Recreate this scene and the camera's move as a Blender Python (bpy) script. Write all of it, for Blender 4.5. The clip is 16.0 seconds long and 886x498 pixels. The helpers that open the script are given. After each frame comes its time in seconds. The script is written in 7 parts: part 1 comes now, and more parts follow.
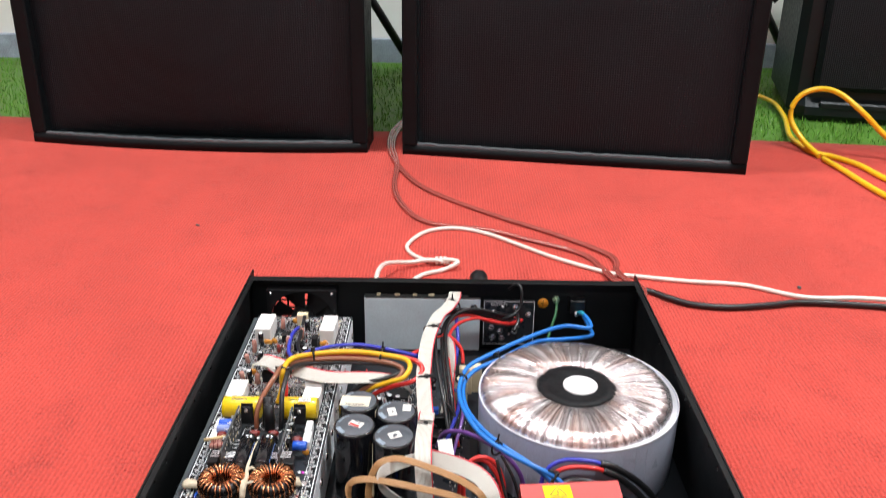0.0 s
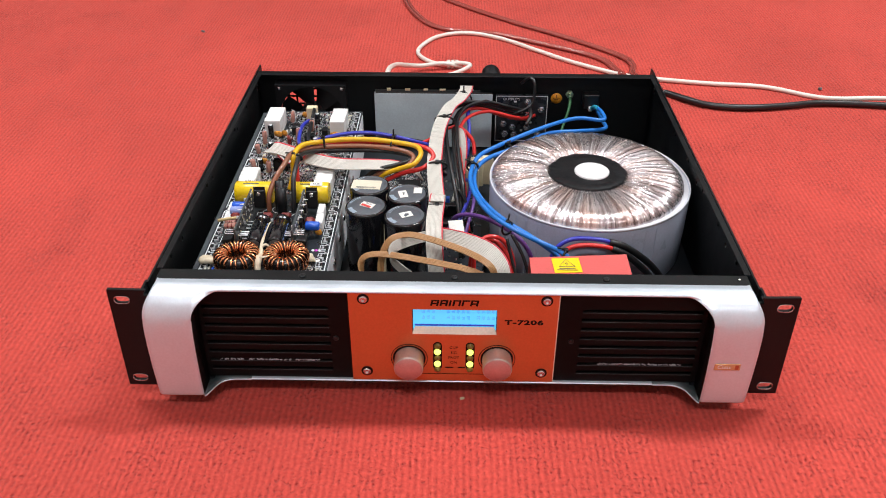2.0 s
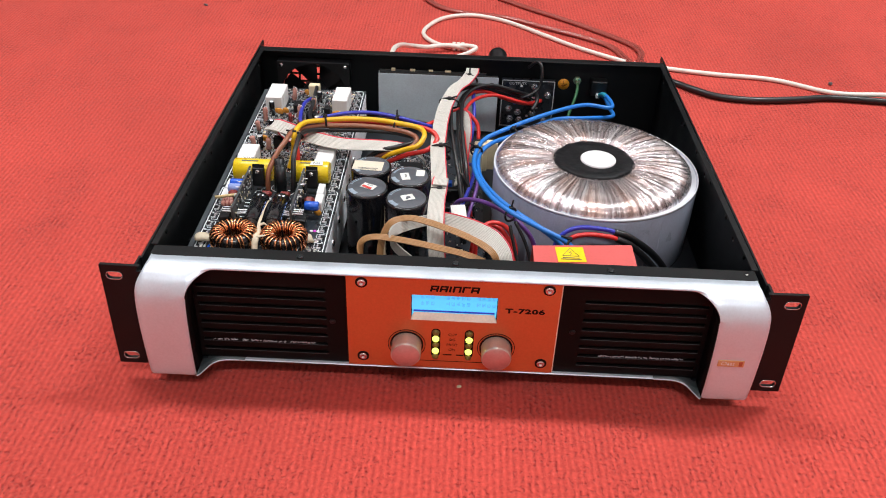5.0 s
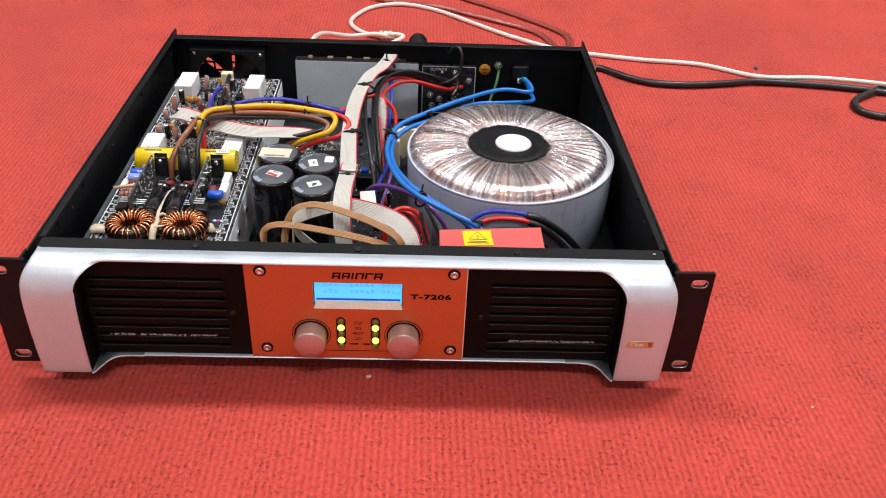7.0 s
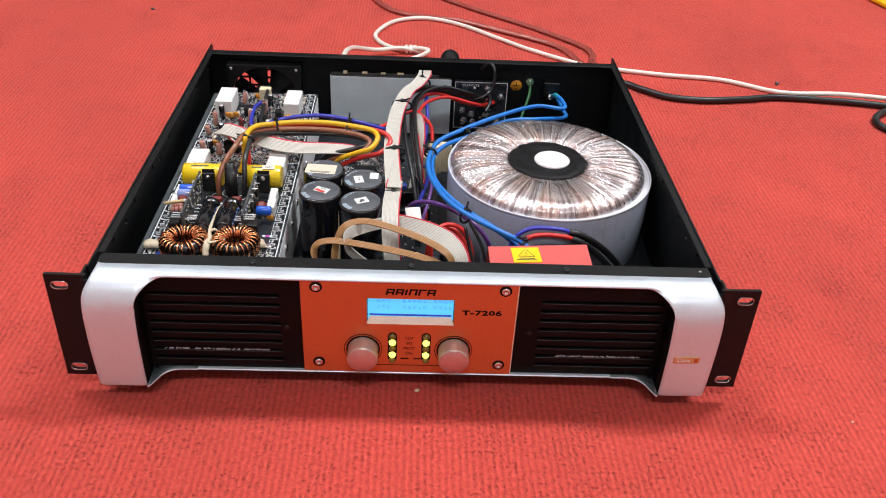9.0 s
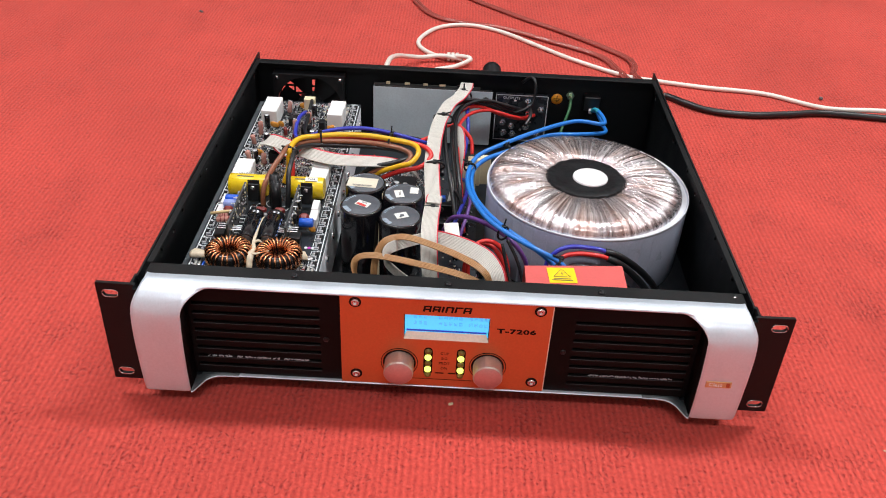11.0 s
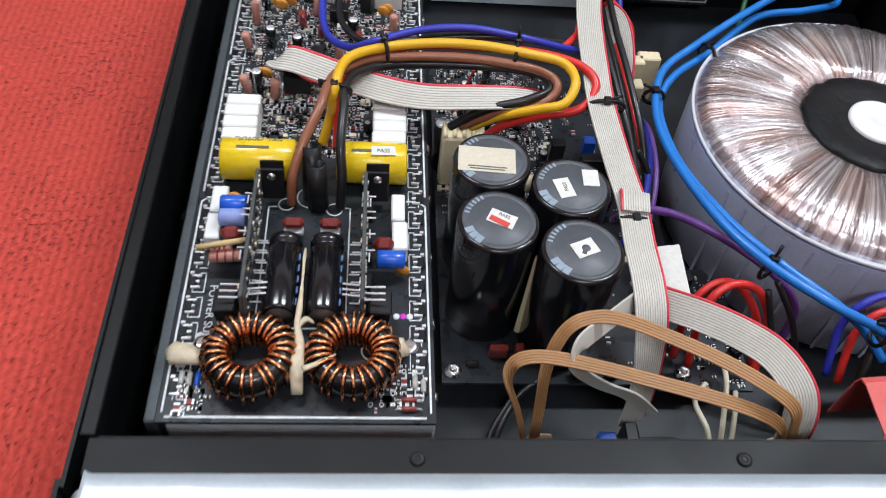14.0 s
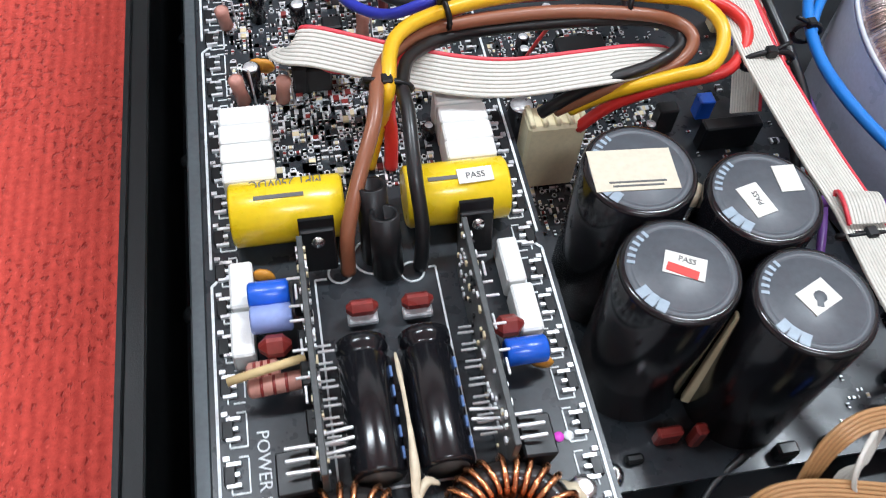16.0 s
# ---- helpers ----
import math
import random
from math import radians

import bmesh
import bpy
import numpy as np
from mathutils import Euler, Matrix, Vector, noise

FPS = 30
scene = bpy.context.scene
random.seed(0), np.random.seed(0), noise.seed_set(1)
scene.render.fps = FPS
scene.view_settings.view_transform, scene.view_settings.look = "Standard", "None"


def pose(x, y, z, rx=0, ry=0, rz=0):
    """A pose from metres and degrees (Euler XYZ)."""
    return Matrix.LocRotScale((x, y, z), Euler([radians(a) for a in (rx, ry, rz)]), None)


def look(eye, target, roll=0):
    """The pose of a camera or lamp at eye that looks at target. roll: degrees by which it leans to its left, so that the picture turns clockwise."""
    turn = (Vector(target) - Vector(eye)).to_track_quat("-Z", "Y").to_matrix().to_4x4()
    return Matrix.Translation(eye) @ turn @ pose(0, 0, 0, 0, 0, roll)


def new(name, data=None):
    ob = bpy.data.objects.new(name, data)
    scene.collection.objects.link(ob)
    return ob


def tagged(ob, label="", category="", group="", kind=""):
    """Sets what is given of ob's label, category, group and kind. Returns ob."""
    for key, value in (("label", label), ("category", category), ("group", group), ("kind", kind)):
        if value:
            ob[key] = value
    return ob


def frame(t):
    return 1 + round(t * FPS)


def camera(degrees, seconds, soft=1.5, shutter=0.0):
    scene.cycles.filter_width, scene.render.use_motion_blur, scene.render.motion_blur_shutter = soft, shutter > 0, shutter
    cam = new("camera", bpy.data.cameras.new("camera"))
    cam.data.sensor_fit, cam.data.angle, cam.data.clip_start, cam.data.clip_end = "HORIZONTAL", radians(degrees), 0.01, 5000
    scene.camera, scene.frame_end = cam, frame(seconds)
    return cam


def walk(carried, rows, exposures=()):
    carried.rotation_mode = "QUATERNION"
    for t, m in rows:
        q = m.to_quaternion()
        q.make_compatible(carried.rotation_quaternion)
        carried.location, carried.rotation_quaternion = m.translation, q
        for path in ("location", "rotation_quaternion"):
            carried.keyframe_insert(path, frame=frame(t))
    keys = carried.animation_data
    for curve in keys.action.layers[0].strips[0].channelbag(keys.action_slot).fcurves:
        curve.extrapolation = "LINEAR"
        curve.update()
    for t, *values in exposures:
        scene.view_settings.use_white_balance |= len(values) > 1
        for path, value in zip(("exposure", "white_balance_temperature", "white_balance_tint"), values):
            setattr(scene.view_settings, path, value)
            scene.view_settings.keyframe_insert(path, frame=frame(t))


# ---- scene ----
cam = camera(54.8, 16.0, soft=1.0, shutter=0.3)
PATH = [
    (0, (-0.002, -0.461, 0.503), (-0.001, 1.382, -0.273), 0.8),
    (0.5, (-0.003, -0.464, 0.479), (-0.008, 1.311, -0.443), 0.9),
    (1, (0.002, -0.469, 0.469), (-0.017, 1.251, -0.55), 0.4),
    (1.5, (0.004, -0.474, 0.461), (-0.023, 1.199, -0.635), 0.2),
    (2, (0.001, -0.478, 0.459), (-0.025, 1.187, -0.649), 0.2),
    (2.5, (-0.005, -0.486, 0.454), (-0.028, 1.17, -0.667), 0.7),
    (3, (-0.011, -0.486, 0.451), (-0.03, 1.164, -0.681), 1.5),
    (5.5, (0.006, -0.464, 0.451), (-0.012, 1.181, -0.686), 2.2),
    (6, (0.021, -0.464, 0.45), (0.018, 1.186, -0.68), 1.9),
    (6.5, (0.031, -0.46, 0.443), (0.057, 1.185, -0.694), 2.1),
    (7, (0.038, -0.458, 0.436), (0.111, 1.185, -0.702), 2.7),
    (7.5, (0.039, -0.461, 0.435), (0.151, 1.184, -0.697), 3.2),
    (8, (0.03, -0.464, 0.441), (0.151, 1.185, -0.683), 3.4),
    (8.5, (0.015, -0.462, 0.442), (0.125, 1.188, -0.684), 3.3),
    (9, (-0.001, -0.463, 0.447), (0.081, 1.189, -0.678), 3.1),
    (9.5, (-0.005, -0.468, 0.451), (0.053, 1.184, -0.675), 3.4),
    (12, (-0.001, -0.446, 0.475), (-0.026, 1.191, -0.673), 2.3),
    (12.5, (0.0, -0.417, 0.471), (-0.026, 1.215, -0.684), 1.6),
    (13, (-0.013, -0.34, 0.451), (-0.058, 1.254, -0.757), 1.1),
    (13.5, (-0.078, -0.204, 0.386), (-0.08, 1.277, -0.958), 1.8),
    (14, (-0.124, -0.102, 0.359), (0.044, 1.16, -1.184), 7.2),
    (14.5, (-0.137, -0.048, 0.33), (0.175, 1.156, -1.236), 8.6),
    (15, (-0.155, -0.03, 0.315), (0.135, 1.101, -1.308), 7.7),
    (15.5, (-0.165, -0.007, 0.3), (0.121, 1.089, -1.348), 7.5),
    (16, (-0.168, 0.019, 0.288), (0.127, 1.098, -1.369), 5.9),
]
EXPOSURES = [(0.0, 0.32, 6400, 9), (0.4, 0.25, 6400, 9), (0.9, 0.1, 6400, 9), (1.5, 0.0, 6400, 9), (12.8, -0.03, 6350, 9), (13.6, -0.15, 6150, 8), (14.5, -0.34, 5950, 7), (15.2, -0.02, 5950, 7), (16.0, 0.03, 5950, 7)]
walk(cam, [(t, look(eye, target, roll)) for t, eye, target, roll in PATH], EXPOSURES)

# ---- world and lamps ----
world = bpy.data.worlds.new("world")
world.use_nodes = True
world.node_tree.nodes["Background"].inputs[0].default_value = (0.75, 0.82, 0.95, 1)
world.node_tree.nodes["Background"].inputs[1].default_value = 0.15
scene.world = world
LAMPS = [((-1.1, 0.75, 2.62), 1.25, 0.3, 42), ((1.15, 0.75, 2.62), 0.9, 0.2, 58), ((0.1, -1.5, 2.62), 1.25, 0.3, 33)]


# ---- materials ----
def mk(name, col, rough=0.5, metal=0.0, var=0.12, scale=60.0, bump=0.0, bscale=600.0, coat=0.0, emit=0.0, trans=0.0, spec=0.5, alpha=1.0):
    """A node material whose colour, gloss and relief vary at two scales, in metres."""
    m = bpy.data.materials.new(name)
    m.use_nodes = True
    nt = m.node_tree
    b = nt.nodes["Principled BSDF"]
    tc = nt.nodes.new("ShaderNodeTexCoord")
    n1 = nt.nodes.new("ShaderNodeTexNoise")
    n1.inputs["Scale"].default_value, n1.inputs["Detail"].default_value = scale, 4
    n2 = nt.nodes.new("ShaderNodeTexNoise")
    n2.inputs["Scale"].default_value, n2.inputs["Detail"].default_value = bscale, 3
    nt.links.new(tc.outputs["Object"], n1.inputs["Vector"])
    nt.links.new(tc.outputs["Object"], n2.inputs["Vector"])
    add = nt.nodes.new("ShaderNodeMath")
    add.operation = "ADD"
    nt.links.new(n1.outputs["Fac"], add.inputs[0])
    nt.links.new(n2.outputs["Fac"], add.inputs[1])
    rmp = nt.nodes.new("ShaderNodeMapRange")
    rmp.inputs["From Min"].default_value, rmp.inputs["From Max"].default_value = 0.6, 1.4
    rmp.inputs["To Min"].default_value, rmp.inputs["To Max"].default_value = 1 - var, 1 + var
    nt.links.new(add.outputs[0], rmp.inputs["Value"])
    mul = nt.nodes.new("ShaderNodeVectorMath")
    mul.operation = "SCALE"
    mul.inputs[0].default_value = col
    nt.links.new(rmp.outputs[0], mul.inputs["Scale"])
    nt.links.new(mul.outputs[0], b.inputs["Base Color"])
    rr = nt.nodes.new("ShaderNodeMapRange")
    rr.inputs["From Min"].default_value, rr.inputs["From Max"].default_value = 0.3, 0.7
    rr.inputs["To Min"].default_value, rr.inputs["To Max"].default_value = max(rough * 0.8, 0.02), min(rough * 1.2, 1)
    nt.links.new(n1.outputs["Fac"], rr.inputs["Value"])
    nt.links.new(rr.outputs[0], b.inputs["Roughness"])
    b.inputs["Metallic"].default_value = metal
    b.inputs["Specular IOR Level"].default_value = spec
    b.inputs["Coat Weight"].default_value = coat
    b.inputs["Coat Roughness"].default_value = 0.12
    b.inputs["Transmission Weight"].default_value = trans
    b.inputs["Alpha"].default_value = alpha
    if emit:
        b.inputs["Emission Color"].default_value = (*col, 1)
        b.inputs["Emission Strength"].default_value = emit
    if bump:
        bp = nt.nodes.new("ShaderNodeBump")
        bp.inputs["Strength"].default_value, bp.inputs["Distance"].default_value = 0.6, bump
        nt.links.new(n2.outputs["Fac"], bp.inputs["Height"])
        nt.links.new(bp.outputs[0], b.inputs["Normal"])
    return m


def link_noise(m, scale3, rough_to=None, bump=0.0, detail=3.0):
    """Adds stretched grain (brushing, streaks) as relief to a material."""
    nt = m.node_tree
    b = nt.nodes["Principled BSDF"]
    tc = nt.nodes.new("ShaderNodeTexCoord")
    mp = nt.nodes.new("ShaderNodeMapping")
    mp.inputs["Scale"].default_value = scale3
    nz = nt.nodes.new("ShaderNodeTexNoise")
    nz.inputs["Scale"].default_value, nz.inputs["Detail"].default_value = 1.0, detail
    bp = nt.nodes.new("ShaderNodeBump")
    bp.inputs["Strength"].default_value, bp.inputs["Distance"].default_value = 0.5, bump
    nt.links.new(tc.outputs["Object"], mp.inputs["Vector"])
    nt.links.new(mp.outputs[0], nz.inputs["Vector"])
    nt.links.new(nz.outputs["Fac"], bp.inputs["Height"])
    nt.links.new(bp.outputs[0], b.inputs["Normal"])
    return m


black_steel = mk("black_painted_steel", (0.0045, 0.005, 0.0055), 0.45, var=0.35, scale=25, bump=0.0001, bscale=2500, spec=0.26)
black_panel = mk("black_grille_steel", (0.006, 0.005, 0.005), 0.42, var=0.3, scale=30, bump=0.0001, bscale=2000, spec=0.09)
dark_void = mk("filter_foam", (0.012, 0.012, 0.012), 0.9, var=0.6, scale=200, bump=0.001, bscale=900)
# light caught along the slot edges, painted as a paler black
lip_steel = mk("edge_light_black", (0.022, 0.022, 0.024), 0.42, metal=0.1, var=0.4)
grey_dust = mk("grey_dust", (0.16, 0.175, 0.20), 0.9, var=0.5, scale=300)
dust = mk("dusty_filter_mesh", (0.5, 0.52, 0.54), 0.8, var=0.5, scale=300)
silver = link_noise(mk("satin_aluminium", (0.66, 0.735, 0.80), 0.38, metal=0.45, var=0.06, scale=40), (2500, 90, 90), bump=0.00008)
orange = link_noise(mk("orange_anodised_aluminium", (0.62, 0.145, 0.048), 0.40, metal=0.4, var=0.08, scale=30), (60, 3000, 3000), bump=0.00005)
toe_mat = mk("dull_dark_metal", (0.07, 0.085, 0.09), 0.45, metal=0.3, var=0.2)
gold_edge = mk("pale_gold_edge", (0.84, 0.74, 0.60), 0.4, metal=0.2)
knob_face = link_noise(mk("knob_face", (0.60, 0.35, 0.32), 0.42, metal=0.6, var=0.1), (3000, 200, 200), bump=0.00005)
knob_side = mk("knob_side", (0.66, 0.60, 0.52), 0.34, metal=0.6, var=0.1)
lcd_blue = mk("lit_blue_display", (0.09, 0.57, 0.95), 0.2, emit=0.80, var=0.05)
lcd_dark = mk("display_characters", (0.07, 0.45, 0.81), 0.3, emit=0.62)
led_mat = mk("lit_yellow_green_led", (0.86, 1.0, 0.16), 0.3, emit=1.7, var=0.02)
led_off = mk("unlit_led", (0.20, 0.15, 0.03), 0.3)
ink = mk("dark_print", (0.018, 0.007, 0.006), 0.6, spec=0.1)
silk_ink = mk("worn_white_print", (0.74, 0.77, 0.78), 0.6, var=0.25, scale=250)
white_ink = mk("white_print", (0.75, 0.77, 0.78), 0.6, var=0.1, scale=300)
chrome = mk("bright_steel", (0.75, 0.75, 0.76), 0.22, metal=1.0, var=0.1)
solder = mk("tinned_metal", (0.86, 0.87, 0.89), 0.33, metal=0.6, var=0.2, scale=400)
pcb = mk("black_circuit_board", (0.022, 0.026, 0.031), 0.30, var=0.3, scale=120, spec=0.45)
pcb_edge = mk("daughter_board", (0.06, 0.064, 0.065), 0.45, var=0.3, scale=200)
aluminium = mk("heatsink_aluminium", (0.88, 0.90, 0.93), 0.40, metal=0.0, var=0.12, scale=80)
grey_shield = mk("grey_shield_sheet", (0.62, 0.73, 0.78), 0.42, metal=0.0, var=0.1, scale=40)
ceramic = mk("white_ceramic", (0.80, 0.80, 0.78), 0.65, var=0.05, scale=200, bump=0.0001, bscale=3000)
ceramic_side = mk("yellowed_ceramic", (0.72, 0.62, 0.36), 0.7, var=0.1, scale=150)
yellow_film = mk("yellow_film_wrap", (0.82, 0.58, 0.01), 0.3, var=0.07, scale=200, coat=0.3)
cap_black = mk("black_sleeve", (0.007, 0.007, 0.009), 0.18, var=0.2, coat=0.2)
cap_top = mk("grey_vinyl_cap_top", (0.082, 0.090, 0.104), 0.42, var=0.15, scale=150)
cap_base = mk("grey_brown_rubber", (0.075, 0.068, 0.062), 0.6, var=0.2)
cap_groove = mk("cap_top_groove", (0.022, 0.023, 0.027), 0.4)
cap_mark = mk("pale_blue_cap_mark", (0.30, 0.37, 0.44), 0.4)
paper = mk("white_paper_label", (0.75, 0.74, 0.69), 0.7, var=0.08, scale=300)
cream_paper = mk("cream_paper_label", (0.66, 0.60, 0.47), 0.7, var=0.08, scale=300)
print_grey = mk("grey_print", (0.12, 0.12, 0.12), 0.7)
print_red = mk("red_print", (0.6, 0.06, 0.05), 0.6)
copper = mk("enamelled_copper", (0.80, 0.36, 0.17), 0.25, metal=1.0, var=0.2, scale=300)
ferrite = mk("black_core", (0.014, 0.012, 0.012), 0.25, var=0.3, coat=0.3)
glue = mk("cream_hot_glue", (0.62, 0.53, 0.38), 0.45, var=0.15, scale=200, bump=0.0006, bscale=400)
plastic_black = mk("black_plastic", (0.008, 0.008, 0.009), 0.38, var=0.25, scale=150, spec=0.35)
brown_cap = mk("brown_dipped_film", (0.22, 0.03, 0.025), 0.3, var=0.15, coat=0.3)
orange_disc = mk("orange_ceramic_disc", (0.62, 0.27, 0.03), 0.45)
pink_res = mk("pink_resistor_body", (0.50, 0.24, 0.19), 0.5, var=0.12, scale=400)
blue_cap = mk("blue_sleeve", (0.02, 0.11, 0.60), 0.28, coat=0.3)
blue_wrap = mk("pale_blue_tape", (0.25, 0.32, 0.62), 0.4, var=0.15)
cream_plastic = mk("cream_nylon", (0.76, 0.66, 0.43), 0.45, var=0.1)
purple_dot = mk("magenta_dot", (0.6, 0.05, 0.5), 0.5)


def wire_mat(name, col, rough=0.38):
    return mk(name, col, rough, var=0.08, scale=100, coat=0.15)


w_yellow, w_brown, w_black = wire_mat("yellow_wire", (0.80, 0.46, 0.01)), wire_mat("brown_wire", (0.27, 0.10, 0.05)), wire_mat("black_wire", (0.008, 0.008, 0.009), 0.42)
w_red, w_blue, w_sky = wire_mat("red_wire", (0.68, 0.03, 0.025)), wire_mat("dark_blue_wire", (0.03, 0.04, 0.42)), wire_mat("sky_blue_wire", (0.02, 0.19, 0.62))
w_purple, w_green, w_white = wire_mat("purple_wire", (0.16, 0.06, 0.28)), wire_mat("green_wire", (0.03, 0.13, 0.05)), wire_mat("white_cable", (0.78, 0.74, 0.66))
w_yel2 = wire_mat("yellow_cable", (0.85, 0.55, 0.01))
w_cream = wire_mat("cream_wire", (0.72, 0.66, 0.5))
ribbon_grey = mk("grey_ribbon", (0.63, 0.61, 0.55), 0.42, var=0.08, scale=80)
# darker copies of the cable plastics: shade between the cores, painted on
ribbon_groove_shade = mk("ribbon_groove_shade", (0.50, 0.48, 0.43), 0.5)
tan_groove_shade = mk("tan_cable_groove_shade", (0.34, 0.175, 0.07), 0.5)
ribbon_red = mk("red_ribbon_edge", (0.62, 0.04, 0.06), 0.45)
tan_flat = mk("tan_flat_cable", (0.44, 0.24, 0.10), 0.36, var=0.1, scale=120)
red_card = mk("salmon_red_fibre_sheet", (0.62, 0.10, 0.09), 0.5, var=0.08, scale=60, bump=0.0001)
yellow_label = mk("yellow_warning_label", (0.88, 0.62, 0.0), 0.45, var=0.04)
copper_clear = mk("clear_red_speaker_cable", (0.34, 0.075, 0.06), 0.22, var=0.3, scale=400, coat=0.5)
wrap_film = mk("bluish_white_film", (0.46, 0.50, 0.61), 0.32, var=0.12, scale=50, coat=0.3)
white_rim = mk("white_film_rim", (0.66, 0.67, 0.70), 0.45, var=0.05)
white_cap = mk("white_plastic_plug", (0.82, 0.82, 0.82), 0.4, var=0.03)
resin = mk("black_potting", (0.006, 0.006, 0.007), 0.5, var=0.3, scale=100, bump=0.0006, bscale=250, spec=0.22)
cabinet_black = mk("black_textured_cabinet", (0.005, 0.007, 0.008), 0.5, var=0.3, scale=60, bump=0.0004, bscale=700, spec=0.12)
cabinet_worn = mk("scuffed_cabinet_edge", (0.09, 0.10, 0.105), 0.6, var=0.6, scale=120)
moulded_black = mk("dark_moulded_plastic", (0.006, 0.011, 0.012), 0.45, var=0.2, scale=80, spec=0.25)
wall_paint = mk("off_white_wall_paint", (0.72, 0.73, 0.70), 0.8, var=0.05, scale=4)
wall_tile = mk("grey_blue_skirting", (0.28, 0.33, 0.40), 0.6, var=0.5, scale=18)
ceiling_paint = mk("white_ceiling_paint", (0.8, 0.8, 0.8), 0.85, var=0.03, scale=3)
lamp_glow = mk("lit_diffuser", (1.0, 0.98, 0.95), 0.5, emit=4.0, var=0.01)
badge_red = mk("rusty_red_enamel", (0.42, 0.12, 0.05), 0.35, metal=0.4)
badge_gold = mk("gold_badge", (0.60, 0.42, 0.20), 0.35, metal=0.5)


def streaked_winding():
    """Copper winding under clear film: fine radial strands, silvery to pink."""
    m = mk("filmed_copper_winding", (0.6, 0.5, 0.48), 0.24, metal=0.85)
    nt = m.node_tree
    b = nt.nodes["Principled BSDF"]
    tc = nt.nodes.new("ShaderNodeTexCoord")
    sp = nt.nodes.new("ShaderNodeSeparateXYZ")
    nt.links.new(tc.outputs["Object"], sp.inputs[0])
    at = nt.nodes.new("ShaderNodeMath")
    at.operation = "ARCTAN2"
    nt.links.new(sp.outputs[1], at.inputs[0])
    nt.links.new(sp.outputs[0], at.inputs[1])
    ln = nt.nodes.new("ShaderNodeVectorMath")
    ln.operation = "LENGTH"
    nt.links.new(tc.outputs["Object"], ln.inputs[0])
    cb = nt.nodes.new("ShaderNodeCombineXYZ")
    nt.links.new(at.outputs[0], cb.inputs[0])
    nt.links.new(ln.outputs["Value"], cb.inputs[1])
    cols = []
    for sx, sy in ((26.0, 14.0), (5.0, 40.0), (70.0, 10.0)):
        mp = nt.nodes.new("ShaderNodeMapping")
        mp.inputs["Scale"].default_value = (sx, sy, 1)
        nt.links.new(cb.outputs[0], mp.inputs["Vector"])
        nz = nt.nodes.new("ShaderNodeTexNoise")
        nz.inputs["Scale"].default_value, nz.inputs["Detail"].default_value = 1.0, 3.0
        nt.links.new(mp.outputs[0], nz.inputs["Vector"])
        cols.append(nz)
    cr = nt.nodes.new("ShaderNodeValToRGB")
    cr.color_ramp.elements[0].position, cr.color_ramp.elements[0].color = 0.32, (0.30, 0.25, 0.245, 1)
    cr.color_ramp.elements[1].position, cr.color_ramp.elements[1].color = 0.66, (0.92, 0.92, 0.94, 1)
    e = cr.color_ramp.elements.new(0.5)
    e.color = (0.62, 0.58, 0.59, 1)
    nt.links.new(cols[0].outputs["Fac"], cr.inputs[0])
    tint = nt.nodes.new("ShaderNodeMix")
    tint.data_type = "RGBA"
    tint.blend_type = "MULTIPLY"
    tint.inputs["B"].default_value = (1.0, 0.80, 0.71, 1)
    rm = nt.nodes.new("ShaderNodeMapRange")
    rm.inputs["From Min"].default_value, rm.inputs["From Max"].default_value = 0.42, 0.68
    nt.links.new(cols[1].outputs["Fac"], rm.inputs["Value"])
    nt.links.new(rm.outputs[0], tint.inputs["Factor"])
    nt.links.new(cr.outputs[0], tint.inputs["A"])
    nt.links.new(tint.outputs["Result"], b.inputs["Base Color"])
    bp = nt.nodes.new("ShaderNodeBump")
    bp.inputs["Strength"].default_value, bp.inputs["Distance"].default_value = 0.85, 0.0014
    nt.links.new(cols[2].outputs["Fac"], bp.inputs["Height"])
    nt.links.new(bp.outputs[0], b.inputs["Normal"])
    return m


winding_mat = streaked_winding()


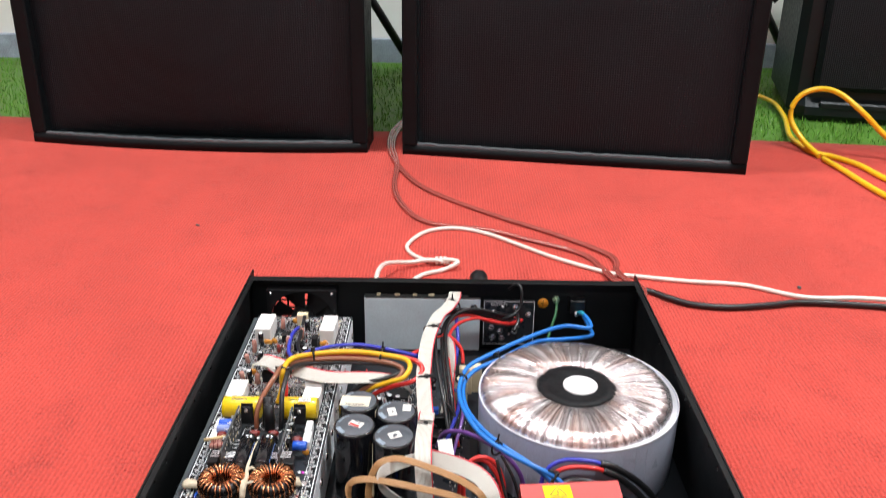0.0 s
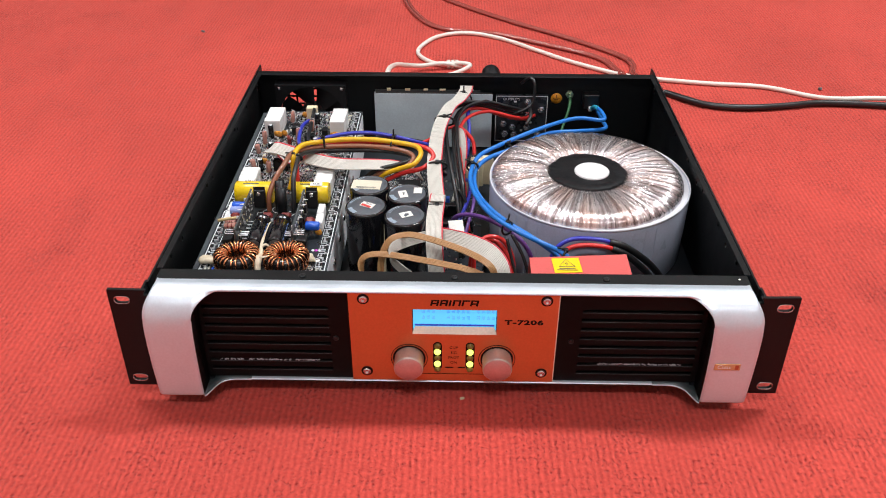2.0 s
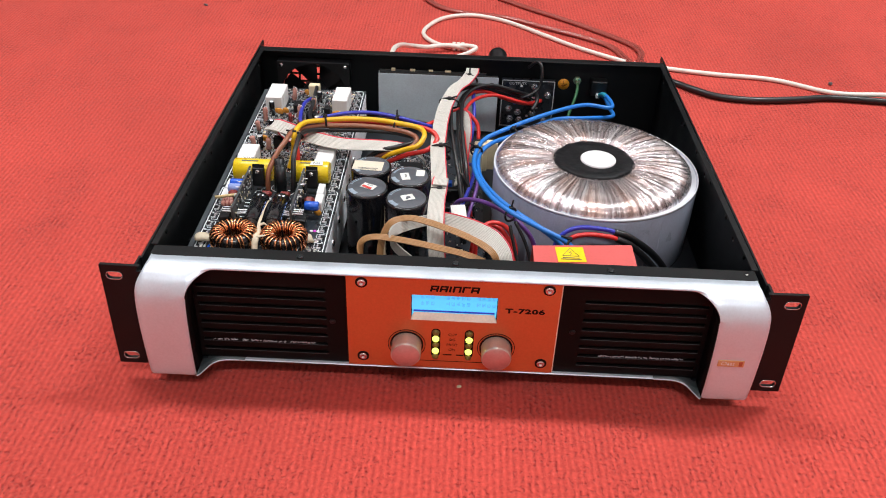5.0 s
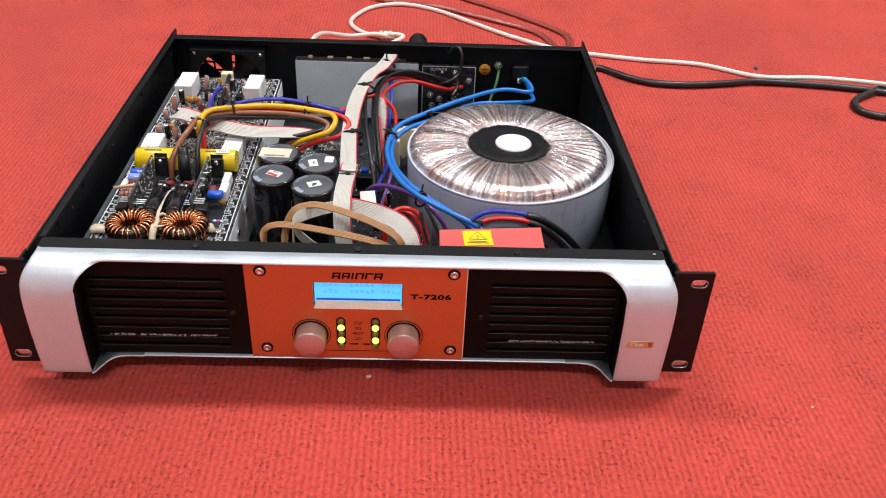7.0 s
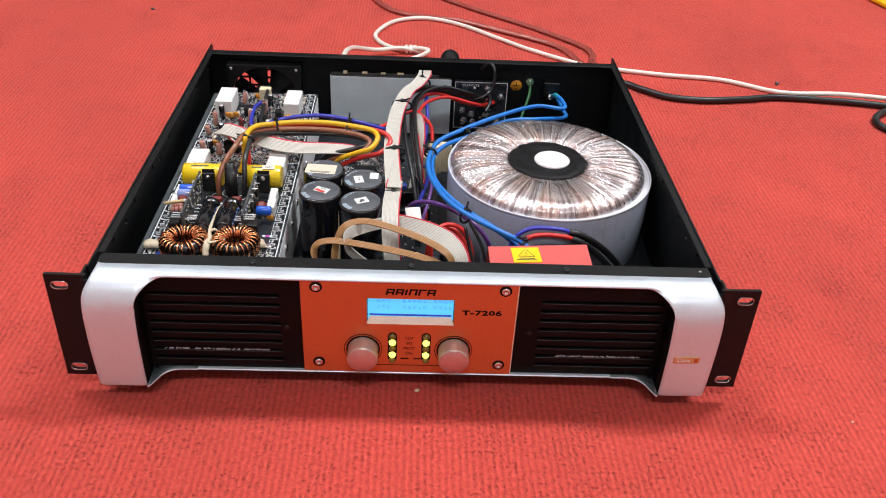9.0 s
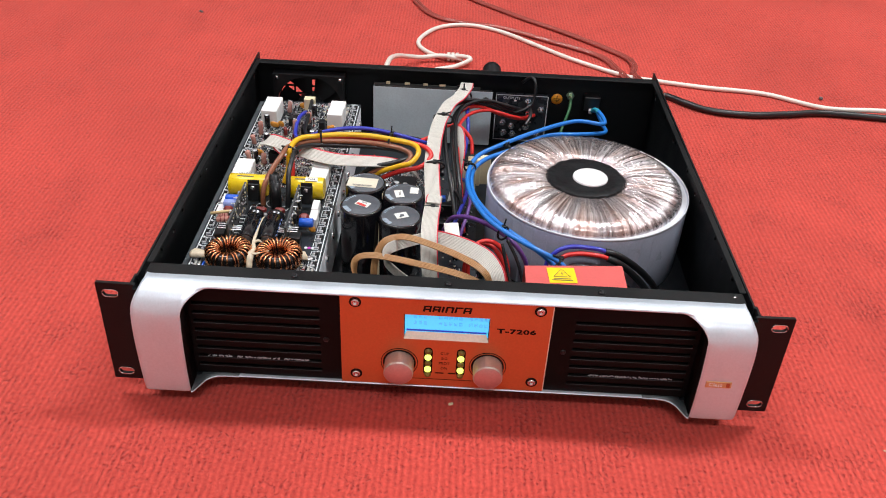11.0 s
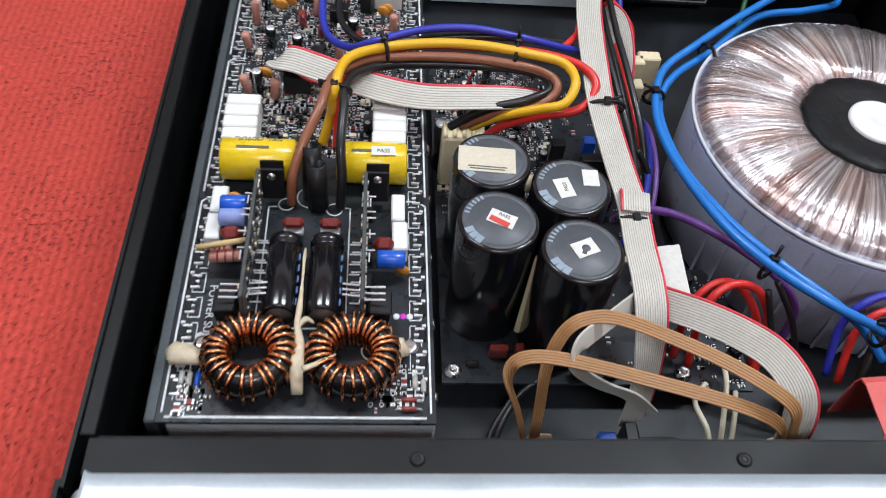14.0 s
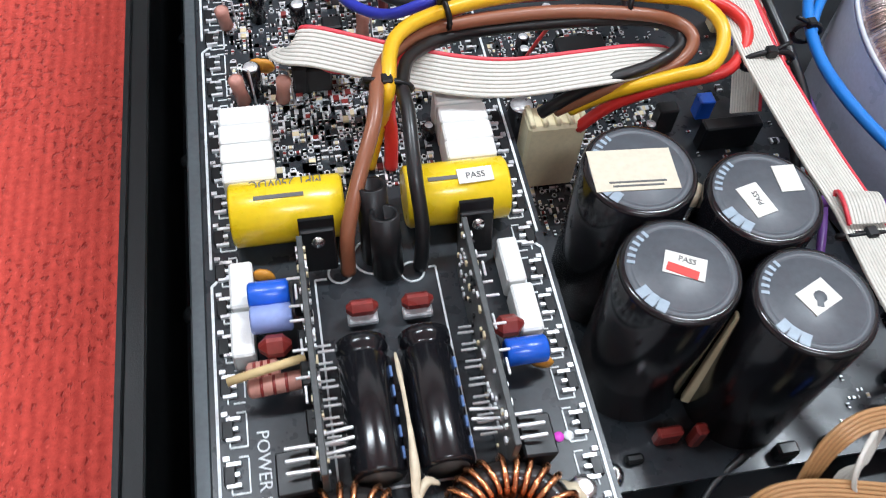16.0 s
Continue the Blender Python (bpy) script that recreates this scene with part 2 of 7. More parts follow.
def carpet_material():
    """Red needle-felt with fine ribs that run away from the amplifier's front."""
    m = bpy.data.materials.new("red_ribbed_felt")
    m.use_nodes = True
    nt = m.node_tree
    b = nt.nodes["Principled BSDF"]
    b.inputs["Roughness"].default_value = 0.95
    b.inputs["Specular IOR Level"].default_value = 0.15
    b.inputs["Sheen Weight"].default_value = 0.25
    b.inputs["Sheen Tint"].default_value = (1.0, 0.45, 0.4, 1)
    tc = nt.nodes.new("ShaderNodeTexCoord")
    wv = nt.nodes.new("ShaderNodeTexWave")
    wv.bands_direction = "X"
    wv.inputs["Scale"].default_value = 66.0
    wv.inputs["Distortion"].default_value = 1.3
    wv.inputs["Detail"].default_value = 1.0
    wv.inputs["Detail Scale"].default_value = 2.0
    nt.links.new(tc.outputs["Object"], wv.inputs["Vector"])
    fib = nt.nodes.new("ShaderNodeTexNoise")
    fib.inputs["Scale"].default_value, fib.inputs["Detail"].default_value = 260.0, 6
    fib.inputs["Roughness"].default_value = 0.68
    big = nt.nodes.new("ShaderNodeTexNoise")
    big.inputs["Scale"].default_value, big.inputs["Detail"].default_value = 5.0, 4
    for n in (fib, big):
        nt.links.new(tc.outputs["Object"], n.inputs["Vector"])
    # rib height also drives the colour, which paints shade into the grooves
    mx = nt.nodes.new("ShaderNodeMath")
    mx.operation = "MULTIPLY_ADD"
    mx.inputs[1].default_value = 0.19
    nt.links.new(wv.outputs["Fac"], mx.inputs[0])
    nt.links.new(fib.outputs["Fac"], mx.inputs[2])
    cr = nt.nodes.new("ShaderNodeValToRGB")
    cr.color_ramp.elements[0].position, cr.color_ramp.elements[0].color = 0.26, (0.34, 0.031, 0.025, 1)
    cr.color_ramp.elements[1].position, cr.color_ramp.elements[1].color = 0.84, (0.67, 0.089, 0.065, 1)
    nt.links.new(mx.outputs[0], cr.inputs[0])
    # small pits strung along the ribs, their shade painted dark, and pale stray fibres
    mp = nt.nodes.new("ShaderNodeMapping")
    mp.inputs["Scale"].default_value = (480.0, 300.0, 480.0)
    nt.links.new(tc.outputs["Object"], mp.inputs["Vector"])
    pit = nt.nodes.new("ShaderNodeTexNoise")
    pit.inputs["Scale"].default_value, pit.inputs["Detail"].default_value = 1.0, 2.0
    nt.links.new(mp.outputs[0], pit.inputs["Vector"])
    wide = nt.nodes.new("ShaderNodeTexNoise")
    wide.inputs["Scale"].default_value, wide.inputs["Detail"].default_value = 22.0, 3.0
    nt.links.new(tc.outputs["Object"], wide.inputs["Vector"])
    both = nt.nodes.new("ShaderNodeMath")
    both.operation = "MULTIPLY_ADD"
    both.inputs[1].default_value = 0.40
    nt.links.new(wide.outputs["Fac"], both.inputs[0])
    nt.links.new(pit.outputs["Fac"], both.inputs[2])
    rib = nt.nodes.new("ShaderNodeMath")
    rib.operation = "MULTIPLY_ADD"
    rib.inputs[1].default_value = -0.05
    nt.links.new(wv.outputs["Fac"], rib.inputs[0])
    nt.links.new(both.outputs[0], rib.inputs[2])
    dark = nt.nodes.new("ShaderNodeMapRange")
    dark.inputs["From Min"].default_value, dark.inputs["From Max"].default_value = 0.755, 0.90
    dark.inputs["To Max"].default_value = 0.80
    nt.links.new(rib.outputs[0], dark.inputs["Value"])
    pale = nt.nodes.new("ShaderNodeMapRange")
    pale.inputs["From Min"].default_value, pale.inputs["From Max"].default_value = 0.36, 0.24
    pale.inputs["To Max"].default_value = 0.7
    nt.links.new(pit.outputs["Fac"], pale.inputs["Value"])
    m1 = nt.nodes.new("ShaderNodeMix")
    m1.data_type = "RGBA"
    m1.inputs["B"].default_value = (0.27, 0.018, 0.015, 1)
    nt.links.new(dark.outputs[0], m1.inputs["Factor"])
    nt.links.new(cr.outputs[0], m1.inputs["A"])
    m2 = nt.nodes.new("ShaderNodeMix")
    m2.data_type = "RGBA"
    m2.inputs["B"].default_value = (0.80, 0.15, 0.115, 1)
    nt.links.new(pale.outputs[0], m2.inputs["Factor"])
    nt.links.new(m1.outputs["Result"], m2.inputs["A"])
    rm = nt.nodes.new("ShaderNodeMapRange")
    rm.inputs["From Min"].default_value, rm.inputs["From Max"].default_value = 0.3, 0.7
    rm.inputs["To Min"].default_value, rm.inputs["To Max"].default_value = 0.90, 1.10
    nt.links.new(big.outputs["Fac"], rm.inputs["Value"])
    ml = nt.nodes.new("ShaderNodeVectorMath")
    ml.operation = "SCALE"
    nt.links.new(m2.outputs["Result"], ml.inputs[0])
    nt.links.new(rm.outputs[0], ml.inputs["Scale"])
    nt.links.new(ml.outputs[0], b.inputs["Base Color"])
    deep = nt.nodes.new("ShaderNodeMath")
    deep.operation = "SUBTRACT"
    nt.links.new(mx.outputs[0], deep.inputs[0])
    nt.links.new(dark.outputs[0], deep.inputs[1])
    bp = nt.nodes.new("ShaderNodeBump")
    bp.inputs["Strength"].default_value, bp.inputs["Distance"].default_value = 0.8, 0.0016
    nt.links.new(deep.outputs[0], bp.inputs["Height"])
    nt.links.new(bp.outputs[0], b.inputs["Normal"])
    return m


carpet_mat = carpet_material()
grass_mat = mk("artificial_grass", (0.09, 0.22, 0.025), 0.6, var=0.5, scale=25, bscale=300)


# ---- mesh helpers ----
class Geo:
    """Gathers vertices and faces of one mesh."""

    def __init__(self):
        self.v, self.f, self.m, self.s = [], [], [], []

    def face(self, idx, mat=0, smooth=False):
        self.f.append(tuple(idx))
        self.m.append(mat)
        self.s.append(smooth)

    def box(self, c, size, rot=(0, 0, 0), bevel=0.0, mat=0):
        """A box round the centre c; bevel cuts its edges."""
        h = [d / 2 for d in size]
        b = min(bevel, 0.45 * min(size))
        r = Euler([radians(a) for a in rot]).to_matrix() if any(rot) else None
        base = len(self.v)

        def put(p):
            p = Vector(p)
            if r:
                p = r @ p
            self.v.append((p.x + c[0], p.y + c[1], p.z + c[2]))

        if b <= 0:
            for sx in (-1, 1):
                for sy in (-1, 1):
                    for sz in (-1, 1):
                        put((sx * h[0], sy * h[1], sz * h[2]))
            for q in ((0, 1, 3, 2), (4, 6, 7, 5), (0, 4, 5, 1), (2, 3, 7, 6), (0, 2, 6, 4), (1, 5, 7, 3)):
                self.face([base + i for i in q], mat)
            return self
        idx = {}
        for sx in (-1, 1):
            for sy in (-1, 1):
                for sz in (-1, 1):
                    for ax in range(3):
                        s = (sx, sy, sz)
                        idx[s, ax] = len(self.v)
                        put([s[k] * (h[k] - (0 if k == ax else b)) for k in range(3)])
        for ax in range(3):
            o = [k for k in range(3) if k != ax]
            for sg in (-1, 1):
                q = []
                for a, d in ((-1, -1), (1, -1), (1, 1), (-1, 1)):
                    s = [0, 0, 0]
                    s[ax], s[o[0]], s[o[1]] = sg, a, d
                    q.append(idx[tuple(s), ax])
                self.face(q, mat)
            for a in (-1, 1):
                for d in (-1, 1):
                    s0, s1 = [0, 0, 0], [0, 0, 0]
                    s0[ax], s1[ax] = -1, 1
                    s0[o[0]] = s1[o[0]] = a
                    s0[o[1]] = s1[o[1]] = d
                    s0, s1 = tuple(s0), tuple(s1)
                    self.face([idx[s0, o[0]], idx[s1, o[0]], idx[s1, o[1]], idx[s0, o[1]]], mat)
        for sx in (-1, 1):
            for sy in (-1, 1):
                for sz in (-1, 1):
                    self.face([idx[(sx, sy, sz), ax] for ax in range(3)], mat)
        return self

    def lathe(self, c, profile, seg=24, axis=(0, 0, 1), mat=0, smooth=True, wobble=None):
        """Turns (radius, height) pairs round an axis through c; wobble(angle, n) moves a ring's vertex along the axis."""
        q = Vector((0, 0, 1)).rotation_difference(Vector(axis)).to_matrix()
        base = len(self.v)
        for n, (r, h) in enumerate(profile):
            for k in range(seg):
                a = 2 * math.pi * k / seg
                dr, dh = wobble(k, n) if wobble else (0, 0)
                p = q @ Vector(((r + dr) * math.cos(a), (r + dr) * math.sin(a), h + dh))
                self.v.append((p.x + c[0], p.y + c[1], p.z + c[2]))
        for n in range(len(profile) - 1):
            for k in range(seg):
                j = (k + 1) % seg
                self.face((base + n * seg + k, base + n * seg + j, base + (n + 1) * seg + j, base + (n + 1) * seg + k), mat, smooth)
        for n in (0, len(profile) - 1):
            if profile[n][0] > 1e-5:
                ring = [base + n * seg + k for k in range(seg)]
                self.face(ring, mat)
        return self

    def cyl(self, p0, p1, r, seg=12, mat=0, bevel=0.0, r1=None):
        d = Vector(p1) - Vector(p0)
        L, r1 = d.length, r if r1 is None else r1
        prof = [(r, 0), (r1, L)] if not bevel else [(r - bevel, 0), (r, bevel), (r1, L - bevel), (r1 - bevel, L)]
        return self.lathe(p0, prof, seg, d.normalized(), mat)

    def tube(self, pts, r, seg=8, mat=0, closed=False):
        pts = [Vector(p) for p in pts]
        n, base = len(pts), len(self.v)
        up = Vector((0, 0, 1))
        for i, p in enumerate(pts):
            a, b = pts[(i - 1) % n if closed else max(i - 1, 0)], pts[(i + 1) % n if closed else min(i + 1, n - 1)]
            t = (b - a).normalized()
            s = t.cross(up)
            if s.length < 0.15:
                s = t.cross(Vector((1, 0, 0.1)))
            s.normalize()
            u = s.cross(t)
            for k in range(seg):
                w = 2 * math.pi * k / seg
                q = p + r * (math.cos(w) * s + math.sin(w) * u)
                self.v.append(tuple(q))
        for i in range(n if closed else n - 1):
            j = (i + 1) % n
            for k in range(seg):
                l = (k + 1) % seg
                self.face((base + i * seg + k, base + i * seg + l, base + j * seg + l, base + j * seg + k), mat, True)
        if not closed:
            self.face([base + k for k in range(seg)], mat)
            self.face([base + (n - 1) * seg + k for k in range(seg)], mat)
        return self

    def strip(self, pts, width, cores, thick=0.0013, twist=None, edge=1):
        """A ribbon cable along pts, cores ridges wide; its first core takes material edge. twist: degrees about the run, by fraction."""
        pts = [Vector(p) for p in pts]
        n = len(pts)
        rows, prev = [], None
        for i, p in enumerate(pts):
            t = (pts[min(i + 1, n - 1)] - pts[max(i - 1, 0)]).normalized()
            s = t.cross(Vector((0, 0, 1)))
            if s.length < 0.25 and prev is not None:
                s = prev - prev.project(t)
            s.normalize()
            if prev is not None and s.dot(prev) < 0:
                s = -s
            prev = s.copy()
            u = s.cross(t)
            if twist:
                a = radians(twist(i / (n - 1)))
                s, u = math.cos(a) * s + math.sin(a) * u, math.cos(a) * u - math.sin(a) * s
            row = []
            for k in range(cores):
                for d, hgt in ((0.0, 0.30), (0.2, 0.46), (0.5, 0.5), (0.8, 0.46)):
                    off = ((k + d) / cores - 0.5) * width
                    row.append((p + s * off + u * hgt * thick, p + s * off - u * hgt * thick))
            row.append((p + s * width / 2 + u * 0.3 * thick, p + s * width / 2 - u * 0.3 * thick))
            rows.append(row)
        base = len(self.v)
        m = 4 * cores + 1
        for row in rows:
            for a, b in row:
                self.v += [tuple(a), tuple(b)]
        for i in range(n - 1):
            for k in range(m - 1):
                o, q = base + (i * m + k) * 2, base + ((i + 1) * m + k) * 2
                # slopes beside each groove take material 2, the painted groove shade
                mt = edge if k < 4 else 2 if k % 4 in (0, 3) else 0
                self.face((o, o + 2, q + 2, q), mt, False)
                self.face((o + 1, q + 1, q + 3, o + 3), mt, False)
            for k in (0, m - 1):
                o, q = base + (i * m + k) * 2, base + ((i + 1) * m + k) * 2
                self.face((o, q, q + 1, o + 1), edge if k == 0 else 0)
        return self

    def sheet(self, outline, holes, depth, place, mat=0):
        """A flat plate with holes: 2D loops, thickened by depth; place maps (a, b, h) to a point."""
        bm = bmesh.new()
        edges = []
        for loop in (outline, *holes):
            vs = [bm.verts.new((a, b, 0)) for a, b in loop]
            edges += [bm.edges.new((vs[k], vs[(k + 1) % len(vs)])) for k in range(len(vs))]
        bmesh.ops.triangle_fill(bm, use_beauty=True, use_dissolve=False, edges=edges)
        got = bmesh.ops.extrude_face_region(bm, geom=list(bm.faces))
        for g in got["geom"]:
            if isinstance(g, bmesh.types.BMVert):
                g.co.z += depth
        bm.verts.index_update()
        base = len(self.v)
        self.v += [tuple(place(*v.co)) for v in bm.verts]
        for f in bm.faces:
            self.face([base + v.index for v in f.verts], mat)
        bm.free()
        return self

    def weld(self):
        """Joins points that lie on one another."""
        seen, to, v = {}, [], []
        for p in self.v:
            key = tuple(round(c * 1e5) for c in p)
            if key not in seen:
                seen[key] = len(v)
                v.append(p)
            to.append(seen[key])
        self.v = v
        self.f = [tuple(to[i] for i in q) for q in self.f]
        keep = [i for i, q in enumerate(self.f) if len(set(q)) == len(q)]
        self.f, self.m, self.s = [self.f[i] for i in keep], [self.m[i] for i in keep], [self.s[i] for i in keep]
        return self

    def mesh(self, name):
        me = bpy.data.meshes.new(name)
        me.from_pydata(self.v, [], self.f)
        me.polygons.foreach_set("material_index", self.m)
        me.polygons.foreach_set("use_smooth", self.s)
        bm = bmesh.new()
        bm.from_mesh(me)
        bmesh.ops.recalc_face_normals(bm, faces=bm.faces)
        bm.to_mesh(me)
        bm.free()
        return me


def part(name, geo, mats, parent=None, label="", at=(0, 0, 0), kind=""):
    """Links geo as one mesh object, under a thing or a part where one is given."""
    me = geo.mesh(name)
    for m in mats if isinstance(mats, (list, tuple)) else [mats]:
        me.materials.append(m)
    ob = new(name, me)
    ob.location = at
    if parent:
        ob.parent = parent
    return tagged(ob, label=label, kind=kind)


def again(ob, at, parent=None, rot=0.0):
    """A further piece on the same mesh."""
    o = new(ob.name.split(".")[0], ob.data)
    o.location, o.rotation_euler = at, (0, 0, radians(rot))
    o.parent = parent or ob.parent
    for key in ("label", "kind"):
        if key in ob:
            o[key] = ob[key]
    return o


def smooth_path(pts, step=6):
    """Points on a rounded line through pts."""
    pts = [Vector(p) for p in pts]
    out = []
    for i in range(len(pts) - 1):
        p0, p1, p2, p3 = pts[max(i - 1, 0)], pts[i], pts[i + 1], pts[min(i + 2, len(pts) - 1)]
        for k in range(step):
            t = k / step
            out.append(0.5 * (2 * p1 + (p2 - p0) * t + (2 * p0 - 5 * p1 + 4 * p2 - p3) * t * t + (3 * p1 - p0 - 3 * p2 + p3) * t ** 3))
    return out + [pts[-1]]


def wire(name, pts, r, mat, parent, label="", seg=8, step=6):
    return part(name, Geo().tube(smooth_path(pts, step), r, seg), mat, parent, label)


def text(name, words, size, m, mat, parent, thick=0.00008, spacing=1.0, bold=0.0):
    """Raised print in the built-in font, centred, at the pose m."""
    cu = bpy.data.curves.new(name, "FONT")
    cu.body, cu.size, cu.align_x, cu.align_y, cu.extrude, cu.space_character = words, size, "CENTER", "CENTER", thick, spacing
    cu.resolution_u, cu.offset = 3, bold
    tmp = bpy.data.objects.new(name, cu)
    me = bpy.data.meshes.new_from_object(tmp)
    bpy.data.objects.remove(tmp)
    me.materials.append(mat)
    ob = new(name, me)
    ob.parent = parent
    ob.matrix_local = m
    return ob


def thing(name, label, category, at=(0, 0, 0), rz=0.0, group=""):
    e = new(name)
    e.location, e.rotation_euler = at, (0, 0, radians(rz))
    return tagged(e, label=label, category=category, group=group)


def arc(cx, cy, r, a0, a1, n=8):
    return [(cx + r * math.cos(radians(a0 + (a1 - a0) * k / n)), cy + r * math.sin(radians(a0 + (a1 - a0) * k / n))) for k in range(n + 1)]


def slot(cx, cy, w, h, n=6):
    """The outline of an oval hole."""
    r, d = h / 2, (w - h) / 2
    return arc(cx + d, cy, r, -90, 90, n) + arc(cx - d, cy, r, 90, 270, n)


rnd = random.Random(7)


# ---- the room ----
g = Geo().box((0, 0.4, -0.03), (8, 8, 0.04), mat=0)
tagged(part("ground", g, grass_mat, label="green artificial turf base round the carpet"), category="floor", kind="structure")


def carpet():
    """A laid sheet whose far edge waves a little."""
    g = Geo()
    nx, ny = 90, 60
    for j in range(ny + 1):
        for i in range(nx + 1):
            u, v = i / nx, j / ny
            x = -3.2 + 6.4 * u
            far = 1.40 - 0.045 * x + 0.02 * math.sin(3.1 * x + 0.6) + (0.06 if x < -0.9 else 0.0)
            y = -2.9 + (far + 2.9) * v
            g.v.append((x, y, 0.0))
    for j in range(ny):
        for i in range(nx):
            a = j * (nx + 1) + i
            g.face((a, a + 1, a + nx + 2, a + nx + 1), 0, True)
    n = len(g.v)
    for i in range(nx + 1):
        p = g.v[ny * (nx + 1) + i]
        g.v.append((p[0], p[1] + 0.002, -0.008))
    for i in range(nx):
        g.face((ny * (nx + 1) + i, ny * (nx + 1) + i + 1, n + i + 1, n + i), 0, True)
    return g


tagged(part("carpet", carpet(), carpet_mat, label="bright red ribbed felt carpet, laid flat"), category="carpet", kind="structure")


def turf():
    """Blades of artificial grass between the carpet and the wall."""
    g = Geo()
    r = random.Random(3)
    for _ in range(42000):
        x = r.uniform(-2.2, 2.0)
        y = r.uniform(1.30, 2.24)
        if y < 1.42 - 0.045 * x + (0.06 if x < -0.9 else 0):
            continue
        a, h, w = r.uniform(0, 6.28), r.uniform(0.009, 0.019), r.uniform(0.0011, 0.0019)
        dx, dy = math.cos(a), math.sin(a)
        lean = r.uniform(0.002, 0.014)
        n = len(g.v)
        g.v += [(x - dx * w, y - dy * w, -0.012), (x + dx * w, y + dy * w, -0.012), (x - dy * lean, y + dx * lean, h - 0.012)]
        g.face((n, n + 1, n + 2))
    return g


blades = mk("grass_blades", (0.12, 0.30, 0.03), 0.5, var=0.5, scale=12, bscale=200)
tagged(part("grass", turf(), blades, label="short bright green artificial grass"), category="grass", kind="stuff")
for nm, c, s in (("wall_north", (0, 2.35, 1.4), (7.0, 0.1, 2.9)), ("wall_south", (0, -3.05, 1.4), (7.0, 0.1, 2.9)), ("wall_west", (-3.4, -0.35, 1.4), (0.1, 5.3, 2.9)), ("wall_east", (3.4, -0.35, 1.4), (0.1, 5.3, 2.9))):
    tagged(part(nm, Geo().box(c, s), wall_paint, label="plain off-white painted wall"), category="wall", kind="structure")
tagged(part("ceiling", Geo().box((0, -0.35, 2.85), (6.9, 5.5, 0.1)), ceiling_paint, label="plain white ceiling"), category="ceiling", kind="structure")
tagged(part("baseboard", Geo().box((0, 2.292, 0.02), (6.7, 0.016, 0.09), bevel=0.003), wall_tile, label="mottled blue-grey skirting along the wall"), category="skirting", kind="structure")

for n, (p, lx, ly, power) in enumerate(LAMPS):
    e = thing("ceiling_light", "white ceiling light with a long lit diffuser", "lamp", p, group="ceiling lights")
    part("housing", Geo().box((0, 0, 0.1), (lx + 0.06, ly + 0.06, 0.16), bevel=0.008), white_cap, e)
    part("diffuser", Geo().box((0, 0, 0.012), (lx, ly, 0.012), bevel=0.003), lamp_glow, e)
    li = bpy.data.lights.new("ceiling_lamp", "AREA")
    li.shape, li.size, li.size_y, li.energy, li.color = "RECTANGLE", lx, ly, power, (0.93, 0.975, 1.0)
    lo = new("ceiling_lamp", li)
    lo.parent = e

# ---- the amplifier: case and front ----
amp = thing("power_amplifier", "open rack power amplifier with silver handles and orange front panel", "amplifier")
floor_part = part("chassis_floor", Geo().box((0, 0.21, 0.0165), (0.431, 0.41, 0.0015)), mk("grey_primed_steel", (0.013, 0.015, 0.018), 0.42, var=0.25, scale=30, spec=0.35), amp)
for s in (-1, 1):
    prof = [(0.010, 0.0155), (0.405, 0.0155), (0.411, 0.06), (0.421, 0.100), (0.4205, 0.1035), (0.010, 0.1035)]
    holes = [slot(0.09 + 0.1 * k, 0.088, 0.0042, 0.004, 5) for k in range(4)]
    g = Geo().sheet(prof, holes, 0.0014, lambda a, b, h, s=s: (s * (0.2155 + h), a, b))
    w = part("side_wall", g, black_steel, amp, "black painted steel side")
    lip = Geo().box((s * 0.2125, 0.215, 0.1028), (0.005, 0.375, 0.0012), bevel=0.0004)
    part("top_lip", lip, black_steel, w)
    for k in range(7):
        part("rivet", Geo().lathe((s * 0.2153, 0.06 + 0.055 * k, 0.092), [(0.0022, 0), (0.0016, 0.0009), (0.0001, 0.0011)], 10, (-s, 0, 0)), black_steel, w)
# rear panel with the fan opening
fan_c = (-0.1575, 0.056)
rear_holes = [arc(fan_c[0], fan_c[1], 0.0345, 0, 354, 59)]
g = Geo().sheet([(-0.2155, 0.0165), (0.2155, 0.0165), (0.2155, 0.1025), (-0.2155, 0.1025)], rear_holes, 0.0014, lambda a, b, h: (a, 0.4035 + h, b))
rear = part("rear_panel", g, black_steel, amp, "black steel rear panel")
part("top_lip", Geo().box((0, 0.3985, 0.1025), (0.428, 0.010, 0.0012), bevel=0.0004), black_steel, rear)
for k in range(-3, 4):
    L = 2 * math.sqrt(0.0345 ** 2 - (0.009 * k) ** 2)
    part("guard_bar", Geo().box((fan_c[0] + 0.009 * k, 0.4042, fan_c[1]), (0.002, 0.0013, L)), black_steel, rear)
    part("guard_bar", Geo().box((fan_c[0], 0.4042, fan_c[1] + 0.009 * k), (L, 0.0012, 0.002)), black_steel, rear)
fan = part("cooling_fan", Geo().sheet([(-0.0385, -0.037), (0.0385, -0.037), (0.0385, 0.037), (-0.0385, 0.037)], [arc(0, 0, 0.0355, 0, 354, 59)], 0.0145, lambda a, b, h: (fan_c[0] + a, 0.3885 + h, fan_c[1] + b)), plastic_black, amp, "black square cooling fan")
hub = Geo().lathe((fan_c[0], 0.389, fan_c[1]), [(0.0135, 0), (0.014, 0.001), (0.014, 0.012)], 24, (0, 1, 0))
part("hub", hub, plastic_black, fan)
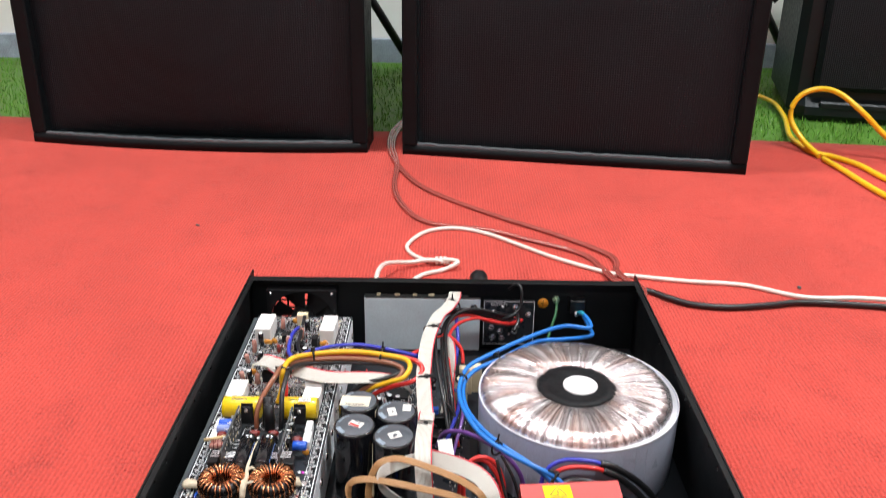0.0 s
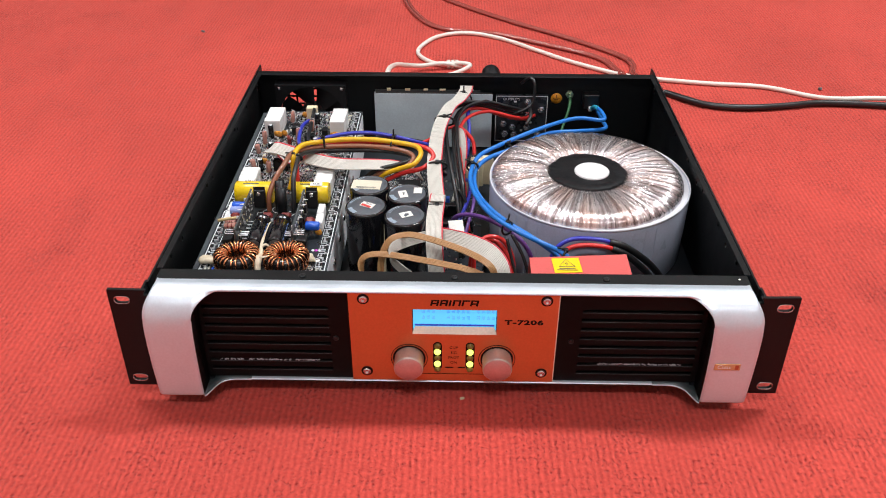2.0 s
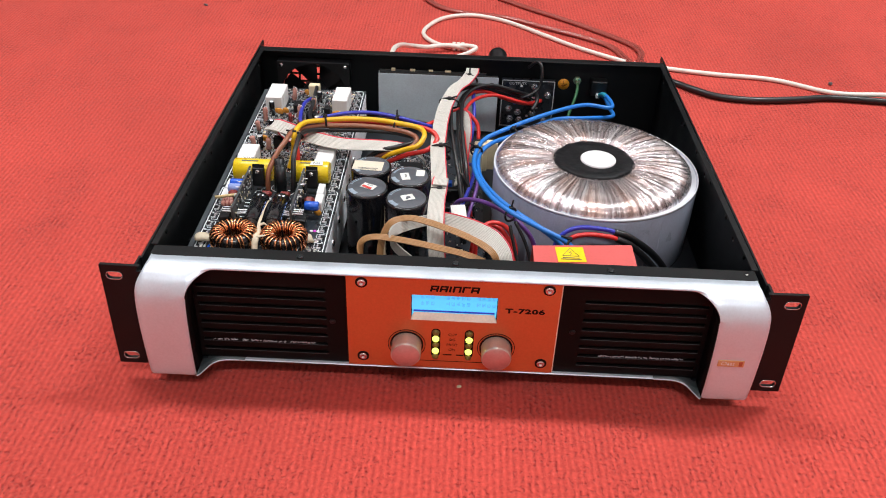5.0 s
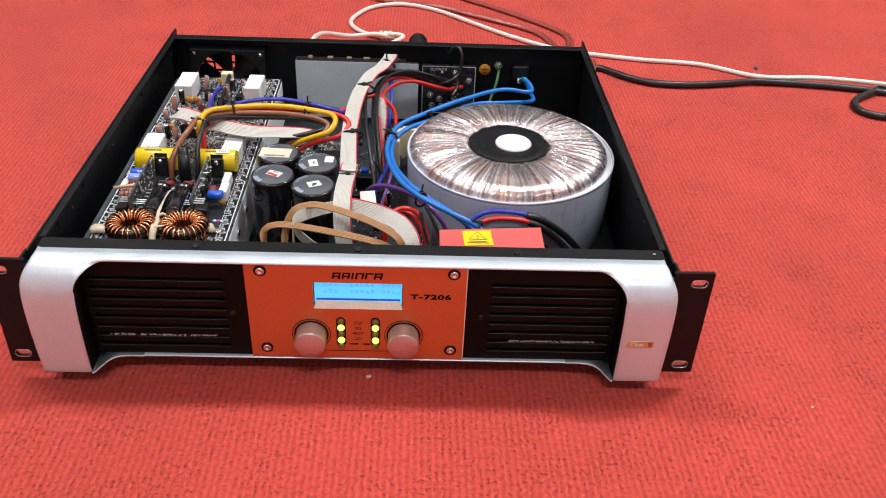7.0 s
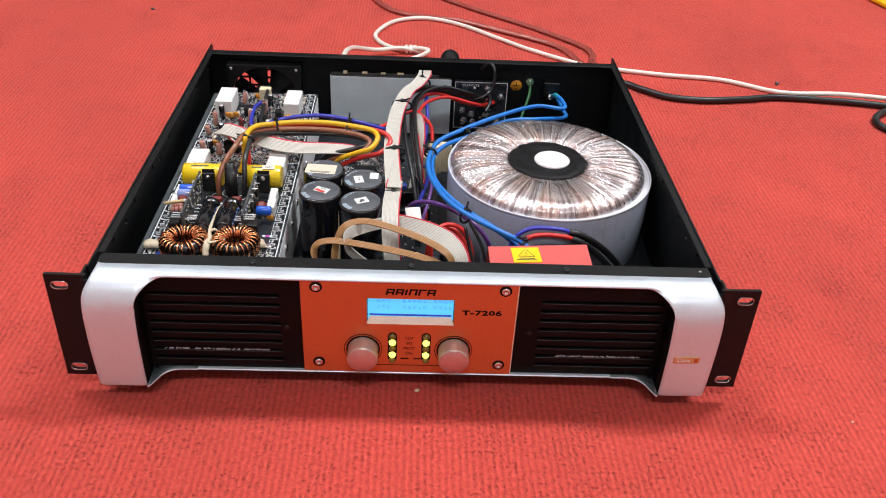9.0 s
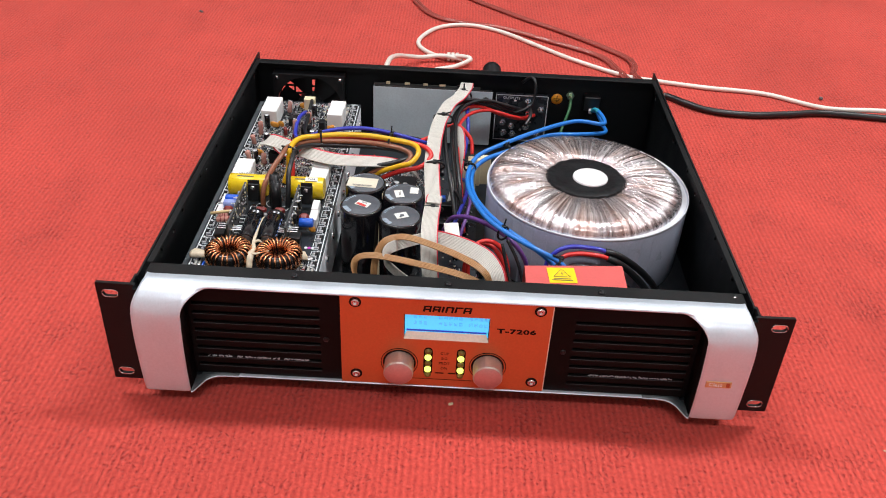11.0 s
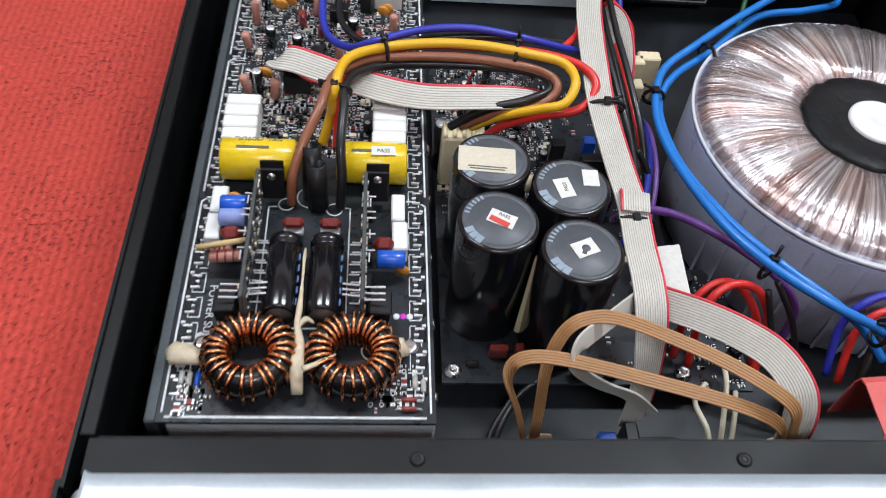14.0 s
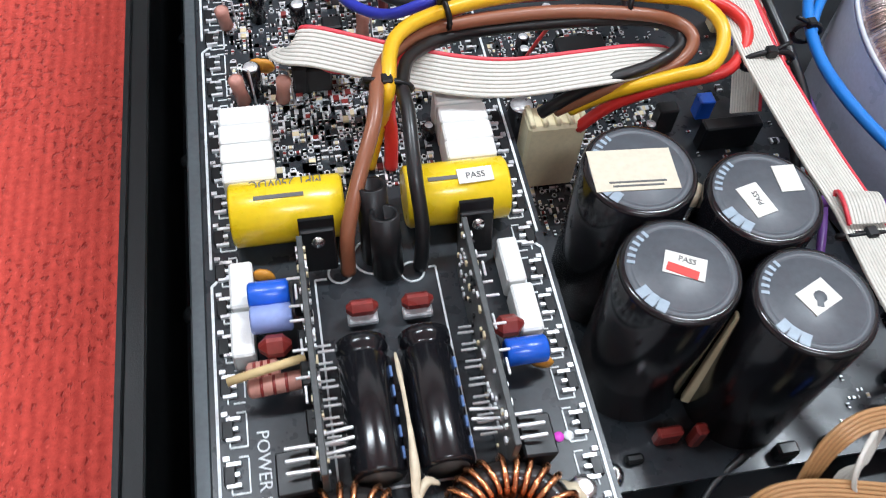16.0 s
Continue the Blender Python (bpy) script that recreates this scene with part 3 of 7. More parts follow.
for k in range(7):
    a0 = 2 * math.pi * k / 7
    g = Geo()
    for i in range(5):
        r = 0.0138 + 0.0205 * i / 4
        for j in range(5):
            a = a0 + (j / 4 - 0.5) * 0.84 + 0.1 * i / 4
            g.v.append((fan_c[0] + r * math.cos(a), 0.3905 + 0.010 * j / 4, fan_c[1] + r * math.sin(a)))
    for i in range(4):
        for j in range(4):
            q = i * 5 + j
            g.face((q, q + 1, q + 6, q + 5), 0, True)
    n = len(g.v)
    g.v += [(x, y + 0.0009, z) for x, y, z in g.v[:25]]
    for i in range(4):
        for j in range(4):
            q = n + i * 5 + j
            g.face((q, q + 5, q + 6, q + 1), 0, True)
    part("blade", g, plastic_black, fan)
for sx in (-1, 1):
    part("screw", Geo().lathe((fan_c[0] + sx * 0.034, 0.3885, fan_c[1] + 0.0335), [(0.0022, 0), (0.002, 0.0015), (0.0004, 0.002)], 10, (0, -1, 0)), chrome, fan)

# front flange and feet
fl = part("front_flange", Geo().box((0, 0.0205, 0.1023), (0.424, 0.013, 0.0016), bevel=0.0005).box((0, 0.0275, 0.06), (0.42, 0.0014, 0.082)), black_steel, amp, "black steel strip behind the front")
for x in (-0.1075, 0.0015, 0.1100):
    part("screw", Geo().lathe((x, 0.0195, 0.1031), [(0.0027, 0), (0.0024, 0.0009), (0.0010, 0.0012), (0.0009, 0.0005)], 12), plastic_black, fl)
for x in (0.205,):
    part("screw", Geo().lathe((x, 0.0215, 0.1031), [(0.0012, 0), (0.0012, 0.0008), (0.0004, 0.0008)], 10), chrome, fl)
for x in (-0.17, 0.17):
    for y in (0.05, 0.37):
        part("foot", Geo().lathe((x, y, 0.0), [(0.011, 0), (0.012, 0.004), (0.013, 0.0155)], 20), plastic_black, amp)

# rack ears
for s in (-1, 1):
    holes = [slot(0.2330, 0.0945, 0.0105, 0.0055), slot(0.2335, 0.0220, 0.0105, 0.0055)]
    outer = [(0.206, 0.0145), (0.2426, 0.0145), (0.2432, 0.0150), (0.2424, 0.1030), (0.2419, 0.1035), (0.2150, 0.103), (0.2165, 0.1010), (0.2172, 0.0985), (0.206, 0.0975)]
    g = Geo().sheet(outer, holes, 0.0024, lambda a, b, h, s=s: (s * a, h, b)).box((s * 0.2180, 0.0075, 0.0593), (0.0016, 0.0110, 0.0872))
    ear = part("rack_ear", g, black_steel, amp, "black rack ear with oval holes")
    for xr, z in ((0.2330, 0.0945), (0.2335, 0.0220)):
        rim = [(s * xr + a, -0.0001, z + b) for a, b in slot(0, 0, 0.0113, 0.0063, 8)]
        part("hole_rim", Geo().tube(rim, 0.0004, 5, closed=True), chrome, ear, "worn bright rim")

# the silver frame: a top bar that bends forward into two handles
LEG = [(0.0145, 0.1032), (0.009, 0.1030), (0.002, 0.1015), (-0.005, 0.0975), (-0.0095, 0.091), (-0.0125, 0.082), (-0.0138, 0.070), (-0.0142, 0.055), (-0.0138, 0.036), (-0.0128, 0.0215), (-0.0120, 0.0160), (-0.0107, 0.0150)]
BAR = [(0.0145, 0.1032), (0.0095, 0.10318), (0.0060, 0.1031), (0.0040, 0.1028), (0.0030, 0.1022), (0.0026, 0.1015), (0.0027, 0.1010), (0.0032, 0.1005), (0.0036, 0.1004)]


def along(profile, z):
    """The depth of a front profile at a height."""
    if z >= profile[0][1]:
        return profile[0][0]
    for (y0, z0), (y1, z1) in zip(profile, profile[1:]):
        if z0 >= z >= z1 and z0 > z1:
            return y0 + (y1 - y0) * (z0 - z) / (z0 - z1)
    return profile[-1][0]


LEG = [(q.x, q.y) for q in smooth_path([(y, z, 0) for y, z in LEG], 5)]
X_OUT, X_IN, X_BAR, Z_FIL, Z_BAR = 0.2170, 0.1825, 0.1620, 0.0860, 0.1006
rows_z = [z for _, z in LEG]


def grid(g, cols, s, back, first=0, last=0):
    """Joins columns of points into a smooth front, with a flat back and black returns."""
    m, n = len(cols[0]), len(cols)
    base = len(g.v)
    for col in cols:
        for x, y, z in col:
            g.v.append((s * x, y, z))
    for col in cols:
        for x, y, z in col:
            g.v.append((s * x, max(back, y + 0.0004), min(z, 0.1017)))
    o = n * m
    for i in range(n - 1):
        for k in range(m - 1):
            a = base + i * m + k
            g.face((a, a + 1, a + m + 1, a + m), 0, True)
            g.face((a + o, a + m + o, a + m + 1 + o, a + 1 + o), 1, True)
        for k in (0, m - 1):
            a = base + i * m + k
            g.face((a, a + m, a + m + o, a + o), 0 if k == 0 else 1, True)
    for i, k0 in ((0, first), (n - 1, last)):
        for k in range(k0, m - 1):
            a = base + i * m + k
            g.face((a, a + 1, a + 1 + o, a + o), 0 if i == 0 else 1, True)


def handle(s):
    """One bowed handle: a thick plate whose inner edge sweeps into the top bar; its returns are painted black."""
    g = Geo()
    n = 18
    tops = [0.1032 + (Z_FIL - 0.1032) * (k / 25) ** 1.3 for k in range(26)]
    leg = []
    for i in range(n + 1):
        t = i / n
        col = []
        for z in tops + [z for _, z in LEG if z < Z_FIL - 0.0005]:
            y = along(LEG, z)
            low = max(0.0, (0.0755 - z) / 0.064)
            xo = X_OUT - 0.0062 * max(0.0, (z - 0.088) / 0.0152) ** 2 - 0.0006 * low
            xi = X_IN + 0.0010 * max(0.0, (Z_FIL - z) / 0.072)
            rim = 0.0012 * (abs(2 * t - 1) ** 14 if z < Z_FIL - 0.0004 else max(0.0, 1 - 2 * t) ** 14)
            col.append((xo + (xi - xo) * t, y + rim, z))
        leg.append(col)
    grid(g, leg, s, 0.0098, last=25)
    flare = []
    for i in range(15):
        a = radians(90 * i / 14)
        x = X_BAR + (X_IN - X_BAR) * math.cos(a)
        zb = Z_FIL + (Z_BAR - Z_FIL) * math.sin(a)
        w = (x - X_BAR) / (X_IN - X_BAR)
        w = w * w * (3 - 2 * w)
        col = []
        for k in range(26):
            z = 0.1032 + (zb - 0.1032) * (k / 25) ** 1.3
            y = along(LEG, z) * w + along(BAR, z) * (1 - w)
            col.append((x, y + (0.0008 * min(1.0, i / 3) if k == 25 else 0.0), z))
        flare.append(col)
    grid(g, flare, s, 0.0098, first=25, last=25)
    return g.weld()


frame_part = part("front_frame", Geo().box((0, 0, 0), (0.001, 0.001, 0.001)), silver, amp, "satin silver aluminium frame")
g = Geo()
bar_z = [0.1032 + (Z_BAR - 0.1032) * (k / 25) ** 1.3 for k in range(26)]
m_ = len(bar_z) + 2
for i in range(21):
    x = -X_BAR + 2 * X_BAR * i / 20
    for k, z in enumerate(bar_z):
        g.v.append((x, along(BAR, z) + (0.0008 if k == 25 else 0.0), z))
    g.v += [(x, 0.0078, 0.1008), (x, 0.0145, 0.1017)]
for i in range(20):
    for k in range(m_):
        a, b = i * m_ + k, i * m_ + (k + 1) % m_
        g.face((a, b, b + m_, a + m_), 0, k < len(bar_z) - 1)
frame_part.data = g.mesh("front_frame")
frame_part.data.materials.append(silver)
for s in (-1, 1):
    part("handle", handle(s), [silver, black_panel], frame_part, "bowed silver handle")
    pts = smooth_path([(s * 0.151, 0.0048, 0.0182), (s * 0.163, 0.0046, 0.0182), (s * 0.1700, 0.0035, 0.0178), (s * 0.1750, 0.0002, 0.0172), (s * 0.1785, -0.0050, 0.0164), (s * 0.1818, -0.0100, 0.0156), (s * 0.1832, -0.0108, 0.0156)], 5)
    g = Geo()
    for q in pts:
        g.v += [(q.x, q.y - 0.0012, q.z + 0.0007), (q.x, q.y - 0.0012, q.z - 0.0008), (q.x, 0.010, q.z - 0.0008), (q.x, 0.010, q.z + 0.0012)]
    for i in range(len(pts) - 1):
        for k in range(4):
            a, b = i * 4 + k, i * 4 + (k + 1) % 4
            g.face((a, b, b + 4, a + 4), 0, True)
    toe = part("toe", g, toe_mat, frame_part, "black fillet between bar and handle")
    part("toe_edge", Geo().tube([(q.x, q.y - 0.0014, q.z) for q in pts], 0.0006, 6), silver, toe)
part("bottom_bar", Geo().box((0, 0.0064, 0.0182), (0.304, 0.006, 0.0012), bevel=0.0005), silver, frame_part)

# slotted grilles
N_SLOT = 8
for s, x0, x1 in ((-1, -0.1900, -0.0740), (1, 0.0758, 0.1900)):
    a0, a1 = (-0.1800, -0.0890) if s < 0 else (0.0935, 0.1795)
    lips = [0.0262 + 0.0082 * k for k in range(N_SLOT)]
    holes = [[(a0, z), (a1, z), (a1, z + 0.0030), (a0, z + 0.0030)] for z in lips]
    g = Geo().sheet([(x0, 0.0190), (x1, 0.0190), (x1, 0.1006), (x0, 0.1006)], holes, 0.0016, lambda a, b, h: (a, 0.0062 + h, b))
    gr = part("grille", g, black_panel, amp, "black slotted metal grille")
    # thin pale strips stand in for the light on each slot's lower edge
    for z in lips:
        part("slot_lip", Geo().box(((a0 + a1) / 2, 0.0061, z - 0.0001), (a1 - a0, 0.0006, 0.0004), bevel=0.0001), lip_steel, gr, "thin slot edge, painted paler for the light it catches")
    part("filter", Geo().box(((a0 + a1) / 2, 0.0125, 0.057), (a1 - a0 + 0.008, 0.004, 0.072), bevel=0.001), dark_void, gr, "black foam dust filter")
    r = random.Random(40 + s)
    g = Geo()
    for k in range(240):
        z = r.choice(lips) + r.uniform(0.0004, 0.0028)
        u = r.random() if s < 0 else r.betavariate(4, 3)
        g.box((a0 + (a1 - a0) * u, 0.0102, z), (r.uniform(0.0003, 0.0009), 0.0003, r.uniform(0.0002, 0.0006)), rot=(0, r.uniform(-60, 60), 0))
    part("dust", g, grey_dust, gr, "grey dust on the filter", kind="stuff")
    # a torn pale fibre that shows in one gap
    r = random.Random(11 + s)
    g = Geo()
    for k in range(70):
        x = a0 + (a1 - a0) * (0.04 + 0.85 * r.random() if s < 0 else 0.18 + 0.72 * r.random())
        z = lips[1] + 0.0009 + r.uniform(-0.0005, 0.0005)
        g.box((x, 0.0068, z), (r.uniform(0.0006, 0.0022), 0.0004, r.uniform(0.0003, 0.0008)), rot=(0, r.uniform(-50, 50), 0))
    part("lint", g, dust, gr, "pale lint caught in the filter", kind="stuff")
    xs = -0.0848 if s < 0 else 0.0872
    part("stud", Geo().lathe((xs, 0.0062, 0.0572), [(0.0022, 0), (0.0020, 0.0008), (0.0008, 0.001)], 12, (0, -1, 0)), plastic_black, gr)

# orange panel with display, knobs and lamps
LX0, LX1, LZ0, LZ1 = -0.0285, 0.0325, 0.0642, 0.0865
g = Geo().sheet([(-0.0738, 0.0195), (0.0756, 0.0195), (0.0756, 0.1002), (-0.0738, 0.1002)], [[(LX0, LZ0), (LX1, LZ0), (LX1, LZ1), (LX0, LZ1)]], 0.0032, lambda a, b, h: (a, 0.0038 + h, b))
face = part("control_panel", g, orange, amp, "brushed orange metal control panel")
part("top_edge", Geo().box((0.0009, 0.0052, 0.1006), (0.1490, 0.003, 0.0008), bevel=0.0002), gold_edge, face, "bright cut edge")
part("end_edge", Geo().box((0.0760, 0.0052, 0.0599), (0.0007, 0.003, 0.0805), bevel=0.0002), gold_edge, face, "bright cut edge")
disp = part("display", Geo().box(((LX0 + LX1) / 2, 0.0076, (LZ0 + LZ1) / 2), (0.060, 0.001, 0.0215)), lcd_blue, face, "lit pale blue character display")
g = Geo()
n = len(g.v)
g.v += [(LX0, 0.0036, LZ0), (LX1, 0.0036, LZ0), (LX1 - 0.002, 0.0068, LZ0 + 0.0045), (LX0 + 0.002, 0.0068, LZ0 + 0.0045), (LX0, 0.0071, LZ0), (LX1, 0.0071, LZ0), (LX1 - 0.002, 0.0071, LZ0 + 0.0045), (LX0 + 0.002, 0.0071, LZ0 + 0.0045)]
for q in ((0, 1, 2, 3), (0, 4, 5, 1), (2, 6, 7, 3), (0, 3, 7, 4), (1, 5, 6, 2), (4, 7, 6, 5)):
    g.face(q)
part("window_bevel", g, gold_edge, face, "pale bevelled lower edge of the window")
g = Geo()
for row in range(2):
    z = 0.0826 - row * 0.0056
    for k in range(16):
        if k in (0, 4, 5, 11):
            continue
        x = -0.0250 + 0.0036 * k
        for c in range(3):
            g.box((x + 0.0009 * c, 0.00705, z + rnd.uniform(-0.0003, 0.0003)), (0.0004, 0.0002, rnd.choice((0.0016, 0.0030, 0.0030))))
        g.box((x + 0.0009, 0.00705, z + rnd.choice((-0.0013, 0.0, 0.0013))), (0.0020, 0.0002, 0.0004))
part("characters", g, lcd_dark, disp, "faint display characters")
# shadow at the display's foot, painted as a dim blue band
part("shadow_band", Geo().box(((LX0 + LX1) / 2, 0.00695, 0.0701), (0.0575, 0.0003, 0.0014)), mk("display_edge_shade", (0.02, 0.08, 0.6), 0.3, emit=0.25), disp, "deep blue band painted as shade along the lower edge")
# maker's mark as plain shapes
for k, w in enumerate((0.0056, 0.0054, 0.0016, 0.0056, 0.0054, 0.0056)):
    x = -0.0150 + (0.0, 0.0066, 0.0130, 0.0156, 0.0221, 0.0282)[k]
    g = Geo().box((x + 0.0007, 0.0037, 0.0925), (0.0014, 0.0003, 0.0050), rot=(0, 12, 0))
    if w > 0.002:
        g.box((x + w / 2 + 0.0004, 0.00372, 0.0946), (w, 0.0003, 0.0011))
        if k != 4:
            g.box((x + w - 0.0007, 0.00368, 0.0925), (0.0014, 0.0003, 0.0050), rot=(0, 12, 0))
        if k in (0, 1, 5):
            g.box((x + w / 2, 0.00366, 0.0921), (w * 0.8, 0.0003, 0.0010))
    part("mark_shape", g, ink, face, "dark shape of the maker's mark")
front_pose = lambda x, z: pose(x, 0.0037, z, 90, 0, 0)
text("model_number", "T-7206", 0.0056, front_pose(0.0518, 0.0756) @ Matrix.Diagonal((1.56, 1, 1, 1)), ink, face, 0.0001, 1.1, 0.00022)
for z, wds in ((0.0515, "CLIP"), (0.0468, "SIG"), (0.0420, "PROT"), (0.0373, "ON")):
    text("print", wds, 0.0032, front_pose(0.0016, z), ink, face)
part("print_line", Geo().box((-0.0015, 0.0037, 0.0325), (0.0062, 0.0002, 0.0010)), ink, face)
part("print_line", Geo().box((0.0075, 0.0037, 0.0325), (0.0052, 0.0002, 0.0010)), ink, face)
part("print_line", Geo().box((0.001, 0.0037, 0.0262), (0.05, 0.0002, 0.0004)), ink, face)
for x in (-0.0630, 0.0670):
    for z in (0.0953, 0.0282):
        part("screw_ring", Geo().lathe((x, 0.0039, z), [(0.0043, 0), (0.0043, 0.0006), (0.0033, 0.0006), (0.0032, 0.0001)], 20, (0, -1, 0)), ink, face, "dark countersunk ring")
        part("screw", Geo().lathe((x, 0.0039, z), [(0.0031, 0), (0.0030, 0.0012), (0.0024, 0.0018), (0.0013, 0.0018), (0.0011, 0.0007), (0.0001, 0.0007)], 16, (0, -1, 0)), chrome, face, "bright hex screw")
for x in (-0.0312, 0.0335):
    z = 0.0410
    part("knob_recess", Geo().lathe((x, 0.0039, z), [(0.0121, 0), (0.0121, 0.0003), (0.0105, 0.0003)], 40, (0, -1, 0)), ink, face, "dark gap round the knob")
    kn = part("knob", Geo().lathe((x, 0.0035, z), [(0.0108, 0.0), (0.0108, 0.0113), (0.0102, 0.0123)], 40, (0, -1, 0), smooth=False), [knob_side], face, "round pinkish metal knob")
    part("knob_face", Geo().lathe((x, -0.0087, z), [(0.0102, 0), (0.0098, 0.0004), (0.0001, 0.0004)], 40, (0, -1, 0)), knob_face, kn)
    part("dial_ring", Geo().tube([(x + 0.0134 * math.cos(a), 0.0037, z + 0.0134 * math.sin(a)) for a in [2 * math.pi * k / 40 for k in range(40)]], 0.0003, 5, closed=True), ink, face)
for x in (-0.0103, 0.0137):
    pl = part("lamp_slot", Geo().sheet(slot(0, 0, 0.0265, 0.0066), [], 0.0004, lambda a, b, h, x=x: (x + b, 0.0036 + h, 0.0435 + a)), ink, face, "dark oval lamp bezel")
    for k, z in enumerate((0.0532, 0.0475, 0.0420, 0.0362, 0.0310)):
        lit = k in (1, 3)
        part("led", Geo().lathe((x, 0.0036, z), [(0.0026, 0), (0.0024, 0.001), (0.0014, 0.0018), (0.0001, 0.002)], 16, (0, -1, 0)), led_mat if lit else led_off, pl, "lit yellow-green lamp" if lit else "unlit amber lamp")
part("class_badge", Geo().box((0.1965, -0.0146, 0.0525), (0.0185, 0.0006, 0.0058), bevel=0.0008), badge_gold, amp, "small gold badge")
text("badge_print", "Class", 0.0046, pose(0.1942, -0.01495, 0.0525, 90, 0, 0), white_ink, amp)
part("badge_mark", Geo().box((0.2032, -0.01492, 0.0525), (0.0026, 0.0003, 0.0042), bevel=0.0004), badge_red, amp, "small red mark on the badge")


# ---- inside: boards and capacitors ----
BT = 0.075
board = part("amplifier_board", Geo().sheet([(-0.200, 0.047), (-0.0985, 0.047), (-0.0985, 0.362), (-0.200, 0.362)], [], 0.0016, lambda a, b, h: (a, b, BT - h)), pcb, amp, "long black circuit board full of parts")
sink = part("heatsink", Geo().box((-0.1479, 0.2045, 0.0505), (0.0992, 0.313, 0.045), bevel=0.001), aluminium, amp, "plain aluminium heatsink")
part("clamp_rail", Geo().box((-0.2024, 0.2045, 0.0600), (0.0046, 0.313, 0.0270), bevel=0.0006), mk("dull_rail", (0.11, 0.125, 0.135), 0.45, metal=0.3, var=0.2), sink, "dull grey clamping rail")
for k in range(9):
    part("screw", Geo().lathe((-0.0984, 0.066 + 0.035 * k, 0.060), [(0.0034, 0), (0.003, 0.0018), (0.0012, 0.0022)], 10, (1, 0, 0)), chrome, sink)
low = part("supply_board", Geo().box((-0.033, 0.2, 0.0322), (0.117, 0.222, 0.0016)), pcb, amp, "black power supply board")

# big filter capacitors
for n, (x, y) in enumerate(((-0.0722, 0.1620), (-0.0390, 0.1475), (-0.0720, 0.1270), (-0.0390, 0.1125))):
    R, T = 0.0172, 0.0988
    c = part("filter_capacitor", Geo().lathe((0, 0, 0), [(R - 0.001, 0), (R, 0.001), (R, T - 0.0348), (R - 0.0005, T - 0.0336), (R - 0.0016, T - 0.0331), (R - 0.0022, T - 0.0334)], 48), cap_black, amp, "tall glossy black electrolytic capacitor", at=(x, y, 0.033))
    part("top_disc", Geo().lathe((0, 0, T - 0.0336), [(R - 0.0018, 0), (R - 0.0019, 0.0005), (0.0136, 0.0005), (0.01345, 0.00035), (0.0132, 0.00035), (0.0130, 0.0005), (0.0001, 0.0005)], 48), cap_top, c, "dark grey vinyl top")
    for k in range(3):
        a = radians(196 + 13 * k + 4 * n)
        part("side_mark", Geo().box((0.0136 * math.cos(a), 0.0136 * math.sin(a), T - 0.0330), (0.0038, 0.0028, 0.0002), rot=(0, 0, 196 + 13 * k + 4 * n)), cap_mark, c, "pale blue polarity mark")
    for k in range(6):
        a = radians(118 + 9 * k)
        part("print_line", Geo().box((0.0136 * math.cos(a), 0.0136 * math.sin(a), T - 0.0330), (0.0022, 0.0010, 0.0002), rot=(0, 0, 118 + 9 * k)), cap_mark, c)
    zt = T - 0.0330
    if n == 0:
        part("label", Geo().box((-0.0025, -0.0005, zt + 0.0001), (0.0250, 0.0150, 0.0003), rot=(0, 0, -4)), cream_paper, c, "cream paper label with print")
        for k in range(2):
            part("print_line", Geo().box((-0.0025 - 0.0002 * k, -0.0050 - 0.0014 * k, zt + 0.0003), (0.0170 - 0.002 * k, 0.0006, 0.0002), rot=(0, 0, -4)), print_grey, c)
    elif n == 1:
        part("label", Geo().box((-0.0035, -0.0015, zt + 0.0001), (0.0070, 0.0110, 0.0003), rot=(0, 0, 14)), paper, c, "white paper label")
        part("label", Geo().box((0.0088, 0.0048, zt + 0.0001), (0.0070, 0.0095, 0.0003), rot=(0, 0, -2)), paper, c, "white paper label")
        text("print", "PASS", 0.0024, Matrix.Translation((-0.003, -0.001, zt + 0.00035)) @ pose(0, 0, 0, 0, 0, 98), print_grey, c)
    elif n == 2:
        part("label", Geo().box((0.0012, 0.0005, zt + 0.0001), (0.0115, 0.0072, 0.0003), rot=(0, 0, -26)), paper, c, "white paper label with a red bar")
        part("print_bar", Geo().box((0.0000, -0.0010, zt + 0.0003), (0.0088, 0.0028, 0.0002), rot=(0, 0, -32)), print_red, c)
        text("print", "PASS", 0.0024, Matrix.Translation((0.0023, 0.0019, zt + 0.00035)) @ pose(0, 0, 0, 0, 0, -28), print_grey, c)
    else:
        part("label", Geo().box((0.0008, 0.0005, zt + 0.0001), (0.0100, 0.0078, 0.0003), rot=(0, 0, 24)), paper, c, "square white paper label")
        part("torn_hole", Geo().lathe((0.0012, 0.0004, zt + 0.00025), [(0.0019, 0), (0.0017, 0.0001), (0.0001, 0.0001)], 9), cap_top, c, "hole torn in the label")
        part("torn_hole", Geo().box((0.0004, -0.0014, zt + 0.0003), (0.0018, 0.0026, 0.0002), rot=(0, 0, -20)), cap_top, c)
part("glue_strip", Geo().box((-0.0556, 0.1150, 0.063), (0.0042, 0.0034, 0.052), rot=(-2, 3, 20), bevel=0.0014), cream_plastic, amp, "cream glue run between two capacitors")
for p in ((-0.0722, 0.1446, 0.0945), (-0.0380, 0.1300, 0.0945), (-0.0560, 0.1560, 0.0930)):
    part("glue_blob", Geo().lathe(p, [(0.0001, -0.008), (0.0034, -0.004), (0.0030, 0.0006), (0.0001, 0.0014)], 12), glue, amp)

# white silkscreen on the amplifier board
g = Geo()
Z = BT + 0.0002


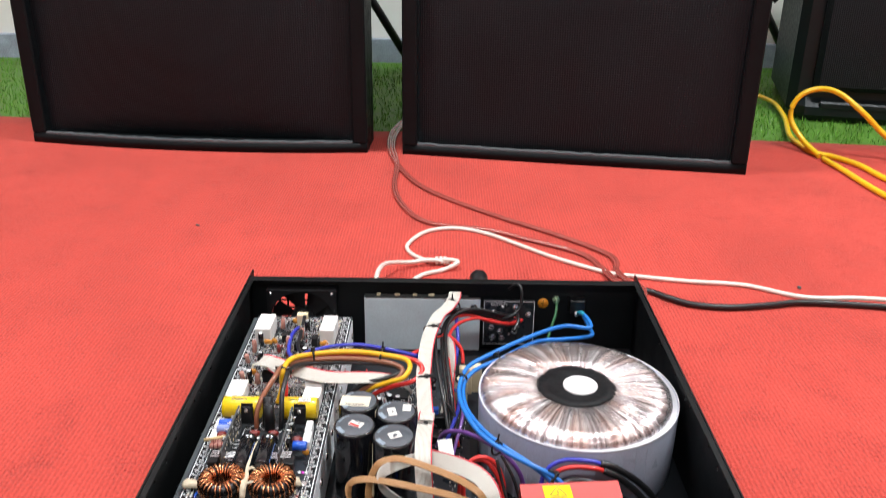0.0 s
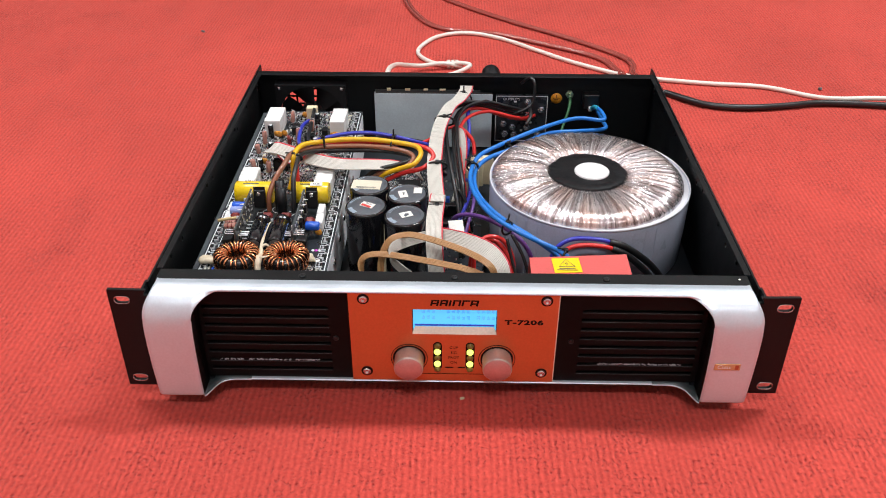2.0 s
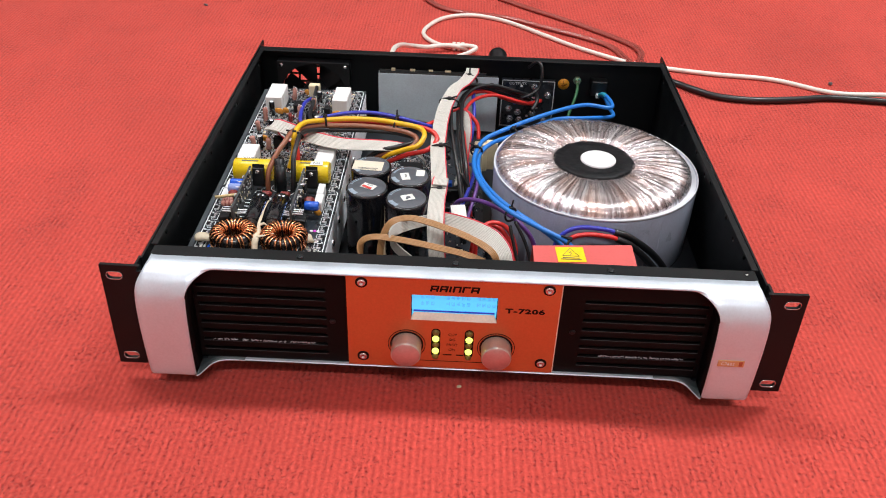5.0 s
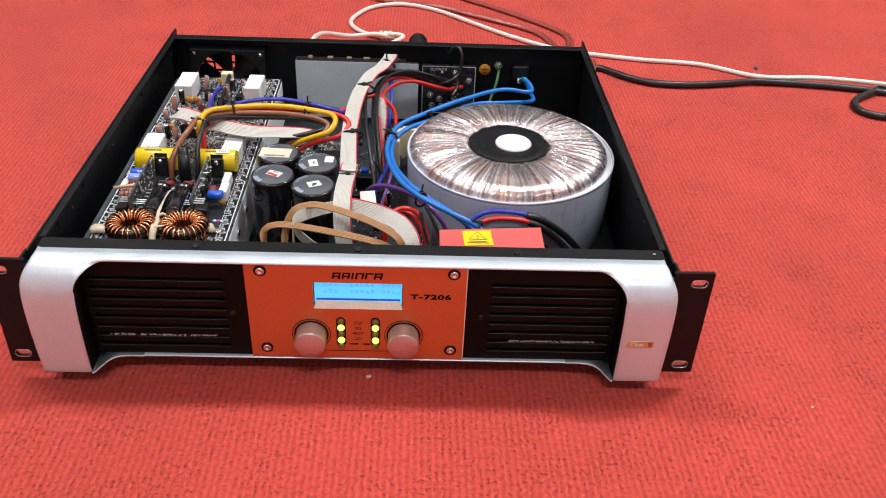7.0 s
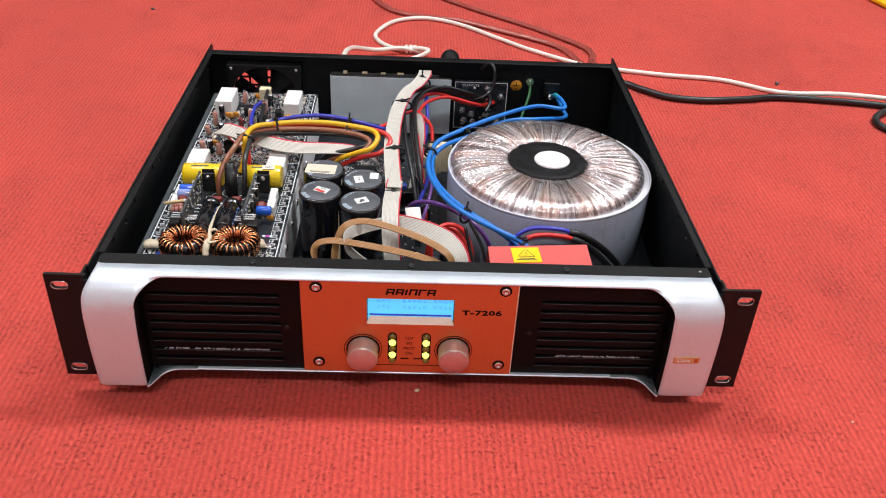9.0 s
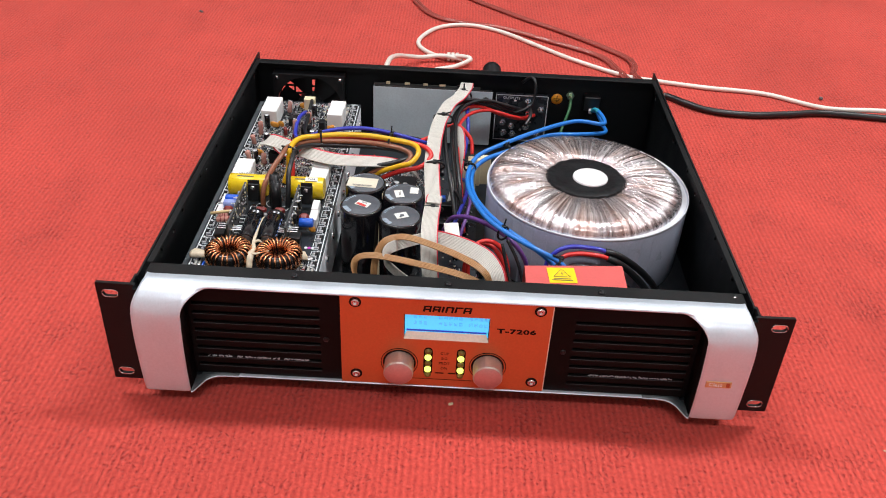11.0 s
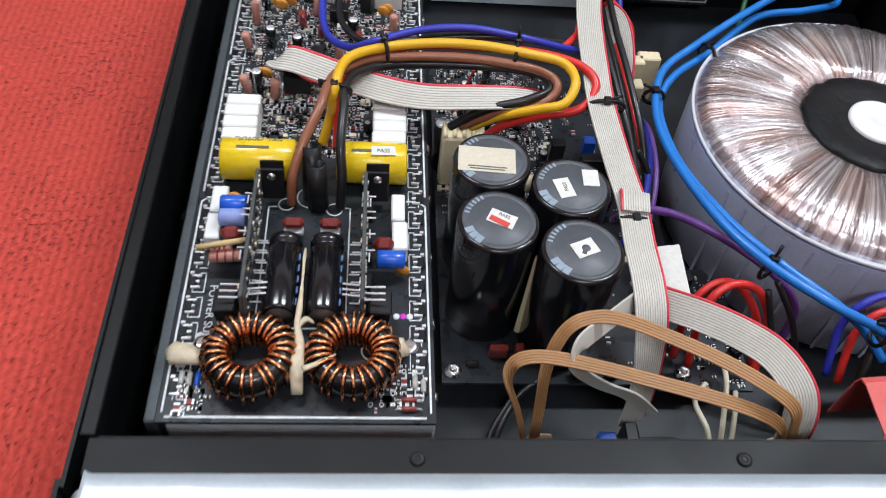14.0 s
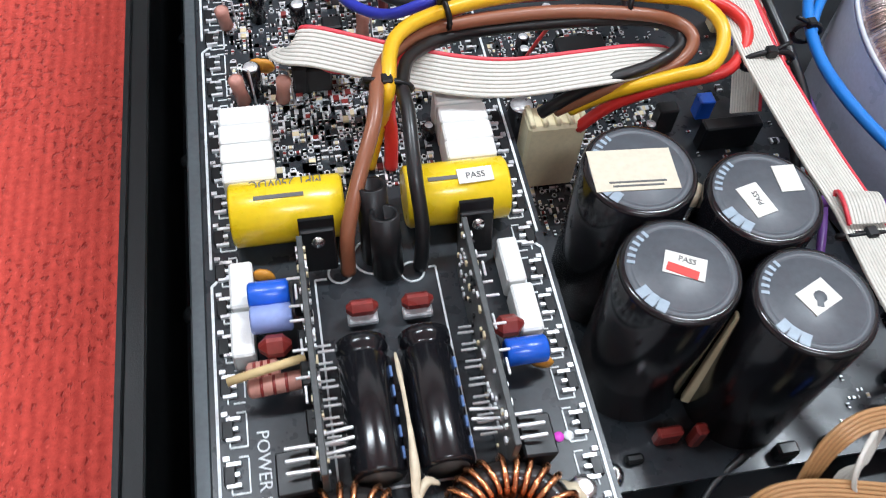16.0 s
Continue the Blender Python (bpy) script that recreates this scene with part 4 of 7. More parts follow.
def line(x0, y0, x1, y1, w=0.0008):
    d = math.hypot(x1 - x0, y1 - y0)
    g.box(((x0 + x1) / 2, (y0 + y1) / 2, Z), (d, w, 0.0003), rot=(0, 0, math.degrees(math.atan2(y1 - y0, x1 - x0))))


for s in (0, 1):
    e = -0.1982 if s == 0 else -0.1003
    q = 1 if s == 0 else -1
    ys = [0.048, 0.157, 0.253, 0.360]
    for a, b in zip(ys, ys[1:]):
        line(e, a + 0.003, e, b - 0.003, 0.0008)
        line(e, b - 0.003, e + q * 0.003, b, 0.0008)
        line(e + q * 0.003, b, e + q * 0.0085, b, 0.0007)
    for y in [0.056 + 0.0122 * k for k in range(25)]:
        d = rnd.choice((0.0, 0.0, 0.0014))
        line(e + q * 0.003, y, e + q * 0.003, y + rnd.choice((0.009, 0.006, 0.0035)), 0.0004)
        line(e + q * 0.0075, y + d, e + q * 0.0075, y + 0.009, 0.0004)
        line(e + q * (0.003 + d), y, e + q * 0.0075, y, 0.0004)
        line(e + q * 0.005, y + 0.0095, e + q * 0.0075, y + 0.0095, 0.0004)
line(-0.197, 0.049, -0.102, 0.049, 0.0009)
for x0, y0, x1, y1 in ((-0.169, 0.088, -0.169, 0.152), (-0.1335, 0.088, -0.1335, 0.152), (-0.169, 0.152, -0.1655, 0.152), (-0.1335, 0.152, -0.137, 0.152), (-0.169, 0.088, -0.1335, 0.088), (-0.185, 0.222, -0.158, 0.222), (-0.136, 0.222, -0.12, 0.222)):
    line(x0, y0, x1, y1, 0.0006)
for cx, cy, r in ((-0.1615, 0.1535, 0.0034), (-0.1405, 0.151, 0.0034), (-0.151, 0.158, 0.0062), (-0.1225, 0.078, 0.0042), (-0.148, 0.2, 0.003)):
    g.tube([(cx + r * math.cos(2 * math.pi * k / 24), cy + r * math.sin(2 * math.pi * k / 24), Z) for k in range(24)], 0.0004, 4, closed=True)
part("silkscreen", g, silk_ink, board, "white printed outlines", kind="stuff")
text("print", "POWER SUPPLY", 0.0047, pose(-0.1870, 0.0920, BT + 0.0002, 0, 0, -90), white_ink, board)
part("paper_slip", Geo().box((-0.1790, 0.0945, BT + 0.0006), (0.0078, 0.0100, 0.0004), rot=(0, 0, 14)), paper, board, "small white inspection slip")
part("print_line", Geo().box((-0.1800, 0.0938, BT + 0.001), (0.0012, 0.006, 0.0002), rot=(0, 0, 14)), print_grey, board)
part("print_line", Geo().box((-0.1776, 0.0946, BT + 0.001), (0.0012, 0.006, 0.0002), rot=(0, 0, 14)), print_grey, board)


def cement(x0, x1, y0, y1, n, top, front):
    d = (y1 - y0) / n
    for k in range(n):
        h = top - BT
        yc = y0 + d * (k + 0.5)
        c = part("cement_resistor", Geo().box(((x0 + x1) / 2 + rnd.uniform(-0.0003, 0.0003), yc, BT + h / 2), (x1 - x0, d - 0.0003, h + rnd.uniform(-0.0004, 0.0004)), bevel=0.0006), ceramic, board, "white ceramic power resistor")
        if k == 0 and front:
            part("cement_fill", Geo().box(((x0 + x1) / 2, y0 - 0.0003, BT + h / 2 - 0.001), (x1 - x0 - 0.0022, 0.0008, h - 0.003), bevel=0.0002), ceramic_side, c, "yellowed cement end")


cement(-0.1925, -0.1770, 0.1815, 0.2115, 4, 0.0880, True)
cement(-0.1245, -0.1090, 0.1815, 0.2115, 4, 0.0880, True)
cement(-0.1905, -0.1745, 0.3010, 0.3340, 4, 0.0920, False)
cement(-0.1250, -0.1100, 0.3000, 0.3330, 4, 0.0920, False)
cement(-0.1155, -0.1090, 0.1220, 0.1375, 1, 0.0845, False)
cement(-0.1158, -0.1100, 0.1382, 0.1535, 1, 0.0845, False)
cement(-0.1925, -0.1865, 0.1260, 0.1400, 1, 0.0840, False)
cement(-0.1925, -0.1860, 0.1410, 0.1560, 1, 0.0840, False)

for x0, x1 in ((-0.1905, -0.1580), (-0.1400, -0.1090)):
    y, z, r = 0.1712, 0.0848, 0.0094
    c = part("film_capacitor", Geo().cyl((x0, y, z), (x1, y, z), r, 32, bevel=0.0008), yellow_film, board, "fat yellow film capacitor on its side")
    for k in range(1):
        a = radians(80 - 22 * k)
        part("print_line", Geo().box(((x0 + x1) / 2 + (0.004 if k else -0.002), y - (r + 0.0001) * math.cos(a), z + (r + 0.0001) * math.sin(a)), (0.014, 0.0012, 0.0003), rot=(90 - 80 + 22 * k, 0, 0)), print_grey, c)
text("print", "MPT 250VDC", 0.0036, pose(-0.1740, 0.1745, 0.0940, -18, 0, 180), print_grey, board)
part("label", Geo().box((-0.1195, 0.1695, 0.0943), (0.0105, 0.0048, 0.0003), rot=(10, 0, 2)), paper, board, "white paper slip on the yellow capacitor")
text("print", "PASS", 0.0028, pose(-0.1195, 0.1693, 0.09452, 10, 0, 2), print_grey, board)

# upright daughter boards with pins
for n, x in enumerate((-0.1718, -0.1268)):
    d = part("daughter_board", Geo().box((x, 0.1185, 0.0877), (0.0016, 0.066, 0.0235), bevel=0.0002), pcb_edge, board, "thin upright driver board")
    q = 1 if n == 0 else -1
    pin = part("pin", Geo().box((0, 0, 0), (0.0046, 0.0007, 0.0007), bevel=0.0002), solder, d, at=(x + q * 0.0030, 0.0960, 0.0815))
    for k in range(1, 13):
        again(pin, (x + q * (0.0028 + 0.0008 * (k % 2)), 0.0960 + 0.0026 * k, 0.0815 + 0.0018 * (k % 2)))
    leg = part("pin", Geo().box((0, 0, 0), (0.0085, 0.0008, 0.0008), bevel=0.0002), solder, d, at=(x - q * 0.0046, 0.0890, 0.0940))
    for k in range(1, 3):
        again(leg, (x - q * 0.0046, 0.0890 + 0.0030 * k, 0.0940))
    for k in range(3):
        again(leg, (x + q * 0.0038, 0.0945 + 0.0026 * k, 0.0890), rot=6 * q)
    for k in range(8):
        again(pin, (x - q * 0.0022, 0.1060 + 0.0048 * k + 0.0012 * (k % 3), 0.0985 - 0.0030 * (k % 2)), rot=90 if k % 3 == 0 else 0)
    part("transistor", Geo().box((x - q * 0.0060, 0.0905, 0.0835), (0.0088, 0.0110, 0.0150), rot=(0, -8 * q, 0), bevel=0.0005), plastic_black, d, "black power transistor")
    bits = Geo()
    rb = random.Random(60 + n)
    for _ in range(60):
        bits.box((x - q * 0.0010, 0.0900 + 0.0600 * rb.random(), 0.0790 + 0.0195 * rb.random()), (0.0008, rb.choice((0.0009, 0.0016)), rb.choice((0.0009, 0.0016))), mat=rb.choice((0, 0, 1, 2)))
        bits.box((x + q * 0.0010, 0.0900 + 0.0600 * rb.random(), 0.0790 + 0.0195 * rb.random()), (0.0008, rb.choice((0.0009, 0.0016)), rb.choice((0.0009, 0.0016))), mat=rb.choice((0, 0, 1, 2)))
    part("surface_mount_chip", bits, [solder, plastic_black, cream_plastic], d, kind="stuff")
    for k in range(4):
        part("chip", Geo().box((x - q * 0.0020, 0.1040 + 0.0115 * k, 0.0840 + 0.004 * (k % 2)), (0.0026, 0.0070, 0.0060), bevel=0.0004), plastic_black, d)
    t = part("transistor", Geo().box((x + 0.0050, 0.1555, 0.0872), (0.0098, 0.0044, 0.0150), rot=(-16, 0, 0), bevel=0.0005), plastic_black, board, "black power transistor")
    part("tab", Geo().box((x + 0.0050, 0.1572, 0.0945), (0.0098, 0.0013, 0.006), rot=(-16, 0, 0)), plastic_black, t)
    part("tab_screw", Geo().lathe((x + 0.0050, 0.1536, 0.0925), [(0.002, 0), (0.0018, 0.0008), (0.0004, 0.001)], 10, (0, -0.95, 0.3)), chrome, t)

# small capacitors lying between the daughter boards
for x in (-0.1588, -0.1420):
    r = 0.0070
    c = part("electrolytic_capacitor", Geo().lathe((x, 0.0878, 0.0835), [(r - 0.0014, 0), (r - 0.0004, 0.0003), (r, 0.0012), (r, 0.0315), (r - 0.0009, 0.0325), (r - 0.0009, 0.0335), (r, 0.0345), (r, 0.0375), (r - 0.001, 0.0382)], 32, (0, 1, 0)), cap_black, board, "glossy black electrolytic capacitor lying flat")
    part("base", Geo().lathe((x, 0.0877, 0.0835), [(r - 0.0015, 0), (0.0001, -0.0001)], 24, (0, 1, 0)), cap_base, c, "grey-brown rubber base")
    pr = Geo()
    for k in range(5):
        pr.box((x + 0.0062, 0.0925 + 0.0055 * k, 0.0868), (0.0006, 0.003, 0.0012), rot=(0, 28, 0))
    part("sleeve_print", pr, mk("blue_sleeve_print", (0.12, 0.2, 0.42), 0.5), c, kind="stuff")
for x in (-0.1570, -0.1415):
    part("film_capacitor", Geo().box((x, 0.1375, 0.0815), (0.0090, 0.0042, 0.0052), bevel=0.0016), brown_cap, board, "small dark red dipped capacitor")
    part("lead_pair", Geo().box((x, 0.1362, 0.0775), (0.0085, 0.0036, 0.0024), bevel=0.0005), solder, board)
for p0, p1 in (((-0.1500, 0.157, 0.076), (-0.1505, 0.1655, 0.1000)), ((-0.1475, 0.152, 0.076), (-0.1480, 0.1575, 0.0970))):
    d = Vector(p1) - Vector(p0)
    part("rubber_sleeve", Geo().lathe(p0, [(0.0046, 0), (0.0043, d.length), (0.0030, d.length), (0.0028, d.length - 0.006)], 18, d.normalized()), plastic_black, board, "black rubber sleeve over a terminal")

# choke coils
def choke(x, y, seed, turns=27):
    r = random.Random(seed)
    zc, R, a, b = BT + 0.0085, 0.0124, 0.0046, 0.0066
    core = Geo()
    n, m = 48, 14
    for i in range(n):
        for j in range(m):
            A, B = 2 * math.pi * i / n, 2 * math.pi * j / m
            core.v.append(((R + a * math.cos(B)) * math.cos(A), (R + a * math.cos(B)) * math.sin(A), b * math.sin(B)))
    for i in range(n):
        for j in range(m):
            core.face((i * m + j, ((i + 1) % n) * m + j, ((i + 1) % n) * m + (j + 1) % m, i * m + (j + 1) % m), 0, True)
    c = part("choke_coil", core, ferrite, board, "black ring choke wound with bright copper wire", at=(x, y, zc))
    for k in range(turns):
        A = 2 * math.pi * (k + 0.5) / turns + r.uniform(-0.035, 0.035)
        sk = r.uniform(-0.05, 0.05)
        loop = []
        for j in range(14):
            B = 2 * math.pi * j / 14
            AA = A + sk * math.cos(B)
            rr = R + (a + 0.0007) * math.copysign(abs(math.cos(B)) ** 0.8, math.cos(B))
            loop.append((rr * math.cos(AA), rr * math.sin(AA), (b + 0.0007) * math.copysign(abs(math.sin(B)) ** 0.8, math.sin(B))))
        part("turn", Geo().tube(loop, 0.00078, 6, closed=True), copper, c)


choke(-0.1680, 0.0700, 1, 25)
choke(-0.1298, 0.0706, 2, 26)


def blob(name, pts, radii, mat, parent, label=""):
    """A lumpy run of glue along pts."""
    g = Geo()
    pp = smooth_path(pts, 3)
    n = len(pp)
    for i, p in enumerate(pp):
        f = i / (n - 1) * (len(radii) - 1)
        k = min(int(f), len(radii) - 2)
        rad = radii[k] + (radii[k + 1] - radii[k]) * (f - k)
        t = (pp[min(i + 1, n - 1)] - pp[max(i - 1, 0)]).normalized()
        s = t.cross(Vector((0, 0, 1)))
        s = s.normalized() if s.length > 0.1 else Vector((1, 0, 0))
        u = s.cross(t)
        for j in range(10):
            a = 2 * math.pi * j / 10
            w = rad * (1 + 0.35 * noise.noise((p.x * 400 + j, p.y * 400, p.z * 400)))
            q = p + w * (math.cos(a) * s + 0.7 * math.sin(a) * u)
            g.v.append(tuple(q))
    for i in range(n - 1):
        for j in range(10):
            k = (j + 1) % 10
            g.face((i * 10 + j, i * 10 + k, i * 10 + 10 + k, i * 10 + 10 + j), 0, True)
    g.face(range(10))
    g.face(range((n - 1) * 10, n * 10))
    return part(name, g, mat, parent, label)


blob("glue_run", [(-0.1500, 0.0560, 0.080), (-0.1500, 0.0650, 0.0865), (-0.1498, 0.0740, 0.0860), (-0.1512, 0.0815, 0.0875), (-0.1505, 0.0880, 0.0895), (-0.1503, 0.1000, 0.0900), (-0.1504, 0.1130, 0.0885), (-0.1505, 0.1200, 0.0860)], [0.0022, 0.0028, 0.0020, 0.0010, 0.0012, 0.0005, 0.0007, 0.0004], glue, board, "ragged cream glue run between two coils")
blob("glue_tail", [(-0.1512, 0.0815, 0.0870), (-0.1480, 0.0845, 0.0868), (-0.1450, 0.0840, 0.0850)], [0.0016, 0.0013, 0.0004], glue, board)
blob("glue_blob", [(-0.1995, 0.0735, 0.077), (-0.1965, 0.0735, 0.0795), (-0.1915, 0.0720, 0.080), (-0.1860, 0.0700, 0.080)], [0.0015, 0.0050, 0.0045, 0.002], glue, board, "lump of cream glue at the board's edge")
blob("glue_blob", [(-0.1165, 0.079, 0.080), (-0.1125, 0.0765, 0.080), (-0.1085, 0.0755, 0.078)], [0.003, 0.0048, 0.0012], glue, board, "lump of cream glue beside a coil")
blob("glue_tail", [(-0.1475, 0.060, 0.091), (-0.142, 0.063, 0.0905), (-0.136, 0.067, 0.090)], [0.0012, 0.0009, 0.0003], glue, board)

# blue, brown, orange and pink small parts
for x0, x1, y, z, mt in ((-0.1870, -0.1760, 0.1415, 0.0880, blue_cap), (-0.1868, -0.1758, 0.1342, 0.0876, blue_wrap), (-0.1215, -0.1100, 0.1160, 0.0850, blue_cap)):
    part("electrolytic_capacitor", Geo().cyl((x0, y, z), (x1, y, z), 0.0038, 20, bevel=0.0006), mt, board, "small blue electrolytic capacitor")
for x, y, z in ((-0.1810, 0.1262, 0.0870), (-0.1188, 0.1240, 0.0850)):
    part("film_capacitor", Geo().box((x, y, z), (0.0085, 0.0056, 0.0068), bevel=0.0022), brown_cap, board, "dark red dipped capacitor")
for p0, p1 in (((-0.1890, 0.1165, 0.0835), (-0.1745, 0.1170, 0.0845)), ((-0.1890, 0.1212, 0.0835), (-0.1805, 0.1215, 0.0840))):
    rs = part("resistor", Geo().cyl(p0, p1, 0.0026, 14, bevel=0.0008), pink_res, board, "pink-brown banded resistor")
    for k in range(3):
        q = Vector(p0).lerp(Vector(p1), 0.25 + 0.22 * k)
        part("band", Geo().cyl((q.x - 0.0004, q.y, q.z), (q.x + 0.0004, q.y, q.z), 0.00268, 14), brown_cap, rs)
part("wood_splint", Geo().tube([(-0.1935, 0.1170, 0.0885), (-0.1855, 0.1182, 0.0895), (-0.1735, 0.1200, 0.0905)], 0.0013, 6), mk("pale_wood", (0.6, 0.45, 0.22), 0.6), board, "thin pale splint")
discs = [(-0.1830, 0.1525, 0.080), (-0.1110, 0.1145, 0.080), (-0.1770, 0.2340, 0.082), (-0.1790, 0.2345, 0.082), (-0.1740, 0.2900, 0.083), (-0.1765, 0.2905, 0.083), (-0.1180, 0.2900, 0.083), (-0.1205, 0.2880, 0.083), (-0.1700, 0.2960, 0.081), (-0.1150, 0.2600, 0.081), (-0.1560, 0.3400, 0.081)]
for x, y, z in discs:
    part("ceramic_capacitor", Geo().lathe((x, y, z), [(0.0001, -0.0014), (0.0026, -0.0010), (0.0034, 0), (0.0026, 0.0010), (0.0001, 0.0014)], 14, (0.3, 1, 0.1)), orange_disc, board, "small orange disc capacitor")
ups = [(-0.1725, 0.2225), (-0.1250, 0.2350), (-0.1870, 0.2800), (-0.1850, 0.2230), (-0.1680, 0.3300), (-0.1450, 0.3100), (-0.1150, 0.2800), (-0.1425, 0.2500), (-0.1560, 0.2900), (-0.1890, 0.2600)]
for x, y in ups:
    h = rnd.uniform(0.010, 0.014)
    rs = part("resistor", Geo().lathe((x, y, BT + 0.002), [(0.0012, 0), (0.0025, 0.001), (0.0021, h / 2), (0.0025, h - 0.001), (0.0012, h)], 14, (rnd.uniform(-0.15, 0.15), rnd.uniform(-0.2, 0.2), 1)), pink_res, board, "pink resistor standing upright")
    part("lead", Geo().tube([(x, y, BT + h), (x, y, BT + h + 0.004), (x + 0.003, y, BT + h + 0.003), (x + 0.0038, y, BT)], 0.0004, 5), solder, rs)
for x, y, r, h in ((-0.1815, 0.2290, 0.0030, 0.012), (-0.1270, 0.2020, 0.0020, 0.006), (-0.1780, 0.2650, 0.0028, 0.011), (-0.1640, 0.2600, 0.0028, 0.010), (-0.1840, 0.2980, 0.0026, 0.014), (-0.1210, 0.3070, 0.0024, 0.012), (-0.1360, 0.2750, 0.0030, 0.011), (-0.1500, 0.3400, 0.003, 0.010), (-0.1420, 0.3300, 0.0028, 0.012)):
    c = part("electrolytic_capacitor", Geo().lathe((x, y, BT), [(r, 0), (r, h - 0.0004), (r - 0.0005, h)], 18), cap_black, board, "tiny black upright capacitor")
    part("top", Geo().lathe((x, y, BT + h), [(r - 0.0006, 0), (r - 0.0007, 0.0002), (0.0001, 0.0002)], 14), solder, c)
for x, y, sx, sy, h in ((-0.1600, 0.2320, 0.0090, 0.0120, 0.011), (-0.1660, 0.2290, 0.005, 0.006, 0.012), (-0.1530, 0.2500, 0.007, 0.006, 0.010), (-0.1440, 0.2900, 0.010, 0.007, 0.008), (-0.1600, 0.3080, 0.008, 0.010, 0.009), (-0.1300, 0.3000, 0.006, 0.008, 0.010)):
    part("relay", Geo().box((x, y, BT + h / 2), (sx, sy, h), bevel=0.0006), plastic_black, board, "small black moulded part")
for x, y, mt in ((-0.1650, 0.2380, brown_cap), (-0.1330, 0.2650, brown_cap), (-0.1520, 0.2720, brown_cap), (-0.1630, 0.2810, brown_cap)):
    part("film_capacitor", Geo().box((x, y, BT + 0.006), (0.0035, 0.0075, 0.0085), rot=(0, 0, rnd.uniform(-20, 20)), bevel=0.0014), mt, board, "dark red dipped capacitor")
sock = part("plug_socket", Geo().box((-0.1480, 0.3380, BT + 0.008), (0.011, 0.008, 0.016), bevel=0.0006), cream_plastic, board, "cream wire socket")
for x, y, r_ in ((-0.1105, 0.0945, 0.0009), (-0.1078, 0.0945, 0.0009), (-0.1132, 0.0945, 0.0009)):
    part("test_dot", Geo().lathe((x, y, BT), [(0.0014, 0), (0.0014, 0.0003), (0.0001, 0.0003)], 14), purple_dot if x == -0.1105 else white_ink, board)
part("board_screw", Geo().lathe((-0.1875, 0.0800, BT), [(0.0036, 0), (0.0034, 0.0014), (0.002, 0.0020), (0.0001, 0.0016)], 16), chrome, board)


glass = mk("grey_glass_body", (0.42, 0.42, 0.38), 0.2, var=0.2, coat=0.4)
for x, y, along_y, mt in ((-0.1930, 0.0645, True, glass), (-0.1900, 0.0640, True, glass), (-0.1870, 0.0640, True, blue_cap), (-0.1062, 0.0635, True, glass), (-0.1030, 0.0620, True, glass), (-0.1085, 0.0522, False, brown_cap), (-0.1085, 0.0560, False, brown_cap)):
    dx, dy = (0, 0.0028) if along_y else (0.0028, 0)
    d = part("diode", Geo().cyl((x - dx, y - dy, BT + 0.0014), (x + dx, y + dy, BT + 0.0014), 0.0011, 10, bevel=0.0003), mt, board, "small axial part lying flat")
    part("lead", Geo().tube([(x - 1.9 * dx, y - 1.9 * dy, BT), (x - 1.6 * dx, y - 1.6 * dy, BT + 0.0014), (x + 1.6 * dx, y + 1.6 * dy, BT + 0.0014), (x + 1.9 * dx, y + 1.9 * dy, BT)], 0.0003, 5), solder, d)
part("test_dot", Geo().lathe((-0.1890, 0.0840, BT), [(0.0016, 0), (0.0016, 0.0003), (0.0001, 0.0003)], 14), white_ink, board)
part("board_screw", Geo().lathe((-0.1080, 0.0800, BT), [(0.0038, 0), (0.0036, 0.0012), (0.002, 0.0018), (0.0001, 0.0014)], 16), chrome, board)
part("trimmer", Geo().box((-0.0070, 0.2340, 0.0400), (0.0065, 0.0060, 0.0100), bevel=0.0005), blue_cap, low, "small blue trimmer")
for x, y, sx in ((-0.0020, 0.2190, 0.0240), (-0.0250, 0.2300, 0.0080)):
    part("plug", Geo().box((x, y, 0.0400), (sx, 0.0060, 0.0130), bevel=0.0006), plastic_black, low, "black header plug")
for x, y, h in ((-0.0590, 0.2920, 0.014), (-0.0730, 0.2760, 0.013), (-0.0740, 0.2690, 0.013), (-0.0540, 0.2670, 0.006)):
    c = part("electrolytic_capacitor", Geo().lathe((x, y, 0.033), [(0.0026, 0), (0.0026, h - 0.0004), (0.0021, h)], 16), cap_black, low, "small black upright capacitor")
    part("top", Geo().lathe((x, y, 0.033 + h), [(0.0020, 0), (0.0019, 0.0002), (0.0001, 0.0002)], 12), solder, c)


